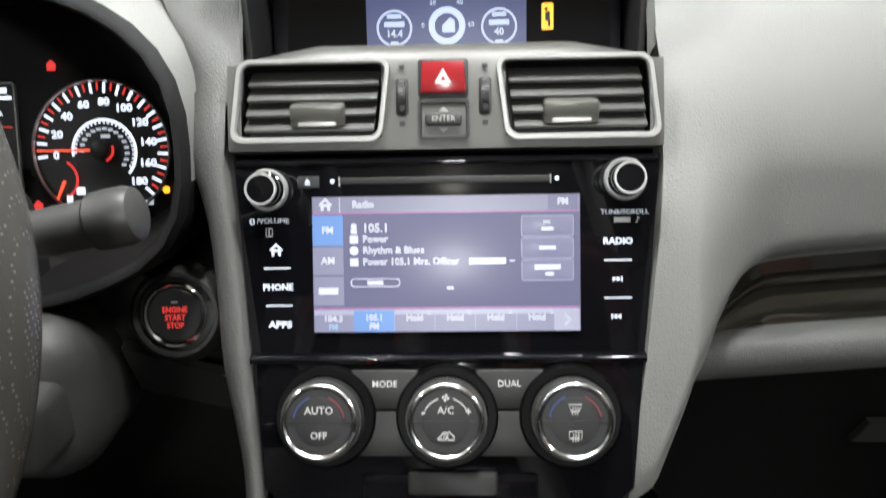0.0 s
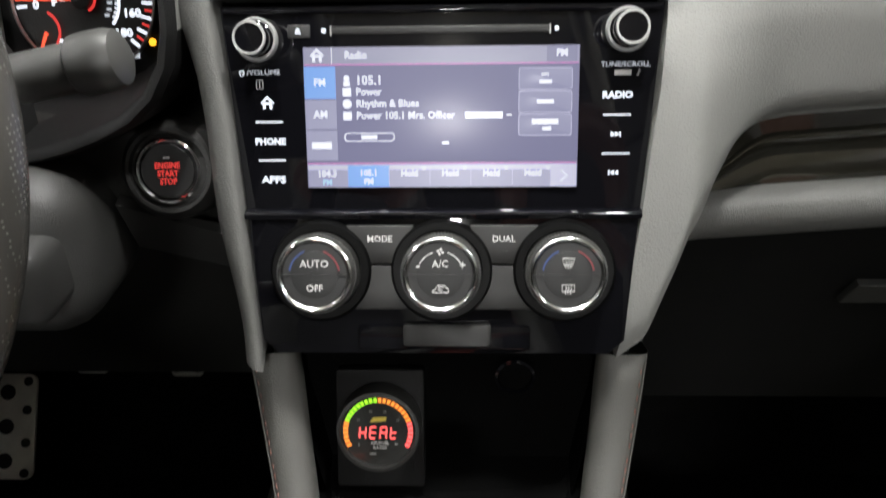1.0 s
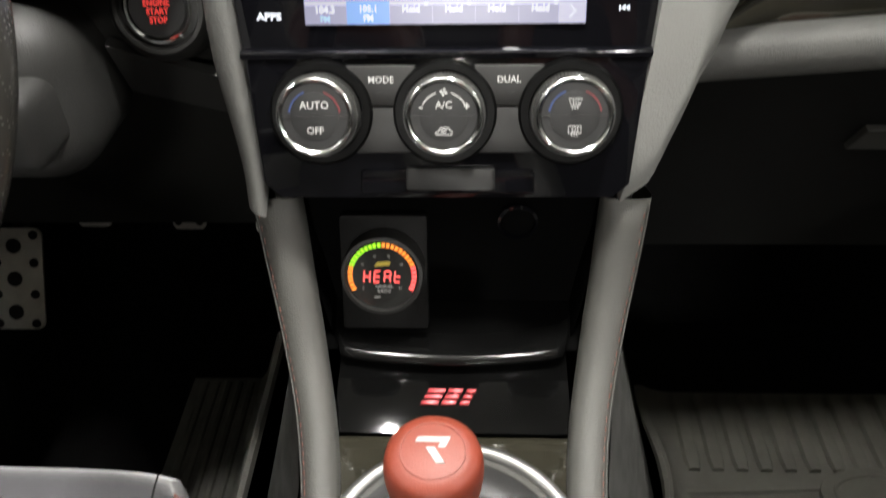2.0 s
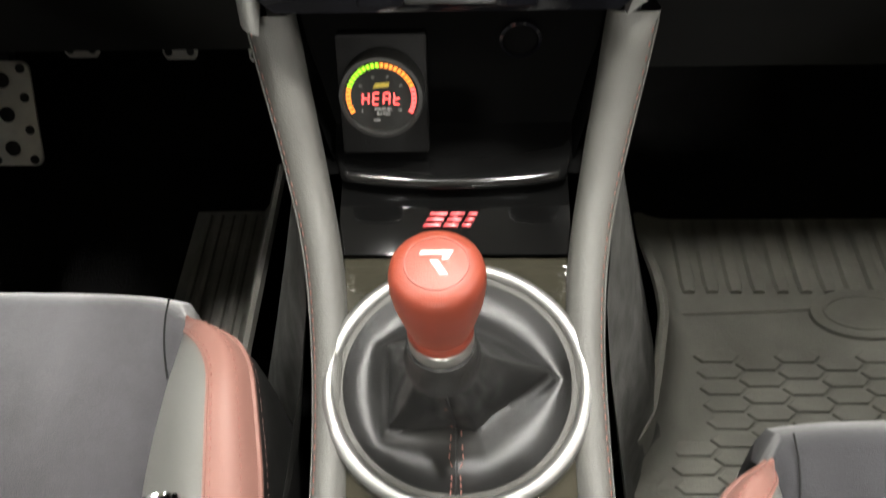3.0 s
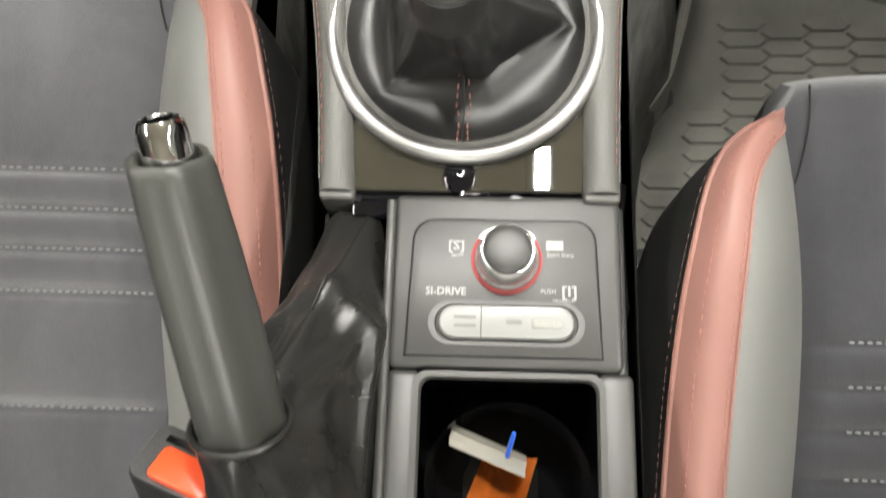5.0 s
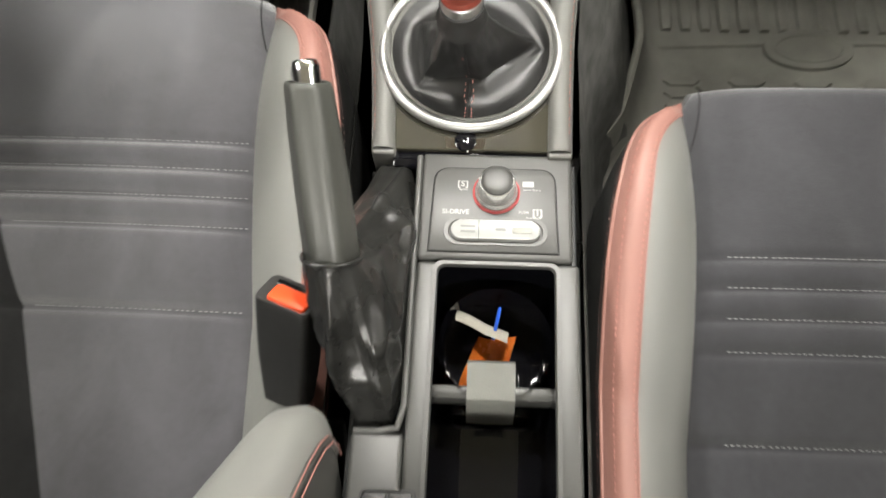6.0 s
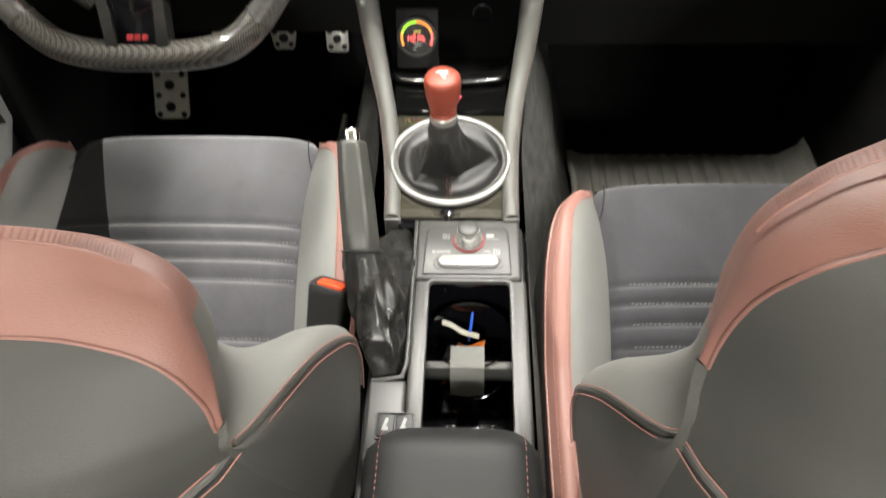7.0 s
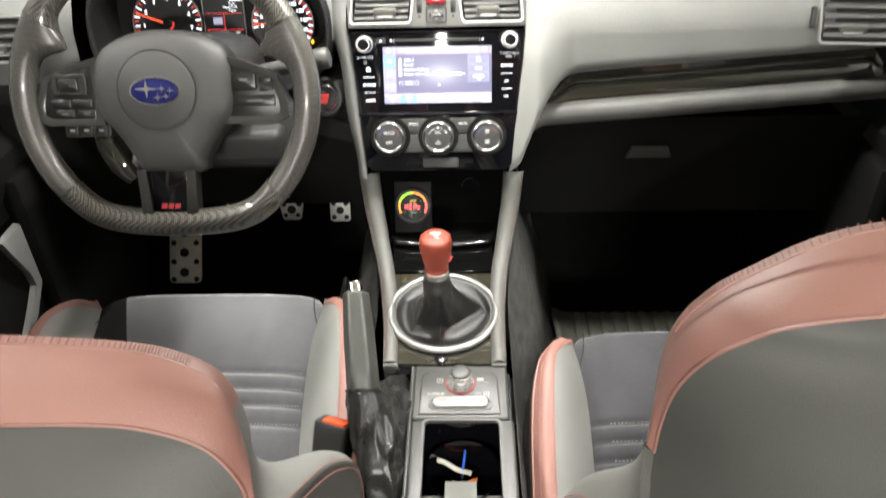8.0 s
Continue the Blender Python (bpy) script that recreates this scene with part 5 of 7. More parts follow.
def instruments():
    ob = thing("instrument_cluster", (-0.328, 0.3, 0.70), "hooded instrument cluster with two lit round gauges", "instruments")
    part("backplate", slab(outline(0.330, 0.190, 0.06, 6), -0.012, 0.0), NIGHT, ob, "", CLUSTER)
    dial_gauge(ob, -0.084, 0.000, 0.052, ["0", "1", "2", "3", "4", "5", "6", "7", "8"], 160, True, False, 215)
    dial_gauge(ob, 0.0920, -0.0025, 0.0462, ["0", "20", "40", "60", "80", "100", "120", "140", "160", "180"], 180, True, True, 186)
    # fuel sub-gauge
    f = at(CLUSTER, 0.061, -0.022, 0.004)
    part("fuel_arc", arc_band(0.0125, 0.0140, -60, 60, 0, 0.0004, 14), LIT_RED, ob, "lit red fuel arc", f)
    part("fuel_needle", slab([(-0.003, -0.001), (0.012, -0.0005), (0.012, 0.0005), (-0.003, 0.001)], 0, 0.0008), LIT_NEEDLE, ob, "", at(f, 0.003, -0.004, 0, 245))
    bars([(0.076, -0.030, 0.006, 0.005), (0.068, -0.036, 0.004, 0.006)], ob, LIT_WHITE, at(CLUSTER, 0, 0, 0.004))
    # information display between the gauges
    c = at(CLUSTER, 0.003, 0.006, 0.002)
    info = part("info_display", slab(outline(0.062, 0.074, 0.004, 3), -0.001, 0.0006), DARK, ob, "small lit information display", c)
    part("info_rim", bezel(outline(0.064, 0.076, 0.004, 3), outline(0.061, 0.073, 0.003, 3), -0.001, 0.002), SILVER, info, "", c)
    bars([(0.0, 0.0325, 0.052, 0.0035), (0.020, 0.0275, 0.018, 0.0022)], info, LIT_WHITE, at(c, 0, 0, 0.0008))
    lettering("Door", 0.0046, info, LIT_WHITE, at(c, 0.014, 0.0225, 0.001))
    lettering("Tailgate/Trunk", 0.0044, info, LIT_WHITE, at(c, 0.011, 0.0170, 0.001), width=0.85)
    lettering("Open", 0.0046, info, LIT_WHITE, at(c, 0.014, 0.0118, 0.001))
    bars([(0.0, 0.0080, 0.056, 0.0006), (0.0, -0.0160, 0.056, 0.0006), (0.0, -0.004, 0.0006, 0.023)], info, LIT_RED, at(c, 0, 0, 0.0008))
    bars([(-0.010, -0.003, 0.014, 0.010), (-0.006, -0.0215, 0.020, 0.0055)], info, UI_BAR, at(c, 0, 0, 0.0008))
    lettering("[S]", 0.0062, info, LIT_WHITE, at(c, 0.018, -0.0215, 0.001))
    bars([(0.004, -0.0285, 0.042, 0.0038), (0.010, -0.0340, 0.036, 0.0030)], info, LIT_WHITE, at(c, 0, 0, 0.0008))
    # warning lamps
    for x, y in ((0.061, 0.054), (0.045, -0.040), (0.061, -0.047), (-0.025, -0.036), (-0.122, 0.046)):
        part("warning_lamp", slab([(-0.0026, -0.003), (0.0026, -0.003), (0.0034, 0.001), (0.0, 0.004), (-0.003, 0.001)], 0.002, 0.0026), LIT_RED, ob, "lit red warning lamp", at(CLUSTER, x, y, 0.001))
    part("warning_lamp", lathe([(0.0024, 0.002), (0.0024, 0.003)], 12), LIT_AMBER, ob, "lit amber lamp", at(CLUSTER, 0.135, -0.030, 0.001))
    # hood: a thick arch, lined in black
    def arch(t, grow, y):
        a = radians(-62 + 304 * t)
        c, s = math.cos(a), math.sin(a)
        p = 2.6
        tall = 0.0965 if s > 0 else 0.0965 - 0.012 * min(1, -2 * s)
        d = (abs(c / (0.1675 + grow)) ** p + abs(s / (tall + grow)) ** p) ** (-1 / p)
        return (-0.328 + d * c, y + 0.24 * d * s, 0.748 + d * s)
    ts = np.linspace(0, 1, 49)
    rows = [[arch(t, g, y) for g, y in ((-0.010, 0.305), (-0.004, 0.27), (-0.001, 0.232), (0.001, 0.222))] for t in ts]
    part("hood_lining", sheet(rows), NIGHT, ob, "matt black hood lining", None, 60)
    rows = [[arch(t, g, y) for g, y in ((0.001, 0.223), (0.0035, 0.2175), (0.0070, 0.2175), (0.0105, 0.225))] for t in ts]
    part("hood_rim", sheet(rows), HOOD, ob, "black hood rim", None, 60)
    rows = [[arch(t, g, y) for g, y in ((0.0105, 0.225), (0.0145, 0.25), (0.0175, 0.33), (0.0115, 0.42))] for t in ts]
    part("hood", sheet(rows[9:40]), PAD, ob, "soft grey hood", None, 60)
    part("hood_skirt", sheet(rows[:10]), HOOD, ob, "", None, 60)
    part("hood_skirt", sheet(rows[39:]), HOOD, ob, "", None, 60)


instruments()


# ---- start button, stalk and column ----
def start_button():
    ob = thing("start_button", (-0.173, 0.23, 0.644), "black engine start button with lit red lettering", "start button")
    m = basis((-0.173, 0.226, 0.644), (1, 0.05, 0), (0, 0.30, 0.95))
    part("pod", lathe([(0.034, -0.02), (0.033, -0.004), (0.030, 0.003), (0.027, 0.0060), (0.0245, 0.0062), (0.0235, 0.003)], 48), PLASTIC, ob, "", m)
    part("bright_ring", lathe([(0.0208, 0.002), (0.0206, 0.0068), (0.0192, 0.0078), (0.0180, 0.0066), (0.0178, 0.002)], 48, cap=False), CHROME, ob, "chrome ring", m)
    cap = part("push_cap", lathe([(0.0172, 0.001), (0.0172, 0.0058), (0.0162, 0.0068), (0.0, 0.0062)], 44), DARK, ob, "black push cap", m)
    f = at(m, 0, 0, 0.0069)
    bars([(0, 0.0080, 0.0040, 0.0011)], cap, GREY_MARK, f)
    for words, y in (("ENGINE", 0.0030), ("START", -0.0020), ("STOP", -0.0070)):
        lettering(words, 0.0050, cap, LIT_RED, at(f, 0, y), bold=0.00008, width=0.9)
    rows = []
    for t in np.linspace(0, 1, 12):
        rows.append([(-0.138 - 0.075 * t, 0.231 - 0.004 * math.sin(t * 3.1), 0.600 + 0.024 * t), (-0.138 - 0.075 * t, 0.222, 0.597 + 0.024 * t), (-0.138 - 0.075 * t, 0.24, 0.56 + 0.02 * t)])
    part("pod_ledge", sheet(rows), PLASTIC, ob)


start_button()


COLUMN = material("column_plastic", (0.026, 0.026, 0.0245), 0.5, 0, 0.3, 1200, 0.08, 14)


def stalk():
    ob = thing("indicator_stalk", (-0.25, 0.12, 0.73), "dark grey indicator stalk on the steering column", "stalk")
    a, b = Vector((-0.262, 0.118, 0.722)), Vector((-0.147, 0.122, 0.744))
    d = b - a
    part("stem", tube([a + d * t for t in (0, 0.3, 0.55, 0.66)], lambda t: 0.0095 + 0.001 * t, 18), CONSOLE, ob)
    grip = part("grip", tube([a + d * t for t in (0.60, 0.63, 0.68, 0.86, 0.90)], lambda t: 0.0115 if 0.1 < t < 0.95 else 0.0095, 22), CONSOLE, ob)
    part("end_cap", tube([a + d * t for t in (0.87, 0.885, 0.94, 1.02, 1.055, 1.075)], lambda t: (0.0120, 0.0138, 0.0142, 0.0140, 0.0125, 0.008)[min(5, round(t * 5))], 26), CONSOLE, ob, "round turning end cap")
    bars([(0, 0, 0.003, 0.0025)], grip, GREY_MARK, basis(a + d * 0.60 + Vector((0, -0.0112, 0.003)), (1, 0, 0), (0, 0.3, 0.95)))
    bars([(0, 0, 0.0035, 0.003), (0.004, 0, 0.001, 0.003)], grip, GREY_MARK, basis(a + d * 0.36 + Vector((0, -0.0104, 0.003)), (1, 0, 0), (0, 0.3, 0.95)))
    col = thing("steering_column", (-0.328, 0.15, 0.66), "black plastic steering column shroud", "column")
    rows = []
    for y in np.linspace(0.045, 0.24, 10):
        k = ease(0.045, 0.08, y)
        w, h = 0.052 + 0.018 * k, 0.040 + 0.020 * k
        cz = 0.713 - 0.16 * (y - 0.05)
        rows.append([(-0.328 + w * math.copysign(abs(math.cos(t)) ** 0.6, math.cos(t)), y, cz + h * math.copysign(abs(math.sin(t)) ** 0.6, math.sin(t))) for t in np.linspace(0, 2 * math.pi, 33)[:-1]])
    part("shroud", capped(rows), DARK, col)
    part("tilt_lever", tube([Vector(p) for p in ((-0.395, 0.10, 0.66), (-0.40, 0.06, 0.64), (-0.395, 0.03, 0.63))], 0.008, 10, False, 0.6), PLASTIC, col)
    part("lower_cover", box(-0.45, -0.2175, 0.165, 0.28, 0.545, 0.660, 0.035, 6), COLUMN, col, "", None, 60)
    part("cover_step", box(-0.43, -0.227, 0.140, 0.20, 0.578, 0.628, 0.012, 4), COLUMN, col, "", None, 60)


stalk()


# ---- steering wheel ----
def steering_wheel():
    ob = thing("steering_wheel", (-0.329, 0.05, 0.737), "flat-bottomed steering wheel in carbon weave and black leather", "steering wheel")
    m = basis((-0.329, 0.020, 0.737), (1, 0, 0), (0, 0.36, 0.933))
    R = 0.1755

    def rim_point(a):
        """Middle of the rim at an angle in degrees from the right, flattened below."""
        c, s = math.cos(radians(a)), math.sin(radians(a))
        x, y = R * c, R * s
        flat = -0.166
        if y < flat + 0.03:
            y = flat + 0.03 * math.exp((y - flat - 0.03) / 0.03) - 0.0
            y = max(y, flat)
        return Vector((x, y, 0))

    def rim(a0, a1, mat, label, fat):
        n = max(8, int(abs(a1 - a0) / 3))
        path = [rim_point(a0 + (a1 - a0) * i / n) for i in range(n + 1)]
        rows = []
        for i, p in enumerate(path):
            a = a0 + (a1 - a0) * i / n
            d = (rim_point(a + 1) - rim_point(a - 1)).normalized()
            side = d.cross(Vector((0, 0, 1)))
            inward = -1 if side.dot(p) > 0 else 1
            thumb = math.exp(-((a % 360 - 23) / 6.5) ** 2) + math.exp(-((a % 360 - 153) / 6.5) ** 2)
            ring = []
            for t in np.linspace(0, 2 * math.pi, 33)[:-1]:
                reach = 0.0168 * fat * math.cos(t)
                if math.cos(t) * inward > 0:
                    reach *= 1 + 1.7 * thumb
                ring.append(p + side * reach + Vector((0, 0, 0.0172 * fat * math.sin(t))))
            rows.append(ring)
        return part("rim_section", capped(rows), mat, ob, label, m, 60)

    rim(-41, 29, PERF, "black perforated leather grip", 1.0)
    rim(147, 221, PERF, "black perforated leather grip", 1.0)
    rim(29.4, 146.6, CARBON, "carbon weave upper rim", 1.02)
    rim(221.4, 318.6, CARBON, "carbon weave flat lower rim", 1.02)
    for a in (29.2, 146.8, 221.2, 318.8):
        p = rim_point(a)
        d = (rim_point(a + 1) - rim_point(a - 1)).normalized()
        side = d.cross(Vector((0, 0, 1)))
        ring = [p + side * 0.0172 * math.cos(t) + Vector((0, 0, 0.0178 * math.sin(t))) for t in np.linspace(0, 2 * math.pi, 25)[:-1]]
        part("joint_ring", tube(ring, 0.0008, 6, True), DARK, ob, "", m)
    # airbag cover: broad shoulders tapering down
    shape = [(-0.035, -0.094), (-0.043, -0.078), (-0.060, -0.050), (-0.081, -0.022), (-0.087, 0.010), (-0.085, 0.036), (-0.074, 0.056), (-0.050, 0.071), (-0.020, 0.079), (0.020, 0.079),
             (0.050, 0.073), (0.074, 0.060), (0.085, 0.040), (0.087, 0.010), (0.083, -0.022), (0.062, -0.050), (0.044, -0.078), (0.035, -0.094)]
    loop = [(p.x, p.y) for p in smooth_path([(x, y, 0) for x, y in shape] + [(-0.036, -0.094, 0)], 72)[:-1]]
    rows = []
    for k, z in ((1.0, -0.030), (1.0, -0.006), (0.985, 0.004), (0.95, 0.010), (0.88, 0.015), (0.74, 0.0195), (0.55, 0.0225), (0.3, 0.0235), (0.05, 0.0238)):
        rows.append([(x * k, y * k, z) for x, y in loop])
    cover = part("airbag_cover", capped(rows), DARK_PAD, ob, "black moulded airbag cover", m, 60)
    e = at(m, -0.001, 0.008, 0.0235)
    part("groove", lathe([(0.0490, -0.004), (0.0490, 0.0002), (0.0478, 0.0002), (0.0478, -0.004)], 56, cap=False), DARK, cover, "", e)
    part("centre_disc", lathe([(0.0470, -0.004), (0.0468, 0.0012), (0.044, 0.0026), (0.0, 0.0046)], 56), DARK_PAD, cover, "", e)
    oval = [(0.0285 * math.cos(t), 0.0152 * math.sin(t)) for t in np.linspace(0, 2 * math.pi, 41)[:-1]]
    badge = part("badge", slab(oval, 0.002, 0.0062, 0.0012), BADGE_BLUE, cover, "blue oval badge with silver rim", e)
    part("badge_rim", bezel([(x * 1.07, y * 1.10) for x, y in oval], oval, 0.002, 0.0070), CHROME, badge, "", e)
    for x, y, s in ((-0.0100, 0.0025, 0.0150), (0.003, -0.0075, 0.0066), (0.013, -0.0065, 0.0064), (0.0185, 0.0005, 0.0062), (0.0085, 0.0030, 0.0060)):
        part("badge_diamond", slab([(x + s, y), (x + s * 0.12, y + s * 0.12), (x, y + s * 0.75), (x - s * 0.12, y + s * 0.12), (x - s, y), (x - s * 0.12, y - s * 0.12), (x, y - s * 0.75), (x + s * 0.12, y - s * 0.12)], 0.0060, 0.0072), CHROME, badge, "", e)
    # side spokes with silver frame and keys
    for side in (-1, 1):
        pts = [(0.072, 0.050), (0.110, 0.040), (0.144, 0.026), (0.158, -0.010), (0.159, -0.026), (0.142, -0.034), (0.072, -0.034)]
        pts = [(side * x - 0.004, y) for x, y in pts]
        spoke = part("side_spoke", slab(pts if side > 0 else pts[::-1], -0.016, 0.004, 0.004), KEY, ob, "black spoke with control keys", m)
        inn = [(side * x - 0.004, y) for x, y in ((0.084, 0.037), (0.110, 0.031), (0.138, 0.019), (0.146, -0.010), (0.146, -0.020), (0.138, -0.025), (0.084, -0.025))]
        part("spoke_frame", bezel(pts, inn, 0.001, 0.0058), SPOKE, spoke, "satin grey frame", m)
        cx = side * 0.112 - 0.004
        if side < 0:
            pad = part("rocker_pad", slab(outline(0.044, 0.027, 0.004, 4, cx, 0.016), 0.001, 0.0065, 0.002), DARK, spoke, "", m)
            part("rocker_frame", bezel(outline(0.038, 0.023, 0.004, 4, cx, 0.016), outline(0.028, 0.016, 0.003, 4, cx, 0.016), 0.005, 0.0078), SPOKE, pad, "satin rocker frame", m)
            part("rocker", slab(outline(0.024, 0.014, 0.003, 4, cx, 0.016), 0.006, 0.0095, 0.0015), KEY, pad, "", m)
            part("rocker", slab(outline(0.008, 0.006, 0.001, 3, cx, 0.016), 0.0092, 0.0105, 0.0008), KEY, pad, "", m)
            for dx in (-0.013, 0.014):
                part("key", slab(outline(0.025, 0.0095, 0.002, 3, cx + dx, -0.0065), 0.001, 0.007, 0.0015), KEY, spoke, "", m)
                key = part("key", slab(outline(0.023, 0.010, 0.002, 3, cx + dx + 0.004, -0.019), 0.0, 0.006, 0.0015), KEY, spoke, "", m)
                bars([(cx + dx + 0.004, -0.019, 0.008, 0.002)], key, KEY_MARK, at(m, 0, 0, 0.0061))
        else:
            part("key", slab(outline(0.030, 0.020, 0.003, 4, cx - 0.008, 0.017), 0.001, 0.0075, 0.002), KEY, spoke, "", m)
            part("key", slab(outline(0.016, 0.0085, 0.002, 3, cx + 0.018, 0.019), 0.001, 0.0075, 0.0015), KEY, spoke, "", m)
            part("key", slab(outline(0.016, 0.0075, 0.002, 3, cx + 0.019, 0.0085), 0.001, 0.0075, 0.0015), KEY, spoke, "", m)
            part("key", slab(outline(0.050, 0.014, 0.003, 4, cx + 0.004, -0.006), 0.001, 0.0065, 0.002), KEY, spoke, "", m)
            bars([(cx - 0.008, 0.019, 0.010, 0.003), (cx + 0.004, -0.006, 0.02, 0.002)], spoke, KEY_MARK, at(m, 0, 0, 0.0076))
    # glossy column lever hanging behind the left spoke
    path = smooth_path([(-0.098, -0.040, -0.03), (-0.092, -0.060, -0.028), (-0.078, -0.085, -0.026), (-0.062, -0.105, -0.03)], 14)
    part("paddle", tube(path, lambda t: 0.011 + 0.004 * math.sin(math.pi * t), 16, False, 0.55), INLAY, ob, "gloss black paddle", m, 60)
    # switch block behind the left spoke
    blk = part("switch_block", slab(outline(0.060, 0.018, 0.004, 4, -0.105, -0.040), -0.020, -0.006, 0.003), PLASTIC, ob, "black switch block", m)
    for dx in (-0.018, 0.0, 0.019):
        part("key", slab(outline(0.015, 0.012, 0.002, 3, -0.105 + dx, -0.040), -0.008, -0.003, 0.0015), DARK, blk, "", m)
        bars([(-0.105 + dx, -0.040, 0.006, 0.0025)], blk, GREY_MARK, at(m, 0, 0, -0.0028))
    # lower spoke: satin legs with a gloss inset
    for side in (-1, 1):
        pts = [(side * 0.0375 - 0.004, -0.088), (side * 0.025 - 0.004, -0.088), (side * 0.0205 - 0.004, -0.152), (side * 0.035 - 0.004, -0.152)]
        part("spoke_leg", slab(pts, -0.008, 0.012, 0.003), BRUSHED_DARK, ob, "satin grey leg", m)
    inset = part("lower_spoke", slab([(-0.0295, -0.088), (-0.0265, -0.150), (-0.022, -0.154), (0.014, -0.154), (0.0185, -0.150), (0.0215, -0.088)], -0.008, 0.0085, 0.002), GLOSS, ob, "gloss black lower spoke", m)
    for i in range(3):
        x = -0.012 + i * 0.0085
        part("red_bar", slab([(x - 0.0035, -0.138), (x + 0.0030, -0.138), (x + 0.0045, -0.132), (x - 0.002, -0.132)], 0.0084, 0.0094), BADGE_RED, inset, "red slanted badge bar", m)
    # red thread on the inner edge of the left grip
    path = [m @ (rim_point(a) * 0.915 + Vector((0, 0, 0.008))) for a in range(196, 221, 2)]
    part("stitching", stitches(path), RED_THREAD, ob, "red stitching")


KEY = material("black_switch_plastic", (0.012, 0.012, 0.0115), 0.32, 0, 0.1, 1500, 0.06, 20)
KEY_MARK = material("faint_key_print", (0.12, 0.12, 0.115), 0.5)
BRUSHED_DARK = material("dark_satin_metal", (0.09, 0.09, 0.086), 0.2, 0.8, 0.1, 1600, 0.06, 30)
SPOKE = material("dark_satin_frame", (0.055, 0.055, 0.052), 0.18, 0.3, 0.1, 1500, 0.05, 20)
DARK_PAD = material("black_soft_cover", (0.040, 0.039, 0.037), 0.48, 0, 0.4, 1300, 0.06, 14)
steering_wheel()

# ---- centre console ----
def console():
    ob = thing("centre_console", (0.005, 0.0, 0.10), "charcoal centre console with leather side rails and gloss black plate", "console")
    # leather side rails, sweeping from the stack down along the lever
    for side in (-1, 1):
        if side > 0:
            mid = [(0.1118, 0.166, 0.545), (0.1075, 0.150, 0.505), (0.0985, 0.118, 0.462), (0.0892, 0.075, 0.434), (0.0835, 0.02, 0.418), (0.082, -0.04, 0.409), (0.0815, -0.100, 0.404)]
        else:
            mid = [(-0.1080, 0.166, 0.545), (-0.1030, 0.150, 0.505), (-0.0930, 0.118, 0.462), (-0.0818, 0.075, 0.434), (-0.073, 0.02, 0.418), (-0.067, -0.04, 0.409), (-0.0635, -0.100, 0.404)]
        path = smooth_path(mid, 60)
        rows, seam, seam2 = [], [], []
        for i, p in enumerate(path):
            d = (path[min(i + 1, 59)] - path[max(i - 1, 0)]).normalized()
            across = Vector((1, 0, 0)) * side
            n = across.cross(d)
            n = n if n.z > 0 else -n
            w = 0.0125 + 0.0022 * (1 - ease(0, 26, i)) - 0.0025 * ease(20, 59, i)
            k = 1 - 0.75 * (1 - ease(0, 4, i)) - 0.5 * ease(57, 59, i)
            prof = [(-w - 0.0003, -0.014), (-w, -0.004), (-w * 0.85, 0.0005 * k), (-w * 0.45, 0.0042 * k), (0.0, 0.0055 * k), (w * 0.5, 0.0042 * k), (w * 0.9, 0.0), (w * 1.08, -0.008), (w * 1.12, -0.03), (w * 1.12, -0.06)]
            rows.append([p + across * a + n * b for a, b in prof])
            seam.append(p + across * (w * 0.72) + n * 0.0032)
            seam2.append(p + across * (w * 0.90) + n * 0.0008)
        rail = part("side_rail", sheet(rows), RAIL, ob, "grey leather rail with red stitching", None, 70)
        part("stitching", stitches(seam[2:-2], 0.0035, 0.0025, 0.0003), RAIL_THREAD, rail, "fine red stitching")
        part("seam", tube(seam2[1:-1], 0.0006, 6), DARK_LEATHER, rail)
        end = path[-1]
        part("rail_end", box(end.x - 0.0097, end.x + 0.0100, end.y - 0.0045, end.y + 0.003, end.z - 0.05, end.z - 0.0012, 0.0022, 3), RAIL, rail)
        # flank under the rail
        flank = [[p + Vector((side * 0.0098, 0, -0.03)), p + Vector((side * 0.0098, 0.0, -0.10)), p + Vector((side * 0.012, 0, -0.24))] for p in path[14:]]
        part("flank", sheet(flank), TUNNEL, ob, "grey carpet under the rail")
    # recess with the tray under the climate panel
    rows = []
    for x in np.linspace(-0.106, 0.110, 14):
        rows.append([(x, 0.172, 0.567), (x, 0.180, 0.560), (x, 0.190, 0.54), (x, 0.188, 0.48), (x, 0.180, 0.445), (x, 0.14, 0.436)])
    # near-black colour carries the shade inside the recess
    part("recess", sheet(rows), VOID, ob, "storage recess, its shade put into a near-black colour")
    for side in (-1, 1):
        x = 0.002 + side * 0.1060
        rows = []
        for z in np.linspace(0.43, 0.57, 8):
            xx = x - side * 0.026 * (0.57 - z) / 0.14
            rows.append([(xx, float(np.interp(z, (0.45, 0.505, 0.545), (0.150, 0.160, 0.182))), z), (xx, 0.205, z)])
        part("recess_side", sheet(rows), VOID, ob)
    # tray lip, bowed towards the cabin
    rows = []
    for t in np.linspace(-1, 1, 33):
        x = 0.002 + t * 0.080
        y = 0.1265 + 0.007 * t ** 2 + 0.016 * max(0, abs(t) - 0.93) / 0.07
        z = 0.4405 + 0.002 * t ** 2
        rows.append([(x, y + 0.045, z - 0.004), (x, y + 0.012, z), (x, y + 0.004, z + 0.0010), (x, y - 0.0015, z - 0.0012), (x, y - 0.002, z - 0.0045), (x, y + 0.001, z - 0.0075), (x, y + 0.008, z - 0.010)])
    part("tray_lip", sheet(rows), LIP, ob, "gloss black tray lip", None, 60)
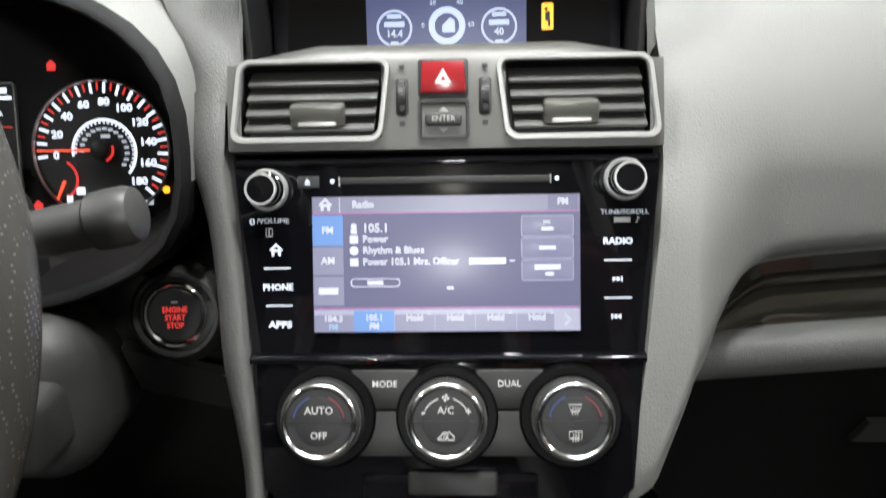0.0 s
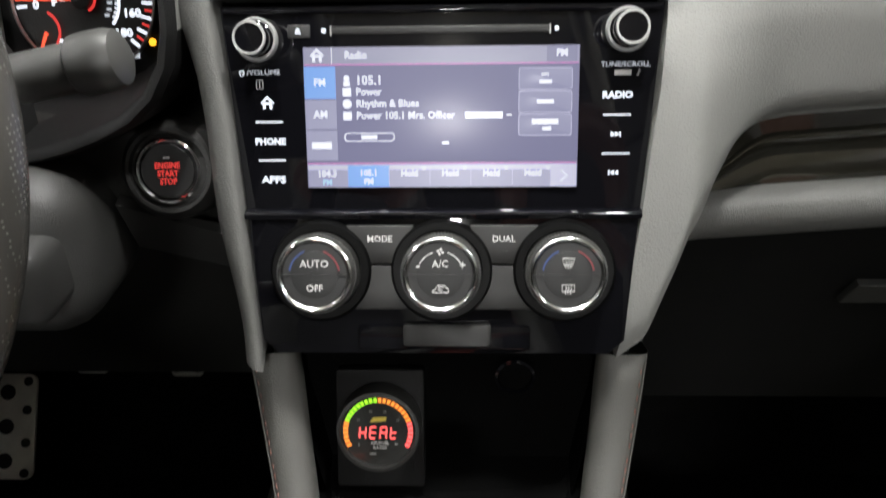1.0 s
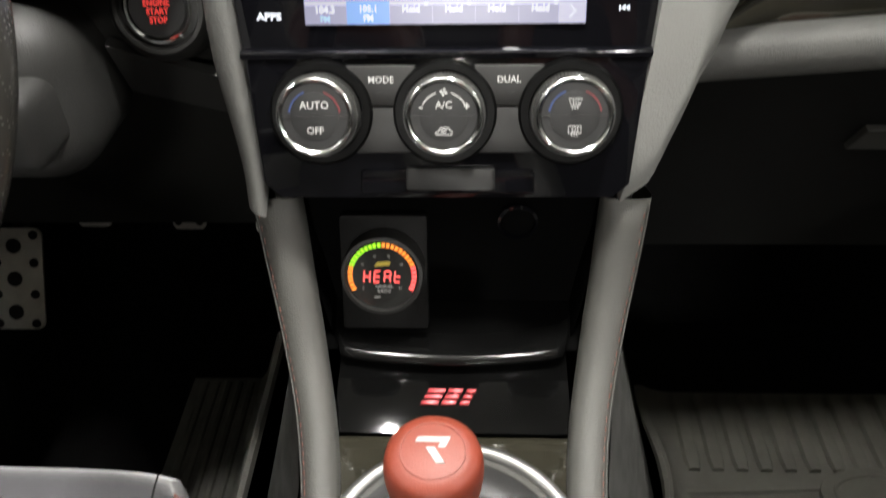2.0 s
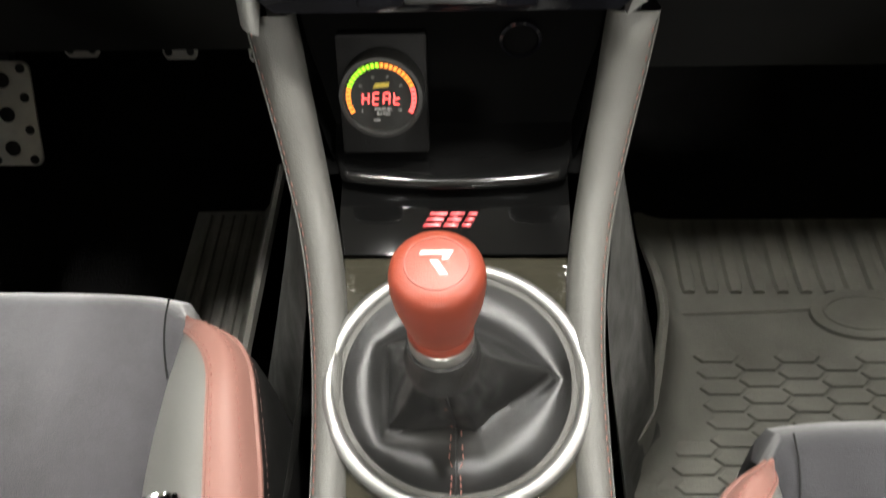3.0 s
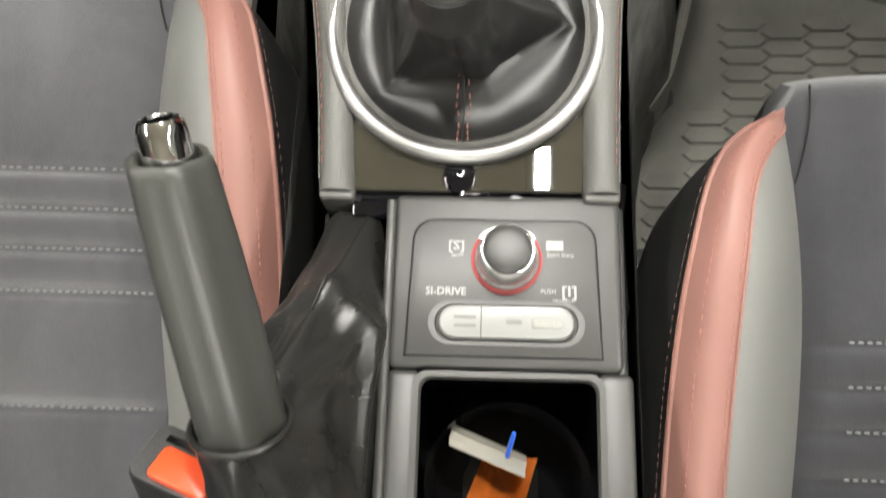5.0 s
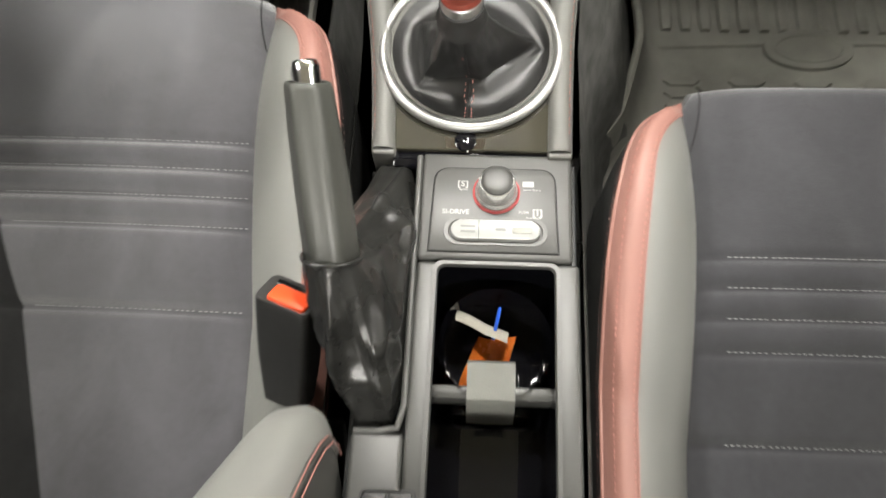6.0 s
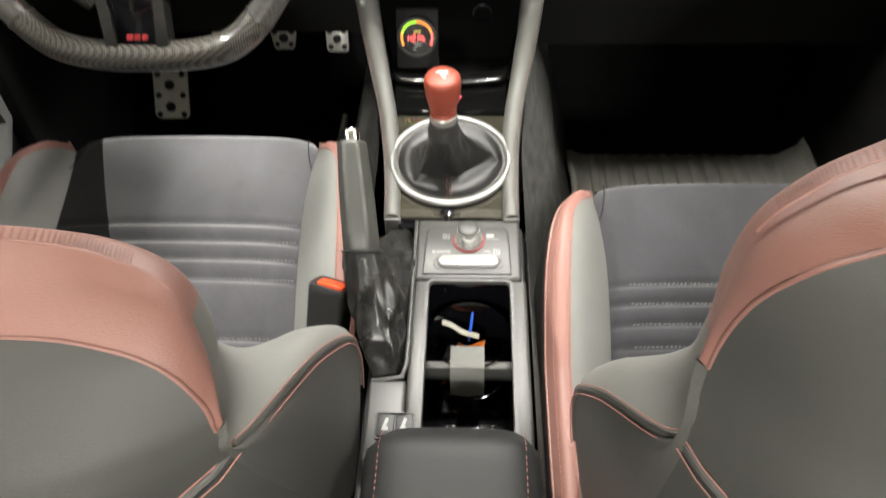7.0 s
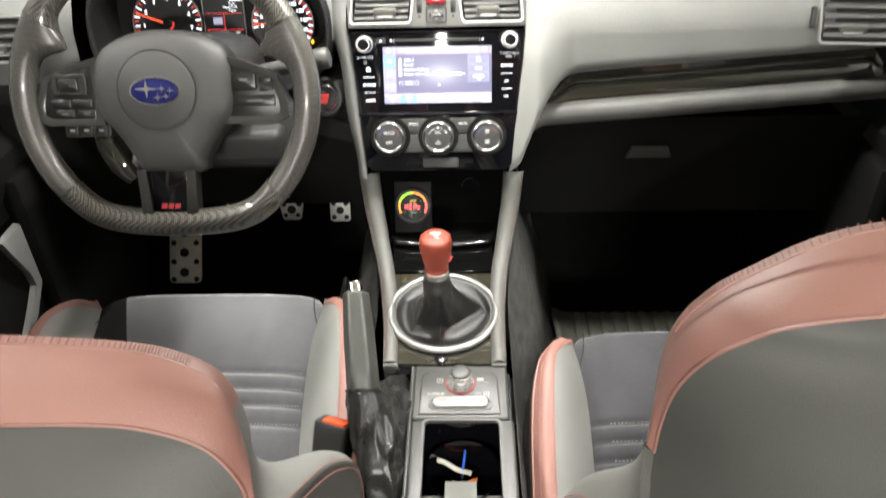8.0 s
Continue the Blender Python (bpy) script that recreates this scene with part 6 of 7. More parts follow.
    # gloss panel from the lip down to the lever plate
    rows = []
    for x in np.linspace(-0.074, 0.080, 16):
        rows.append([(x, 0.145, 0.4335), (x, 0.120, 0.4272), (x, 0.106, 0.4237), (x, 0.094, 0.4205), (x, 0.084, 0.4178)])
    front = part("front_panel", sheet(rows), FRONT, ob, "gloss black panel with slots")
    # slanted badge bars on the panel
    b = basis((0.003, 0.108, 0.4243), (1, 0, 0), (0, 0.970, 0.2425))
    for x, w in ((-0.0125, 0.0115), (0.0, 0.0095), (0.0105, 0.0060)):
        for y in (-0.0042, 0.0, 0.0042):
            lean = y * 0.5
            part("badge_bar", slab([(x + lean - w / 2 - 0.0008, y - 0.0013), (x + lean + w / 2 - 0.0008, y - 0.0013), (x + lean + w / 2 + 0.0004, y + 0.0013), (x + lean - w / 2 + 0.0004, y + 0.0013)], 0, 0.0018, 0.0004), BADGE_RED, front, "pink-red slanted badge bar", b)
    # plate round the lever
    m = basis((0.004, -0.008, 0.4085), (1, 0, 0), (0, 0.996, 0.085))
    pts = [(-0.058, -0.091), (0.068, -0.091), (0.074, 0.091), (-0.076, 0.091)]
    plate = part("lever_plate", slab(pts, -0.012, 0.0, 0.0015), PLATE, ob, "smoked gloss plate", m, 8)
    part("plate_step", box(-0.060, 0.074, -0.105, -0.090, -0.03, -0.004, 0.003), GLOSS, ob, "", m)
    part("lock_button", lathe([(0.009, -0.001), (0.009, 0.0015), (0.007, 0.0026), (0, 0.003)], 20), GLOSS, plate, "", at(m, 0.0, -0.083))
    part("seam_bead", box(-0.0005, 0.0005, -0.091, -0.086, 0, 0.0008), BRUSHED, plate, "", at(m, 0.002, -0.002))
    # rear body: decks round the bin
    part("front_deck", box(-0.031, 0.0915, -0.1955, -0.100, 0.30, 0.3985, 0.004, 3), CONSOLE, ob)
    part("bin_rail", box(0.0775, 0.0965, -0.42, -0.1960, 0.28, 0.3975, 0.004, 3), CONSOLE, ob)
    part("bin_rail", box(-0.0310, -0.0135, -0.42, -0.1960, 0.28, 0.3975, 0.004, 3), CONSOLE, ob)
    part("rear_deck", box(-0.0700, -0.0315, -0.42, -0.330, 0.28, 0.3960, 0.004, 3), CONSOLE, ob)
    part("boot_well", box(-0.0720, -0.0315, -0.330, -0.108, 0.25, 0.372, 0.004), DARK, ob)
    part("boot_frame", tube([Vector(p) for p in ((-0.0325, -0.104, 0.398), (-0.0325, -0.20, 0.398), (-0.0325, -0.31, 0.397), (-0.0365, -0.3265, 0.396), (-0.05, -0.329, 0.395), (-0.068, -0.329, 0.392))], 0.0028, 10), CONSOLE, ob)
    part("side_skirt", box(0.0900, 0.0960, -0.70, -0.102, 0.06, 0.385, 0.002), DARK, ob)
    part("side_skirt", box(-0.0760, -0.0700, -0.70, -0.102, 0.06, 0.370, 0.002), DARK, ob)
    return ob


RAIL = material("grey_leatherette_rail", (0.082, 0.081, 0.074), 0.48, 0, 0.4, 1300, 0.08, 12)
DARK_THREAD = material("dark_red_thread", (0.085, 0.042, 0.036), 0.8)
RAIL_THREAD = material("dull_red_thread", (0.22, 0.10, 0.08), 0.7)
# darkness of the unlit recess, put into the base colour
VOID = material("shade_black_lining", (0.002, 0.002, 0.002), 0.8, 0, 0.3, 900, 0.2, 20, spec=0.04)
FRONT = material("satin_black_panel", (0.003, 0.003, 0.003), 0.05, 0, spec=0.2)
LIP = material("gloss_black_lip", (0.005, 0.005, 0.005), 0.14, 0, spec=0.4)
console()


def air_fuel_gauge():
    ob = thing("gauge_pod", (-0.042, 0.165, 0.46), "round digital gauge lit red and green in black pod", "gauge")
    m = basis((-0.0425, 0.1640, 0.4920), (1, 0, 0), (0, 0.40, 0.916))
    part("pod_plate", slab(outline(0.0575, 0.079, 0.002, 3, 0, -0.006), -0.012, 0.0, 0.001), POD, ob, "matt black square plate", m)
    g = at(m, 0.0005, -0.001, 0.0) @ Matrix.Rotation(radians(3), 4, "X")
    part("can", lathe([(0.0268, 0.0), (0.0268, 0.0165), (0.0262, 0.0190), (0.0240, 0.0195), (0.0236, 0.0165), (0, 0.0165)], 56), PLASTIC, ob, "gloss black gauge can", g)
    face = part("dial", lathe([(0.0236, 0.0163), (0.0236, 0.0168), (0.0, 0.0168)], 48), DARK_DIAL, ob, "smoked dial", g)
    f = at(g, 0, 0, 0.0170)
    n = 30
    for i in range(n):
        a = 206 - i * (232 / (n - 1))
        mat = LIT_ORANGE if i < 6 else LIT_GREEN if i < 15 else LIT_ORANGE if i < 24 else LIT_HOT
        part("led_segment", arc_band(0.0192, 0.0222, a - 2.9, a + 2.9, 0, 0.0003, 2), mat, face, "", f)
    # seven-segment figures that spell the reading
    on = {"H": "bcefg", "E": "adefg", "A": "abcefg", "t": "defg"}
    for k, ch in enumerate("HEAt"):
        cx = -0.0098 + k * 0.0066
        w, h = 0.0038, 0.0074
        seg = {"a": (0, h / 2, w, 0), "d": (0, -h / 2, w, 0), "g": (0, 0, w, 0), "b": (w / 2, h / 4, 0, h / 2), "c": (w / 2, -h / 4, 0, h / 2), "e": (-w / 2, -h / 4, 0, h / 2), "f": (-w / 2, h / 4, 0, h / 2)}
        bm = bmesh.new()
        for s in on[ch]:
            x, y, sw, sh = seg[s]
            shear = 0.12 * y
            box(cx + x + shear - max(sw * 0.42, 0.00048), cx + x + shear + max(sw * 0.42, 0.00048), y - max(sh * 0.42, 0.00048), y + max(sh * 0.42, 0.00048), 0, 0.0003, bm=bm)
        part("digit", bm, LIT_HOT, face, "lit red digit", at(f, 0, -0.0008))
    part("logo_bar", slab([(-0.0050, 0.0062), (0.0050, 0.0070), (0.0058, 0.0096), (-0.0030, 0.0092)], 0, 0.0003), LIT_LOGO, face, "yellow logo bar", f)
    lettering("AIR/FUEL", 0.0030, face, GREY_MARK, at(f, 0.001, -0.0078), bold=0.00005)
    lettering("RATIO", 0.0030, face, GREY_MARK, at(f, 0.001, -0.0110), bold=0.00005)
    for words, x, y in (("8", -0.0125, -0.0090), ("11", -0.0125, 0.0075), ("13", -0.0045, 0.0130), ("15", 0.0045, 0.0130), ("18", 0.0125, 0.0075), ("20", 0.0115, -0.0085)):
        lettering(words, 0.0022, face, GREY_MARK, at(f, x, y))
    bars([(-0.0035, -0.0150, 0.0042, 0.0008)], face, GREY_MARK, f)
    # power socket on the back wall
    s = thing("power_socket", (0.046, 0.186, 0.51), "black round power socket with a thin bright rim", "socket")
    k = basis((0.046, 0.1865, 0.512), (1, 0, 0), (0, 0.05, 1))
    part("rim", lathe([(0.0135, -0.001), (0.0135, 0.003), (0.0115, 0.0038), (0.0108, 0.0)], 32, cap=False), GLOSS, s, "gloss black rim", k)
    part("cap", lathe([(0.0108, 0.0), (0.0108, 0.002), (0.009, 0.003), (0, 0.003)], 28), VOID, s, "", k)


POD = material("matt_black_pod", (0.0045, 0.0045, 0.0045), 0.6, 0, 0.3, 900, 0.15, 30, spec=0.2)
DARK_DIAL = material("smoked_dial", (0.02, 0.02, 0.019), 0.12, 0, coat=0.5)
air_fuel_gauge()


# ---- gear lever ----
def gear_lever():
    ob = thing("gear_lever", (0.0055, -0.005, 0.40), "gear lever with red knob and black boot in silver ring", "gear lever")
    m = basis((0.0055, -0.0055, 0.4105), (1, 0, 0), (0, 0.996, 0.085))
    ring = [Vector((0.0755 * math.cos(t), 0.0755 * math.sin(t), 0.004)) for t in np.linspace(0, 2 * math.pi, 97)[:-1]]
    part("trim_ring", tube(ring, 0.0046, 14, True), RING, ob, "satin silver trim ring", m)
    part("ring_skirt", lathe([(0.0785, -0.004), (0.0785, 0.002), (0.076, 0.004)], 72, cap=False), GLOSS, ob, "", m)
    part("inner_ring", lathe([(0.0715, 0.0045), (0.0700, 0.0052), (0.0672, 0.0044), (0.0655, 0.001)], 72, cap=False), DARK_LEATHER, ob, "black leather boot edge", m)
    # boot: dish, then a four-cornered tent drawn up to the collar
    top = Vector((-0.006, -0.017, 0.077))
    corners = [(-70, 0.034), (-48, 0.0300), (2, 0.0570), (34, 0.0360), (90, 0.0330), (122, 0.0340), (154, 0.0470), (186, 0.0400), (220, 0.0500), (262, 0.0290), (290, 0.034), (312, 0.0300), (362, 0.0570)]

    def facet(deg):
        """Reach of the tent's foot at an angle: straight edges between its corners."""
        deg = (deg + 70) % 360 - 70
        for (a0, r0), (a1, r1) in zip(corners, corners[1:]):
            if a0 <= deg <= a1:
                p0 = Vector((r0 * math.cos(radians(a0)), r0 * math.sin(radians(a0))))
                p1 = Vector((r1 * math.cos(radians(a1)), r1 * math.sin(radians(a1))))
                u = Vector((math.cos(radians(deg)), math.sin(radians(deg))))
                e = p1 - p0
                return (p0.x * e.y - p0.y * e.x) / (u.x * e.y - u.y * e.x)
        return 0.034
    rows = []
    for i in range(38):
        row = []
        for j in range(144):
            a = 2 * math.pi * j / 144
            foot = facet(math.degrees(a))
            if i < 10:
                f = i / 9
                r = 0.0668 + (foot - 0.0668) * f
                h = 0.0045 - 0.0065 * math.sin(math.pi * min(1, f * 1.15) * 0.9) + 0.002 * f
                k = 0.0
                wr = 0.0
            else:
                f = (i - 9) / 28
                r = 0.0185 + (foot - 0.0185) * (1 - f) ** 1.55
                h = 0.006 + (top.z - 0.006) * (0.82 * f + 0.18 * f * f)
                k = f
                wr = noise.noise(Vector((math.cos(a) * 3.2, math.sin(a) * 3.2, f * 3.0))) * 0.0026 * math.sin(math.pi * f)
                h += 0.006 * (1 - f) * ease(0.036, 0.055, foot)
            x, y = (r + wr) * math.cos(a), (r + wr) * math.sin(a)
            row.append((x + top.x * k, y + top.y * k, max(-0.002, h + wr)))
        rows.append(row)
    boot = part("boot", sheet(rows, close_u=True), BLACK_LEATHER, ob, "creased black leather boot", m, 80)
    # centre seam with red thread, on the rear side of the boot
    for dx in (-0.0035, 0.0035):
        path = []
        for i in range(34):
            j = round(144 * 0.75 + dx / 0.0665 / (2 * math.pi) * 144 * (1 + i * 0.05)) % 144
            p = Vector(rows[i][j])
            path.append(m @ (p + Vector((0, -0.0008, 0.0012))))
        part("stitching", stitches(path, 0.003, 0.002, 0.00035), RED_THREAD, boot, "dull red stitching")
    path = [m @ (Vector(rows[i][108]) + Vector((0, -0.0006, 0.0008))) for i in range(34)]
    part("seam", tube(path, 0.0007, 6), DARK, boot)
    # neck, collar and knob lean back a little
    lean = basis(m @ top, (1, 0, 0), (0, 1, 0.02))
    part("neck", lathe([(0.0195, -0.012), (0.0195, -0.002), (0.0172, 0.001), (0.0172, 0.010), (0.0150, 0.012), (0.0150, 0.020)], 36), PLASTIC, ob, "black plastic neck", lean)
    part("collar", lathe([(0.0155, 0.010), (0.0160, 0.0115), (0.0160, 0.0195), (0.0152, 0.0205), (0.0140, 0.0205)], 40), BRUSHED, ob, "bright metal collar", lean)
    z0 = 0.0205
    knob = part("knob", lathe([(0.0148, z0), (0.0160, z0 + 0.001), (0.0160, z0 + 0.0045), (0.0150, z0 + 0.0060), (0.0152, z0 + 0.0075), (0.0175, z0 + 0.016), (0.0203, z0 + 0.030), (0.0213, z0 + 0.040),
                               (0.0212, z0 + 0.046), (0.0203, z0 + 0.0505), (0.0182, z0 + 0.0532), (0.0135, z0 + 0.0545), (0.0, z0 + 0.0550)], 48), RED_PAINT, ob, "matt red weighted knob", lean)
    f = at(lean, 0, 0, z0 + 0.0546)
    part("knob_seam", lathe([(0.0140, -0.0004), (0.0138, 0.0003), (0.0133, 0.0003), (0.0131, -0.0004)], 40, cap=False), RED_PAINT, knob, "", f)
    mark = slab([(-0.0065, 0.0062), (0.0072, 0.0062), (0.0050, 0.0012), (0.0022, 0.0012), (0.0034, 0.0040), (-0.0075, 0.0040)], 0, 0.0007, 0.0002)
    part("white_bar", mark, WHITE_MARK, knob, "white slanted bar", f)
    part("white_bar", slab([(-0.0030, 0.0012), (0.0006, 0.0012), (0.0050, -0.0062), (0.0014, -0.0062)][::-1], 0, 0.0007, 0.0002), WHITE_MARK, knob, "white slanted bar", f)


RING = material("satin_silver_ring", (0.30, 0.30, 0.29), 0.42, 0.85, 0.1, 2000, 0.05, 30)
gear_lever()


# ---- parking brake ----
def parking_brake():
    ob = thing("parking_brake", (-0.055, -0.24, 0.38), "raised parking brake lever with grey leather grip and creased black boot", "parking brake")
    a, b = Vector((-0.0795, -0.2300, 0.480)), Vector((-0.0915, -0.143, 0.556))
    d = (b - a)
    steps = (-0.04, -0.01, 0.0, 0.2, 0.45, 0.7, 0.9, 0.965, 0.99, 1.0, 0.997, 0.975, 0.93)
    path = [a + d * t for t in steps]
    n = 36
    rows = []
    up = Vector((1, 0, 0))
    out = up.cross(d.normalized())
    for i, p in enumerate(path):
        t = steps[i]
        r = 0.0182 - 0.0034 * t + 0.0010 * math.sin(math.pi * max(0, t))
        r *= (0.90, 0.97, 1, 1, 1, 1, 1, 1, 0.97, 0.88, 0.78, 0.72, 0.70)[i]
        rows.append([p + (up * math.cos(2 * math.pi * j / n) + out * (1.08 * math.sin(2 * math.pi * j / n))) * (r * (1 + 0.055 * math.cos(12 * math.pi * j / n))) for j in range(n)])
    grip = part("grip", capped(rows), GRIP, ob, "grey leather grip", None, 60)
    for s in (-0.35, 0.55):
        ridge = [a + d * t + up * (0.0172 - 0.0036 * t) * math.sin(s) * 1.02 - out * (0.0184 - 0.0036 * t) * math.cos(s) * -1.03 for t in np.linspace(0.0, 0.95, 14)]
        part("grip_seam", tube(ridge, 0.0009, 6), GRIP, grip)
    e = Matrix.Translation(b) @ d.to_track_quat("Z", "Y").to_matrix().to_4x4()
    part("button_well", lathe([(0.0108, -0.0085), (0.0104, -0.0082), (0.0, -0.0080)], 32), DARK, ob, "", e)
    part("button", lathe([(0.0090, -0.0082), (0.0090, 0.0080), (0.0084, 0.0112), (0.0072, 0.0130), (0.0055, 0.0134), (0.0048, 0.0126), (0.0, 0.0122)], 36), CHROME, ob, "polished chrome release button", e)
    # collar of folded leather at the foot of the grip, then the tent down to the slot
    slot = [(-0.0545 + 0.0200 * math.copysign(abs(math.cos(t)) ** 0.36, math.cos(t)), -0.216 + 0.109 * math.copysign(abs(math.sin(t)) ** 0.6, math.sin(t)), 0.388) for t in np.linspace(0, 2 * math.pi, 193)[:-1]]
    start = [a + up * (0.0200 * math.cos(t)) + out * (-0.0215 * math.sin(t)) * -1 for t in np.linspace(0, 2 * math.pi, 193)[:-1]]
    if (start[48] - start[144]).y < 0:
        start = [a + up * (0.0200 * math.cos(t)) - out * (0.0215 * math.sin(t)) for t in np.linspace(0, 2 * math.pi, 193)[:-1]]
    rows = []
    for i in range(44):
        t = i / 43
        row = []
        for j in range(192):
            ang = 2 * math.pi * j / 192
            p = start[j].lerp(Vector(slot[j]), t)
            p = p - d.normalized() * 0.016 * math.sin(math.pi * t) * 0.6
            belly = 0.010 * math.sin(math.pi * t) * (0.4 + 0.6 * abs(math.cos(ang)))
            twist = ang + 0.9 * t
            crease = abs(math.sin(2.5 * twist + 0.7)) * 0.6 + abs(math.sin(4.0 * twist - 1.5 * t)) * 0.4
            tuck = math.exp(-((t - 0.42 - 0.10 * math.cos(ang)) / 0.055) ** 2) * max(0.0, math.cos(ang - 0.9))
            fine = noise.noise(Vector((math.cos(ang) * 3, math.sin(ang) * 5, t * 5 + 2)))
            crumple = noise.noise(Vector((math.cos(ang) * 1.6 + 4, math.sin(ang) * 1.6, t * 6))) - abs(noise.noise(Vector((math.cos(ang) * 1.5, math.sin(ang) * 2.0 + 7, t * 4.5))))
            calm = 1 - 0.8 * max(0.0, math.sin(ang)) ** 2
            fold = ((0.62 - crease) * 0.010 * calm + tuck * 0.006 + fine * 0.0012 + crumple * 0.0042 * calm) * math.sin(math.pi * t) ** 0.8
            ridge = 0.010 * math.exp(-((((math.degrees(ang) - 82 + 180) % 360) - 180) / 15) ** 2) * math.sin(math.pi * min(1.0, t * 1.02)) ** 0.6
            dirv = Vector((math.cos(ang), math.sin(ang), 0.35))
            row.append(p + dirv * (belly + fold + ridge))
        rows.append(row)
    boot = part("boot", sheet(rows, close_u=True), BOOT, ob, "creased black leather boot", None, 80)
    part("boot_band", tube([p + d.normalized() * 0.001 for p in start], 0.0016, 8, True), BOOT, boot)
    part("seam", tube([r[44] + Vector((0, 0.0003, 0.0006)) for r in rows[14:-1]], 0.0006, 6), DARK, boot)
    path = [r[156] + Vector((0, -0.001, 0.0015)) for r in rows]
    part("stitching", stitches(path, 0.003, 0.002, 0.0004), BLACK_LEATHER, boot)


GRIP = material("grey_leather_grip", (0.038, 0.039, 0.034), 0.40, 0, 0.15, 2000, 0.08, 20)
BOOT = material("soft_black_leather", (0.015, 0.015, 0.0138), 0.28, 0, 0.15, 1500, 0.12, 24)
parking_brake()


# ---- drive mode panel ----
def drive_panel():
    ob = thing("drive_mode_panel", (0.03, -0.15, 0.398), "charcoal switch panel with a chrome dial ringed in red", "switch panel")
    m = basis((0.029, -0.150, 0.3985), (1, 0, 0), (0, 1, 0))
    pts = [(p[0] * (1.03 if p[1] < 0 else 0.985), p[1]) for p in outline(0.0985, 0.0800, 0.012, 6, 0, -0.005)]
    pts = [(x, y if y > -0.03 else -0.0385) for x, y in pts]
    part("panel_groove", slab([(x * 1.020, y * 1.022) for x, y in pts], 0.0, 0.0008), NIGHT, ob, "", m)
    part("panel", slab(pts, 0.0002, 0.0016, 0.0008), CONSOLE, ob, "", m)
    d = at(m, 0.0015, 0.0130, 0.0014)
    dial = part("dial", lathe([(0.0172, 0.0), (0.0172, 0.0035), (0.0166, 0.0050), (0.0158, 0.0058), (0.0155, 0.0080), (0.0151, 0.0150), (0.0144, 0.0190), (0.0138, 0.0208), (0.0133, 0.0210), (0.0130, 0.0204), (0, 0.0204)], 56), DIAL_METAL, ob, "chrome drive dial", d)
    part("dial_cap", lathe([(0.0128, 0.0202), (0.0128, 0.0212), (0.0119, 0.0224), (0.0090, 0.0234), (0.0045, 0.0239), (0, 0.0240)], 40), CONSOLE, dial, "charcoal cap", d)
    part("red_ring", lathe([(0.0190, 0.0), (0.0190, 0.0012), (0.0180, 0.0016), (0.0171, 0.0010)], 48, cap=False), RING_RED, dial, "red ring", d)
    part("upper_rim", arc_band(0.0173, 0.0191, 38, 142, 0.0008, 0.0022, 20), KNOB_RING, dial, "satin rim segment", d)
    p = at(m, 0, 0, 0.0017)
    lettering("SI-DRIVE", 0.0058, ob, PANEL_PRINT, at(p, -0.0305, -0.0048), bold=0.00012)
    lettering("[S]", 0.0070, ob, PANEL_PRINT, at(p, -0.0255, 0.0205), bold=0.0001, width=1.2)
    lettering("Sport", 0.0030, ob, PANEL_PRINT, at(p, -0.0250, 0.0155))
    bars([(0.0270, 0.0212, 0.0090, 0.0050)], ob, PANEL_PRINT, p)
    lettering("Sport Sharp", 0.0030, ob, PANEL_PRINT, at(p, 0.0300, 0.0160))
    lettering("PUSH", 0.0034, ob, PANEL_PRINT, at(p, 0.0235, -0.0040))
    lettering("[I]", 0.0080, ob, PANEL_PRINT, at(p, 0.0345, -0.0040), bold=0.0001, width=1.2)
    lettering("Intelligent", 0.0030, ob, PANEL_PRINT, at(p, 0.0315, -0.0088))
    # long ivory switch in its dish
    s = at(m, 0.0015, -0.0215, 0.0014)
    part("switch_dish", bezel(outline(0.0820, 0.0240, 0.0118, 8), outline(0.0725, 0.0180, 0.0088, 8), 0, 0.0010), CONSOLE, ob, "", s)
    pill = outline(0.0700, 0.0170, 0.0082, 8)
    bar = part("pill_switch", slab(pill, 0.0, 0.0050, 0.0022), IVORY, ob, "ivory split rocker switch", s)
    part("switch_split", box(-0.0133, -0.0128, -0.0083, 0.0083, 0.001, 0.0052), DARK, bar, "", s)
    bars([(-0.0215, 0.0022, 0.0115, 0.0016), (-0.0215, -0.0022, 0.0115, 0.0016), (0.0040, 0.0, 0.0080, 0.0022)], bar, SWITCH_MARK, at(s, 0, 0, 0.0050))
    part("switch_dot", slab(outline(0.0160, 0.0052, 0.0018, 4, 0.0210, -0.0005), 0.0040, 0.0056, 0.0004), GREY_RUBBER, bar, "grey indicator window", s)


drive_panel()


# ---- cup holder bin and what lies in it ----
def bin_things():
    ob = thing("cup_holder", (0.032, -0.30, 0.30), "deep black cup holder bin with a grey divider", "cup holder")
    x0, x1, y0, y1, zb = -0.0145, 0.0785, -0.42, -0.1965, 0.305
    part("bin_floor", box(x0, x1, y0, y1, zb - 0.004, zb, 0.001), GLOSS, ob)
    part("bin_wall", box(x0 - 0.001, x0 + 0.0015, y0, y1, zb, 0.396), GLOSS, ob)
    part("bin_wall", box(x1 - 0.0015, x1 + 0.001, y0, y1, zb, 0.396), GLOSS, ob)
    part("bin_wall", box(x0, x1, y1 - 0.002, y1 + 0.001, zb, 0.396), GLOSS, ob)
    rim = [(x, y) for x, y in outline(x1 - x0 + 0.006, y1 - y0, 0.008, 5, (x0 + x1) / 2, (y0 + y1) / 2)]
    inn = [(x, y) for x, y in outline(x1 - x0 - 0.003, y1 - y0 - 0.008, 0.006, 5, (x0 + x1) / 2, (y0 + y1) / 2)]
    part("bin_rim", bezel(rim, inn, 0.3955, 0.3998), CONSOLE, ob)
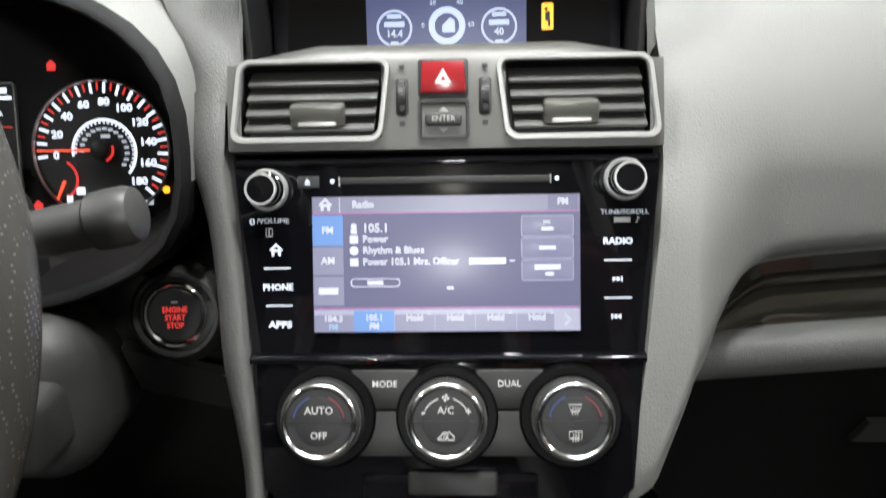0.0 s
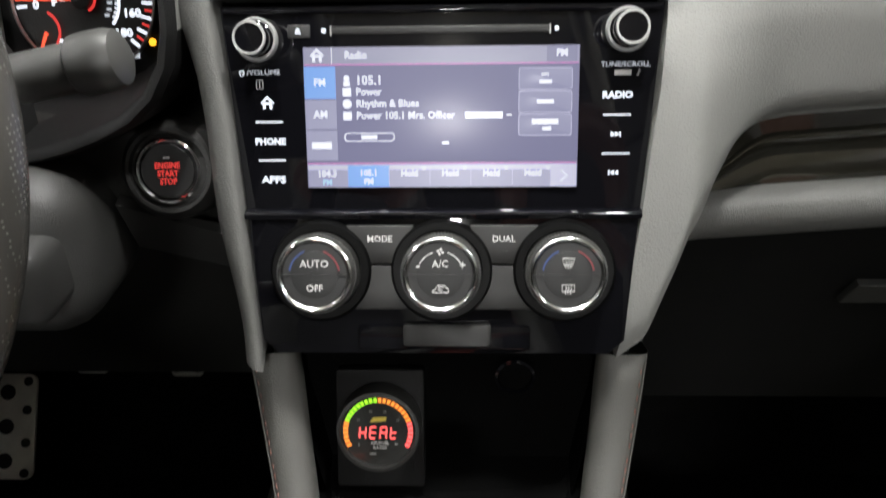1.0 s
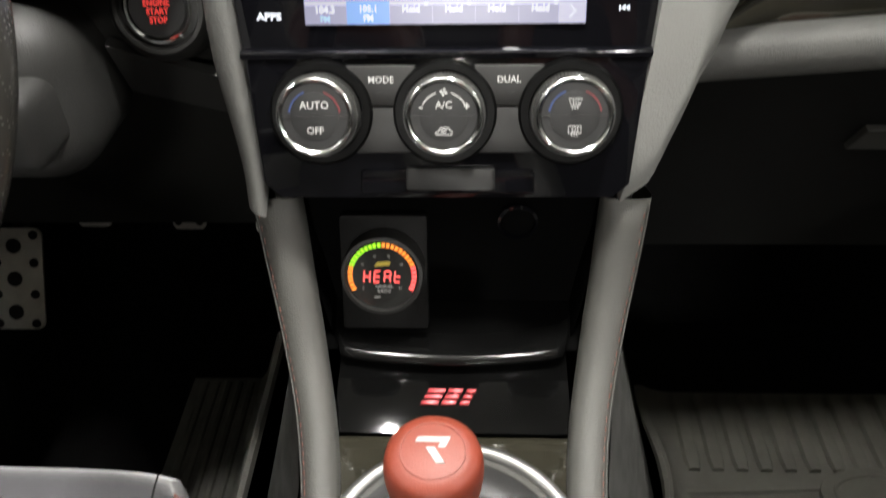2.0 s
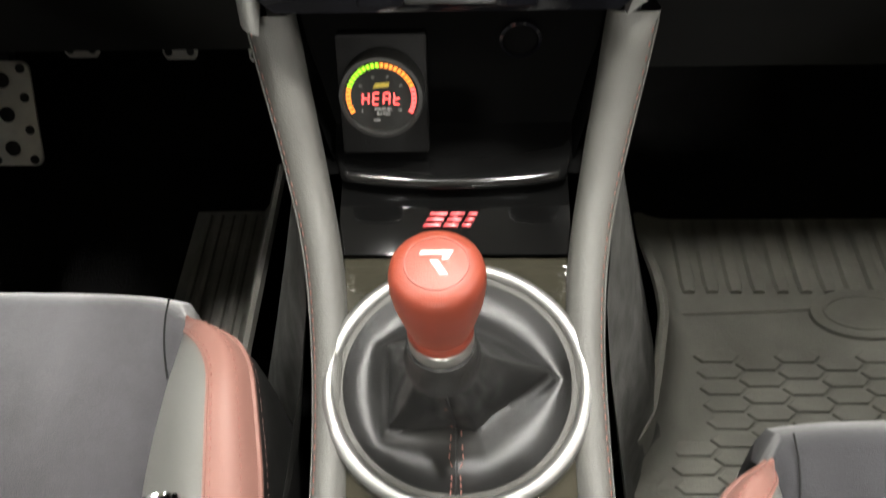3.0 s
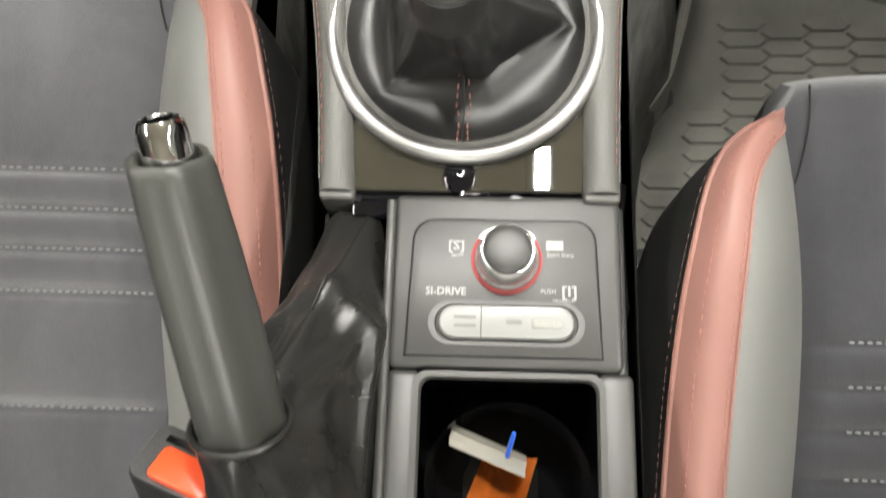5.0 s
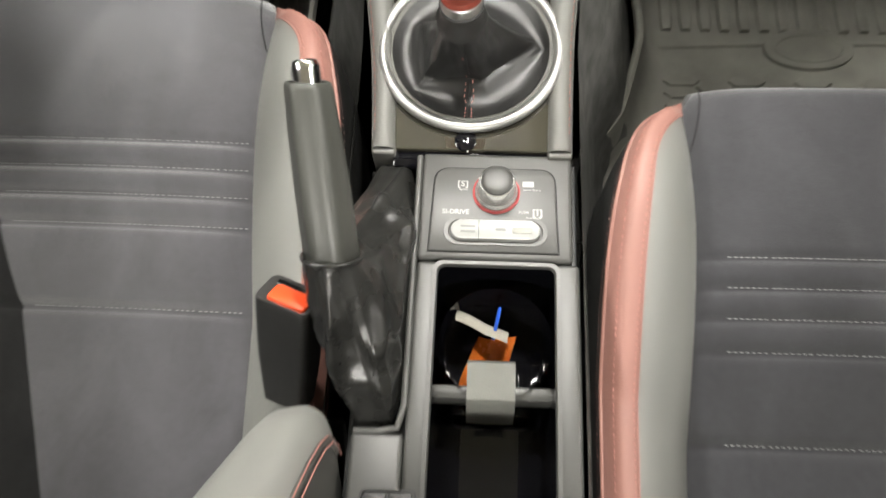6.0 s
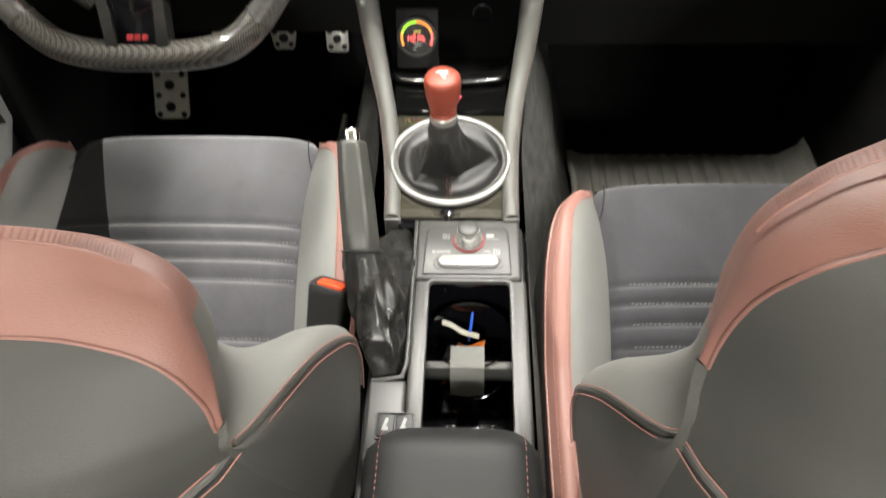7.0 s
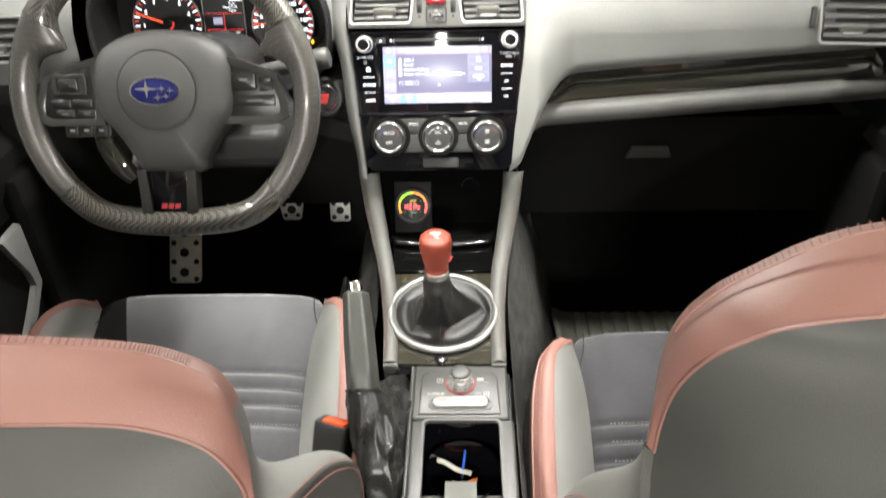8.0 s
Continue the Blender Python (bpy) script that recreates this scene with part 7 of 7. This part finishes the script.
    # round cup well in the front half
    well = lathe([(0.042, 0.0), (0.044, 0.060), (0.0445, 0.068)], 48, cap=False)
    part("cup_well", well, GLOSS, ob, "gloss black round well", Matrix.Translation((0.033, -0.254, zb + 0.001)))
    div = part("divider", box(x0, x1, -0.298, -0.287, 0.345, 0.370, 0.003), CONSOLE, ob, "charcoal divider bar")
    rows = []
    for z, y in ((0.350, -0.268), (0.366, -0.2665), (0.3725, -0.270), (0.3740, -0.280), (0.3745, -0.290), (0.3735, -0.299), (0.366, -0.3045), (0.345, -0.3085), (0.338, -0.310)):
        rows.append([(x, y, z - (0.004 * (1 - abs(x - 0.0305) / 0.0185) if z < 0.345 else 0)) for x in np.linspace(0.012, 0.049, 9)])
    clip = sheet(rows)
    bmesh.ops.solidify(clip, geom=clip.faces[:], thickness=0.002)
    part("clip", clip, GREY_RUBBER, div, "grey rubber spring clip")
    # loose things in the well
    pk = thing("packet", (0.03, -0.26, 0.31), "crumpled amber plastic packet lying in the cup holder", "packet")
    rows = []
    for i in range(10):
        t = i / 9
        rows.append([(0.000 + (0.037 - 0.006 * t) * u + 0.020 * t, -0.288 + 0.050 * t, 0.322 + 0.012 * t + 0.006 * math.sin(5 * u + 3 * t) + 0.005 * noise.noise(Vector((u * 4, t * 4, 2)))) for u in np.linspace(0, 1, 10)])
    bm = sheet(rows)
    bmesh.ops.solidify(bm, geom=bm.faces[:], thickness=0.008)
    part("wrapper", bm, ORANGE, pk)
    pp = thing("receipt", (0.03, -0.24, 0.33), "folded strip of white paper in the cup holder", "paper")
    rows = []
    for t in np.linspace(0, 1, 10):
        c = Vector((0.001 + 0.042 * t, -0.229 - 0.016 * t, 0.360 - 0.008 * t + 0.002 * math.sin(8 * t)))
        rows.append([c + Vector((0.0, -0.004, 0.002)), c + Vector((0.0, 0.0, 0.003)), c + Vector((0.001, 0.004, 0.001)), c + Vector((0.001, 0.008, -0.008))])
    bm = sheet(rows)
    bmesh.ops.solidify(bm, geom=bm.faces[:], thickness=0.0008)
    part("strip", bm, PAPER, pp)
    pen = thing("pen", (0.045, -0.24, 0.31), "thin blue plastic pen standing in the cup holder", "pen")
    a, b = Vector((0.0325, -0.240, 0.350)), Vector((0.036, -0.226, 0.376))
    part("barrel", tube([a.lerp(b, t) for t in (-0.2, 0.1, 0.9, 1.0)], lambda t: 0.0014 if t < 0.8 else 0.0009, 10), BLUE_PEN, pen)


bin_things()


def seat_heater_switches():
    ob = thing("seat_heater_switches", (-0.04, -0.37, 0.395), "pair of black seat heater rockers with pale symbols", "switch")
    m = basis((-0.0395, -0.384, 0.3962), (1, 0, 0), (0, 1, 0))
    part("switch_frame", bezel(outline(0.040, 0.030, 0.004, 4), outline(0.036, 0.026, 0.003, 4), -0.001, 0.0018), DARK, ob, "black frame", m)
    part("switch_well", slab(outline(0.036, 0.026, 0.003, 4), -0.002, 0.0004), DARK, ob, "", m)
    for s in (-1, 1):
        k = part("rocker", box(s * 0.009 - 0.008, s * 0.009 + 0.008, -0.012, 0.012, 0.0, 0.003, 0.001), DARK, ob, "", m)
        part("seat_symbol", slab([(-0.004, -0.006), (0.003, -0.006), (0.0025, -0.002), (0.0005, -0.002), (0.003, 0.007), (0.0, 0.008), (-0.003, -0.002)], 0, 0.0003), GREY_MARK, k, "pale seat symbol", at(m, s * 0.009, 0, 0.0031))


seat_heater_switches()


def armrest():
    ob = thing("armrest", (0.018, -0.55, 0.30), "black leather armrest lid with red-stitched edges", "armrest")
    rows = []
    for y in np.linspace(-0.398, -0.70, 26):
        k = ease(-0.396, -0.43, y)
        w = 0.074 + 0.008 * k
        top = 0.420 + 0.030 * k
        cx = 0.0185
        row = []
        for t in np.linspace(-1, 1, 21):
            e = abs(t) ** 6
            row.append((cx + w * t * (1 - 0.02 * e), y, top - 0.022 * e - 0.003 * t * t))
        row = [(cx - w * 0.985, y, 0.33)] + row + [(cx + w * 0.985, y, 0.33)]
        rows.append(row)
    front = [[(x, -0.394, 0.33 + (z - 0.33) * 0.85) for x, y, z in rows[0]]]
    base = [[(x, -0.396, 0.33) for x, y, z in rows[0]]]
    lid = part("lid", sheet(base + front + rows), ARM, ob, "", None, 60)
    for s in (-1, 1):
        path = [(0.0185 + s * 0.0655, y, 0.4485 - 0.030 * (1 - ease(-0.396, -0.43, y))) for y in np.linspace(-0.402, -0.68, 30)]
        part("stitching", stitches(path, 0.0035, 0.0025, 0.0004), RAIL_THREAD, lid, "dull red stitching")


ARM = material("black_armrest_leather", (0.011, 0.011, 0.011), 0.62, 0, 0.25, 1400, 0.10, 9)
armrest()


def belt_buckle(a, b, across, tail):
    ob = thing("seat_belt_buckle", tail, "black seat belt buckle with a red release button", "seat belt buckle", "seat belt buckles")
    a, b = Vector(a), Vector(b)
    d = (b - a).normalized()
    m = Matrix.Translation(b) @ basis((0, 0, 0), across, Vector(across).cross(-d)).to_3x3().to_4x4()
    n = m.to_3x3() @ Vector((0, 0, 1))
    if n.dot(d) < 0:
        m = m @ Matrix.Rotation(math.pi, 4, "Y")
    rows = []
    for z, k in ((-0.108, 0.80), (-0.06, 0.95), (-0.01, 1.0), (-0.002, 1.0), (0.0, 0.95)):
        rows.append([(x * k, y * k, z) for x, y in outline(0.044, 0.029, 0.006, 5)])
    part("housing", capped(rows), PLASTIC, ob, "", m)
    part("release_button", slab(outline(0.030, 0.016, 0.003, 4, 0.003, -0.004), -0.002, 0.0030, 0.0015), RED_PLASTIC, ob, "red release button", m)
    part("slot", box(-0.014, 0.014, 0.0055, 0.009, -0.002, 0.0012), CHROME, ob, "bright metal slot", m)
    part("stem", tube([a, (a + Vector(tail)) / 2 + Vector((0, 0, 0.02)), Vector(tail)], 0.007, 8, False, 0.6), DARK, ob)


belt_buckle((-0.089, -0.316, 0.352), (-0.1125, -0.247, 0.450), (0.93, -0.36, 0.05), (-0.086, -0.38, 0.22))
belt_buckle((0.112, -0.495, 0.285), (0.117, -0.458, 0.366), (0.93, 0.30, 0.05), (0.110, -0.50, 0.22))

# ---- front seats ----
def front_seat(cx, back, bx, rear, split, lead, hem, suede_cloth, left_cloth, bare, half, blush, label):
    """A seat at cx, moved back by `back`; the backrest about bx follows four lines (across, y, z) from its foot to its top."""
    ob = thing("front_seat", (cx, -0.2 - back, 0.05), label, "car seat", "front seats")

    # --- cushion ---
    def crown(dx, y):
        d = max(0.0, 0.075 - (y + back))
        slope = 0.3860 + (half - 0.174) * 0.6 - 0.06 * d - 0.70 * min(d, 0.30) ** 2
        return slope + 0.004 * (1 - (dx / 0.16) ** 2)
    lines = (-0.079, -0.103, -0.127, -0.1525, -0.222)
    rows = []
    for y0 in np.linspace(0.078, -0.43, 170):
        groove = sum(0.0042 * math.exp(-((y0 - l) / 0.0040) ** 2) for l in lines)
        groove -= sum(0.0022 * math.cos((y0 - (l + k) / 2) / (l - k) * math.pi) for l, k in zip(lines, lines[1:]) if k <= y0 <= l)
        row = []
        w = half - 0.017 * ease(0.040, 0.078, y0)
        # on the driver's seat this edge follows a diagonal shadow line
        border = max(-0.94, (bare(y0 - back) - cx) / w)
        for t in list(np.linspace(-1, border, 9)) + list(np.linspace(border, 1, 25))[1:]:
            edge = abs(t) ** 8
            fall = 0.016 * max(0, (y0 - 0.058) / 0.020) ** 2.4 if y0 > 0.058 else 0
            row.append((cx + w * t, y0 - back, crown(w * t, y0 - back) - groove * (1 - edge) - 0.010 * edge - fall))
        row = [(row[0][0] + 0.004, row[0][1], row[0][2] - 0.05)] + row + [(row[-1][0] - 0.004, row[-1][1], row[-1][2] - 0.05)]
        rows.append(row)
    nose = []
    for dz, dy in ((0.16, -0.01), (0.11, 0.006), (0.07, 0.010), (0.045, 0.0075)):
        nose.append([(x, y + dy, z + 0.034 - dz) for x, y, z in rows[0]])
    whole = nose + rows
    insert = part("seat_insert", sheet([r[9:] for r in whole]), suede_cloth, ob, "pleated suede insert", None, 70)
    # the driver's cushion shadow is coloured in here as darker suede
    part("insert_left", sheet([r[:10] for r in whole]), left_cloth, ob, "left part of the suede insert, shade coloured in on the driver's seat", None, 70)
    for l in lines:
        w = half - 0.012
        first = max(-1.0, (bare(l - back) + 0.012 - cx) / w)
        path = [(cx + w * t, l - back + 0.001, crown(w * t, l - back) - 0.0030) for t in np.linspace(first, 1, 10)]
        part("stitching", stitches(path, 0.0028, 0.0020, 0.0005), PALE_THREAD, insert, "pale stitching")

    # side bolsters: a path along the insert and a path along the outer edge, rounding in at the front
    for s in (-1, 1):
        n = 70
        inner = smooth_path([(half + 0.002, -0.43, 0), (half - 0.006, -0.25, 0), (half - 0.012, -0.08, 0), (half - 0.009, 0.0, 0), (half - 0.003, 0.044, 0)], n)
        outer = smooth_path([(0.258, -0.43, 0), (0.260, -0.25, 0), (0.258, -0.10, 0), (0.246, -0.024, 0), (0.225, 0.021, 0), (half + 0.003, 0.049, 0)], n)
        cols = []
        for i in range(n):
            a, b = inner[i], outer[i]
            f = i / (n - 1)
            tall = 0.050 * (0.55 + 0.45 * ease(1.0, 0.55, f)) * (1 + 0.25 * (1 - f))
            tall *= 0.55 + 0.45 * ease(1.0, 0.88, f)
            z0 = crown(0.16, a.y - back) - 0.006
            col = []
            # the grey field narrows to a point where the red band wraps over the front
            k = min(1.0, max(0.0, (a.y + 0.035) / 0.079))
            g = max(0.012, 0.583 * (1 - k ** 2.2) ** 0.6)
            for t in [g * j / 14 for j in range(15)] + [g + (0.875 - g) * j / 7 for j in range(1, 8)] + [0.917, 0.958, 1.0]:
                p = a.lerp(b, t)
                rise = math.sin(min(1, t / 0.70) * math.pi / 2) ** 0.9 if t < 0.70 else max(0.0, math.cos((t - 0.70) / 0.30 * math.pi / 2)) ** 0.55
                z = z0 + tall * rise + (0.0 if t < 0.9 else 0)
                if t > 0.70:
                    z = z0 - 0.02 + (tall + 0.02) * rise
                col.append(Vector((cx + s * p.x, p.y - back, z)))
            cols.append(col)
        grey, red = 14, 21
        part("inner_bolster", sheet([c[:grey + 1] for c in cols]), GREY_LEATHER, ob, "grey leather bolster", None, 70)
        part("red_bolster", sheet([c[grey:red + 1] for c in cols]), RED_LEATHER, ob, "red leather bolster edge", None, 70)
        skirt = [c[red:] + [c[-1] + Vector((s * 0.002, 0, -0.05)), c[-1] + Vector((s * -0.004, -0.004, -0.12)), c[-1] + Vector((s * -0.01, -0.008, -0.20))] for c in cols]
        part("side_skirt", sheet(skirt), BLACK_LEATHER, ob, "black leather side", None, 70)
        for col_i, mat, rad in ((grey, RED_LEATHER, 0.0010), (red, RED_LEATHER, 0.0017)):
            part("piping", tube([c[col_i] + Vector((0, 0, 0.0004)) for c in cols], rad, 6), mat, ob)
        part("stitching", stitches([c[red - 2] + Vector((0, 0, 0.0006)) for c in cols], 0.003, 0.002, 0.0004), RED_THREAD, ob, "red stitching")
        seam = [c[grey].lerp(c[grey + 1], 0.8) + Vector((0, 0, 0.0005)) for c in cols]
        part("stitching", stitches(seam, 0.0030, 0.0020, 0.0004), RED_THREAD, ob, "red stitching")
        side = [c[red].lerp(c[red + 1], 0.6) + Vector((s * 0.0006, 0, 0.0004)) for c in cols]
        part("stitching", stitches(side, 0.0030, 0.0022, 0.00022), DARK_THREAD, ob, "fine dull red stitching")
        gusset = [Vector((cx + s * (half - d), y - back, crown(0.16, y - back) - 0.0012)) for d, y in ((0.0180, 0.066), (0.0175, 0.052), (0.0150, 0.036), (0.0110, 0.020), (0.0070, 0.008))]
        part("gusset_seam", tube(smooth_path(gusset, 20), 0.0007, 6), SUEDE_DARK, ob)

    # --- backrest ---
    frame_m = Matrix.Translation((bx, 0, 0))
    N = 61
    rear, split, lead, hem = (smooth_path(line, N) for line in (rear, split, lead, hem))
    cut = round((N - 1) * 4 / 10)
    crest = rear[-1].z

    def strip(a, b, bulge, k):
        """Points from a to b, bowed outwards."""
        out = []
        mid = (a + b) / 2
        push = Vector((mid.x, 0, max(0.0, mid.z - crest + 0.20) * 1.2)).normalized() if mid.length else Vector((0, 0, 1))
        for t in np.linspace(0, 1, k):
            out.append(a.lerp(b, t) + push * bulge * math.sin(math.pi * t))
        return out

    for s in (-1, 1):
        flip = Matrix.Diagonal((s, 1, 1, 1))
        mm = frame_m @ flip
        part("back_side", sheet([strip(rear[i], split[i], 0.006, 9) for i in range(cut + 1)]), DARK_LEATHER, ob, "charcoal leather side panel", mm, 70)
        part("shoulder_band", sheet([strip(rear[i], split[i], 0.004, 11) for i in range(cut, N)]), RED_LEATHER, ob, "red leather shoulder band", mm, 70)
        wing = []
        for i in range(N):
            a, b, c = split[i], lead[i], hem[i]
            first = [a.lerp(b, t) + Vector((0.006, 0.010, 0.002)) * math.sin(math.pi * t) for t in np.linspace(0, 1, 9)]
            second = [b.lerp(c, t) + Vector((0.0, 0.016, 0.0)) * math.sin(math.pi * t) ** 0.8 * (1 - t * 0.5) for t in np.linspace(0, 1, 9)[1:]]
            wing.append(first + second)
        part("wing", sheet(wing[:blush + 1]), GREY_LEATHER, ob, "grey leather back bolster", mm, 70)
        part("wing", sheet(wing[blush:]), RED_LEATHER, ob, "red leather shoulder front", mm, 70)
        # double-stitched seam: along the wing, then round onto the back
        low = round((N - 1) * 3 / 10)
        run = [split[i] for i in range(4, low + 1)]
        q = rear[low]
        for t in np.linspace(0.06, 1, 22):
            dx, z = q.x - 0.14 * t, q.z - 0.10 * t ** 1.4
            fill = 0.10 * min(1.0, max(0.0, crest - z) / 0.16) ** 0.75
            run.append(Vector((dx, q.y + 0.30 * (q.z - z) - fill * (1 - (dx / q.x) ** 4) - 0.001, z)))
        part("piping", tube([mm @ p for p in run], 0.0024, 8), DARK_LEATHER, ob)
        for shift in (Vector((0.0016, 0.0010, 0.0052)), Vector((0.0030, -0.0010, -0.0052))):
            part("stitching", tube([mm @ (p + shift) for p in run], 0.0005, 6), RED_THREAD, ob, "red double stitching")
        part("piping", tube([mm @ rear[i] for i in range(cut, N)], 0.0012, 6), RED_LEATHER, ob)
        path = [mm @ (split[i].lerp(rear[i], 0.10) + Vector((0.001, 0, 0.0058))) for i in range(cut + 12, N)]
        part("seam", tube(path, 0.0007, 6), RED_LEATHER, ob)
        gathers = bmesh.new()
        crest_line = smooth_path([split[i] for i in range(cut + 16, N)], 56)
        for p, q in zip(crest_line, crest_line[1:]):
            along = (q - p).normalized()
            mid = p.lerp(q, 0.5) + Vector((0.0002, 0.001, 0.0001))
            down = Vector((0.0, -0.0050, -0.0022))
            tube([mm @ (mid - down), mm @ (mid + along * 0.0006 + Vector((0, 0, 0.0004))), mm @ (mid + down)], lambda t: 0.0005 if 0.2 < t < 0.8 else 0.0002, 6, bm=gathers)
        part("stitching", gathers, RED_LEATHER, ob, "gathered red seam")
    rows = []
    for i in range(N):
        p = rear[i]
        depth = 0.10 * min(1.0, max(0.0, crest - p.z) / 0.16) ** 0.75
        rows.append([Vector((p.x * t, p.y - depth * (1 - abs(t) ** 4), p.z + 0.0)) for t in np.linspace(-1, 1, 29)])
    part("rear_panel", sheet(rows[:-1]), REAR, ob, "charcoal leatherette rear panel", frame_m, 70)
    rows = []
    for i in range(N):
        p = hem[i]
        rows.append([Vector((p.x * t, p.y + 0.012 * (1 - t * t), p.z)) for t in np.linspace(-1, 1, 21)])
    part("back_insert", sheet(rows[:-1]), suede_cloth, ob, "charcoal suede back insert", frame_m, 70)
    # base and rails
    part("seat_base", box(cx - 0.20, cx + 0.20, -0.40 - back, 0.02 - back, 0.10, 0.25, 0.02), DARK, ob, "black seat base")
    for s in (-1, 1):
        part("seat_rail", box(cx + s * 0.19 - 0.02, cx + s * 0.19 + 0.02, -0.45 - back, 0.05 - back, 0.045, 0.10, 0.005), DARK, ob, "black steel rail")
    return ob


REAR = material("charcoal_leatherette", (0.048, 0.048, 0.043), 0.62, 0, 0.15, 1400, 0.12, 7, crease=0.08, spec=0.35)
front_seat(-0.350, -0.006, -0.330,
           [(0.225, -0.44, 0.30), (0.235, -0.475, 0.42), (0.242, -0.545, 0.60), (0.2435, -0.583, 0.712), (0.2445, -0.587, 0.745), (0.241, -0.583, 0.763), (0.225, -0.577, 0.783), (0.198, -0.573, 0.793), (0.165, -0.572, 0.798), (0.09, -0.574, 0.800), (0.0, -0.575, 0.800)],
           [(0.245, -0.375, 0.30), (0.258, -0.348, 0.47), (0.257, -0.445, 0.610), (0.2445, -0.579, 0.716), (0.2455, -0.582, 0.748), (0.239, -0.558, 0.768), (0.226, -0.543, 0.798), (0.200, -0.536, 0.812), (0.165, -0.534, 0.820), (0.09, -0.533, 0.825), (0.0, -0.532, 0.827)],
           [(0.212, -0.33, 0.29), (0.220, -0.325, 0.440), (0.220, -0.374, 0.540), (0.214, -0.465, 0.640), (0.212, -0.515, 0.728), (0.212, -0.518, 0.750), (0.204, -0.522, 0.775), (0.186, -0.522, 0.790), (0.155, -0.522, 0.798), (0.085, -0.521, 0.803), (0.0, -0.52, 0.806)],
           [(0.168, -0.40, 0.32), (0.168, -0.43, 0.42), (0.165, -0.455, 0.50), (0.155, -0.49, 0.60), (0.145, -0.525, 0.69), (0.14, -0.53, 0.72), (0.13, -0.535, 0.745), (0.11, -0.535, 0.755), (0.08, -0.535, 0.76), (0.04, -0.535, 0.763), (0.0, -0.535, 0.765)],
           SUEDE_LIT, SUEDE_DARK, lambda y: -0.494 + (0.089 - y) * 0.335, 0.174, 33, "driver's seat in grey leather and charcoal suede with red edges")
front_seat(0.367, 0.093, 0.390,
           [(0.215, -0.50, 0.30), (0.225, -0.52, 0.42), (0.236, -0.545, 0.58), (0.2395, -0.561, 0.688), (0.2390, -0.552, 0.752), (0.239, -0.562, 0.808), (0.230, -0.573, 0.844), (0.213, -0.579, 0.864), (0.190, -0.584, 0.878), (0.12, -0.587, 0.888), (0.0, -0.588, 0.892)],
           [(0.240, -0.43, 0.30), (0.264, -0.405, 0.472), (0.266, -0.470, 0.600), (0.2412, -0.556, 0.692), (0.2402, -0.546, 0.756), (0.240, -0.541, 0.800), (0.237, -0.540, 0.832), (0.225, -0.540, 0.853), (0.202, -0.540, 0.873), (0.142, -0.540, 0.902), (0.0, -0.540, 0.915)],
           [(0.210, -0.385, 0.29), (0.225, -0.378, 0.446), (0.227, -0.418, 0.562), (0.220, -0.468, 0.647), (0.212, -0.510, 0.735), (0.212, -0.515, 0.780), (0.208, -0.52, 0.812), (0.198, -0.52, 0.832), (0.178, -0.52, 0.850), (0.125, -0.52, 0.876), (0.0, -0.52, 0.89)],
           [(0.17, -0.47, 0.32), (0.17, -0.49, 0.42), (0.168, -0.50, 0.52), (0.155, -0.515, 0.62), (0.145, -0.53, 0.71), (0.142, -0.53, 0.75), (0.135, -0.53, 0.78), (0.12, -0.53, 0.80), (0.10, -0.53, 0.815), (0.06, -0.53, 0.83), (0.0, -0.53, 0.84)],
           SUEDE_SHADED, SUEDE_SHADED, lambda y: 0.2095, 0.182, 25, "passenger's seat in grey leather and charcoal suede with red edges")

# plastic loop beside the passenger's seat
lever = thing("seat_lever", (0.115, -0.11, 0.30), "grey plastic loop beside the passenger's seat cushion", "lever")
part("loop", tube([Vector(p) for p in ((0.102, -0.075, 0.345), (0.098, -0.095, 0.352), (0.0985, -0.125, 0.352), (0.102, -0.15, 0.340))], 0.004, 8), CONSOLE, lever)
part("stem", tube([Vector(p) for p in ((0.102, -0.15, 0.340), (0.106, -0.16, 0.30), (0.11, -0.16, 0.18))], 0.004, 8), CONSOLE, lever)


# ---- lamps in the headliner ----
def cabin_lamp(x, y, z, w, h, label):
    ob = thing("cabin_lamp", (x, y, z), label, "lamp", "cabin lamps")
    m = basis((x, y, z), (1, 0, 0), (0, -1, 0))
    part("housing", bezel(outline(w + 0.03, h + 0.03, 0.01, 4), outline(w + 0.002, h + 0.002, 0.006, 4), -0.012, 0.004), HEADLINER, ob, "beige lamp housing", m)


# housing for the added driver's side lamp
cabin_lamp(-0.125, 0.150, 1.203, 0.022, 0.066, "beige map lamp housing on the headliner")
cabin_lamp(0.107, 0.083, 1.203, 0.022, 0.066, "beige map lamp housing on the headliner")
cabin_lamp(0.0, -1.38, 1.174, 0.12, 0.07, "beige dome lamp housing on the headliner")
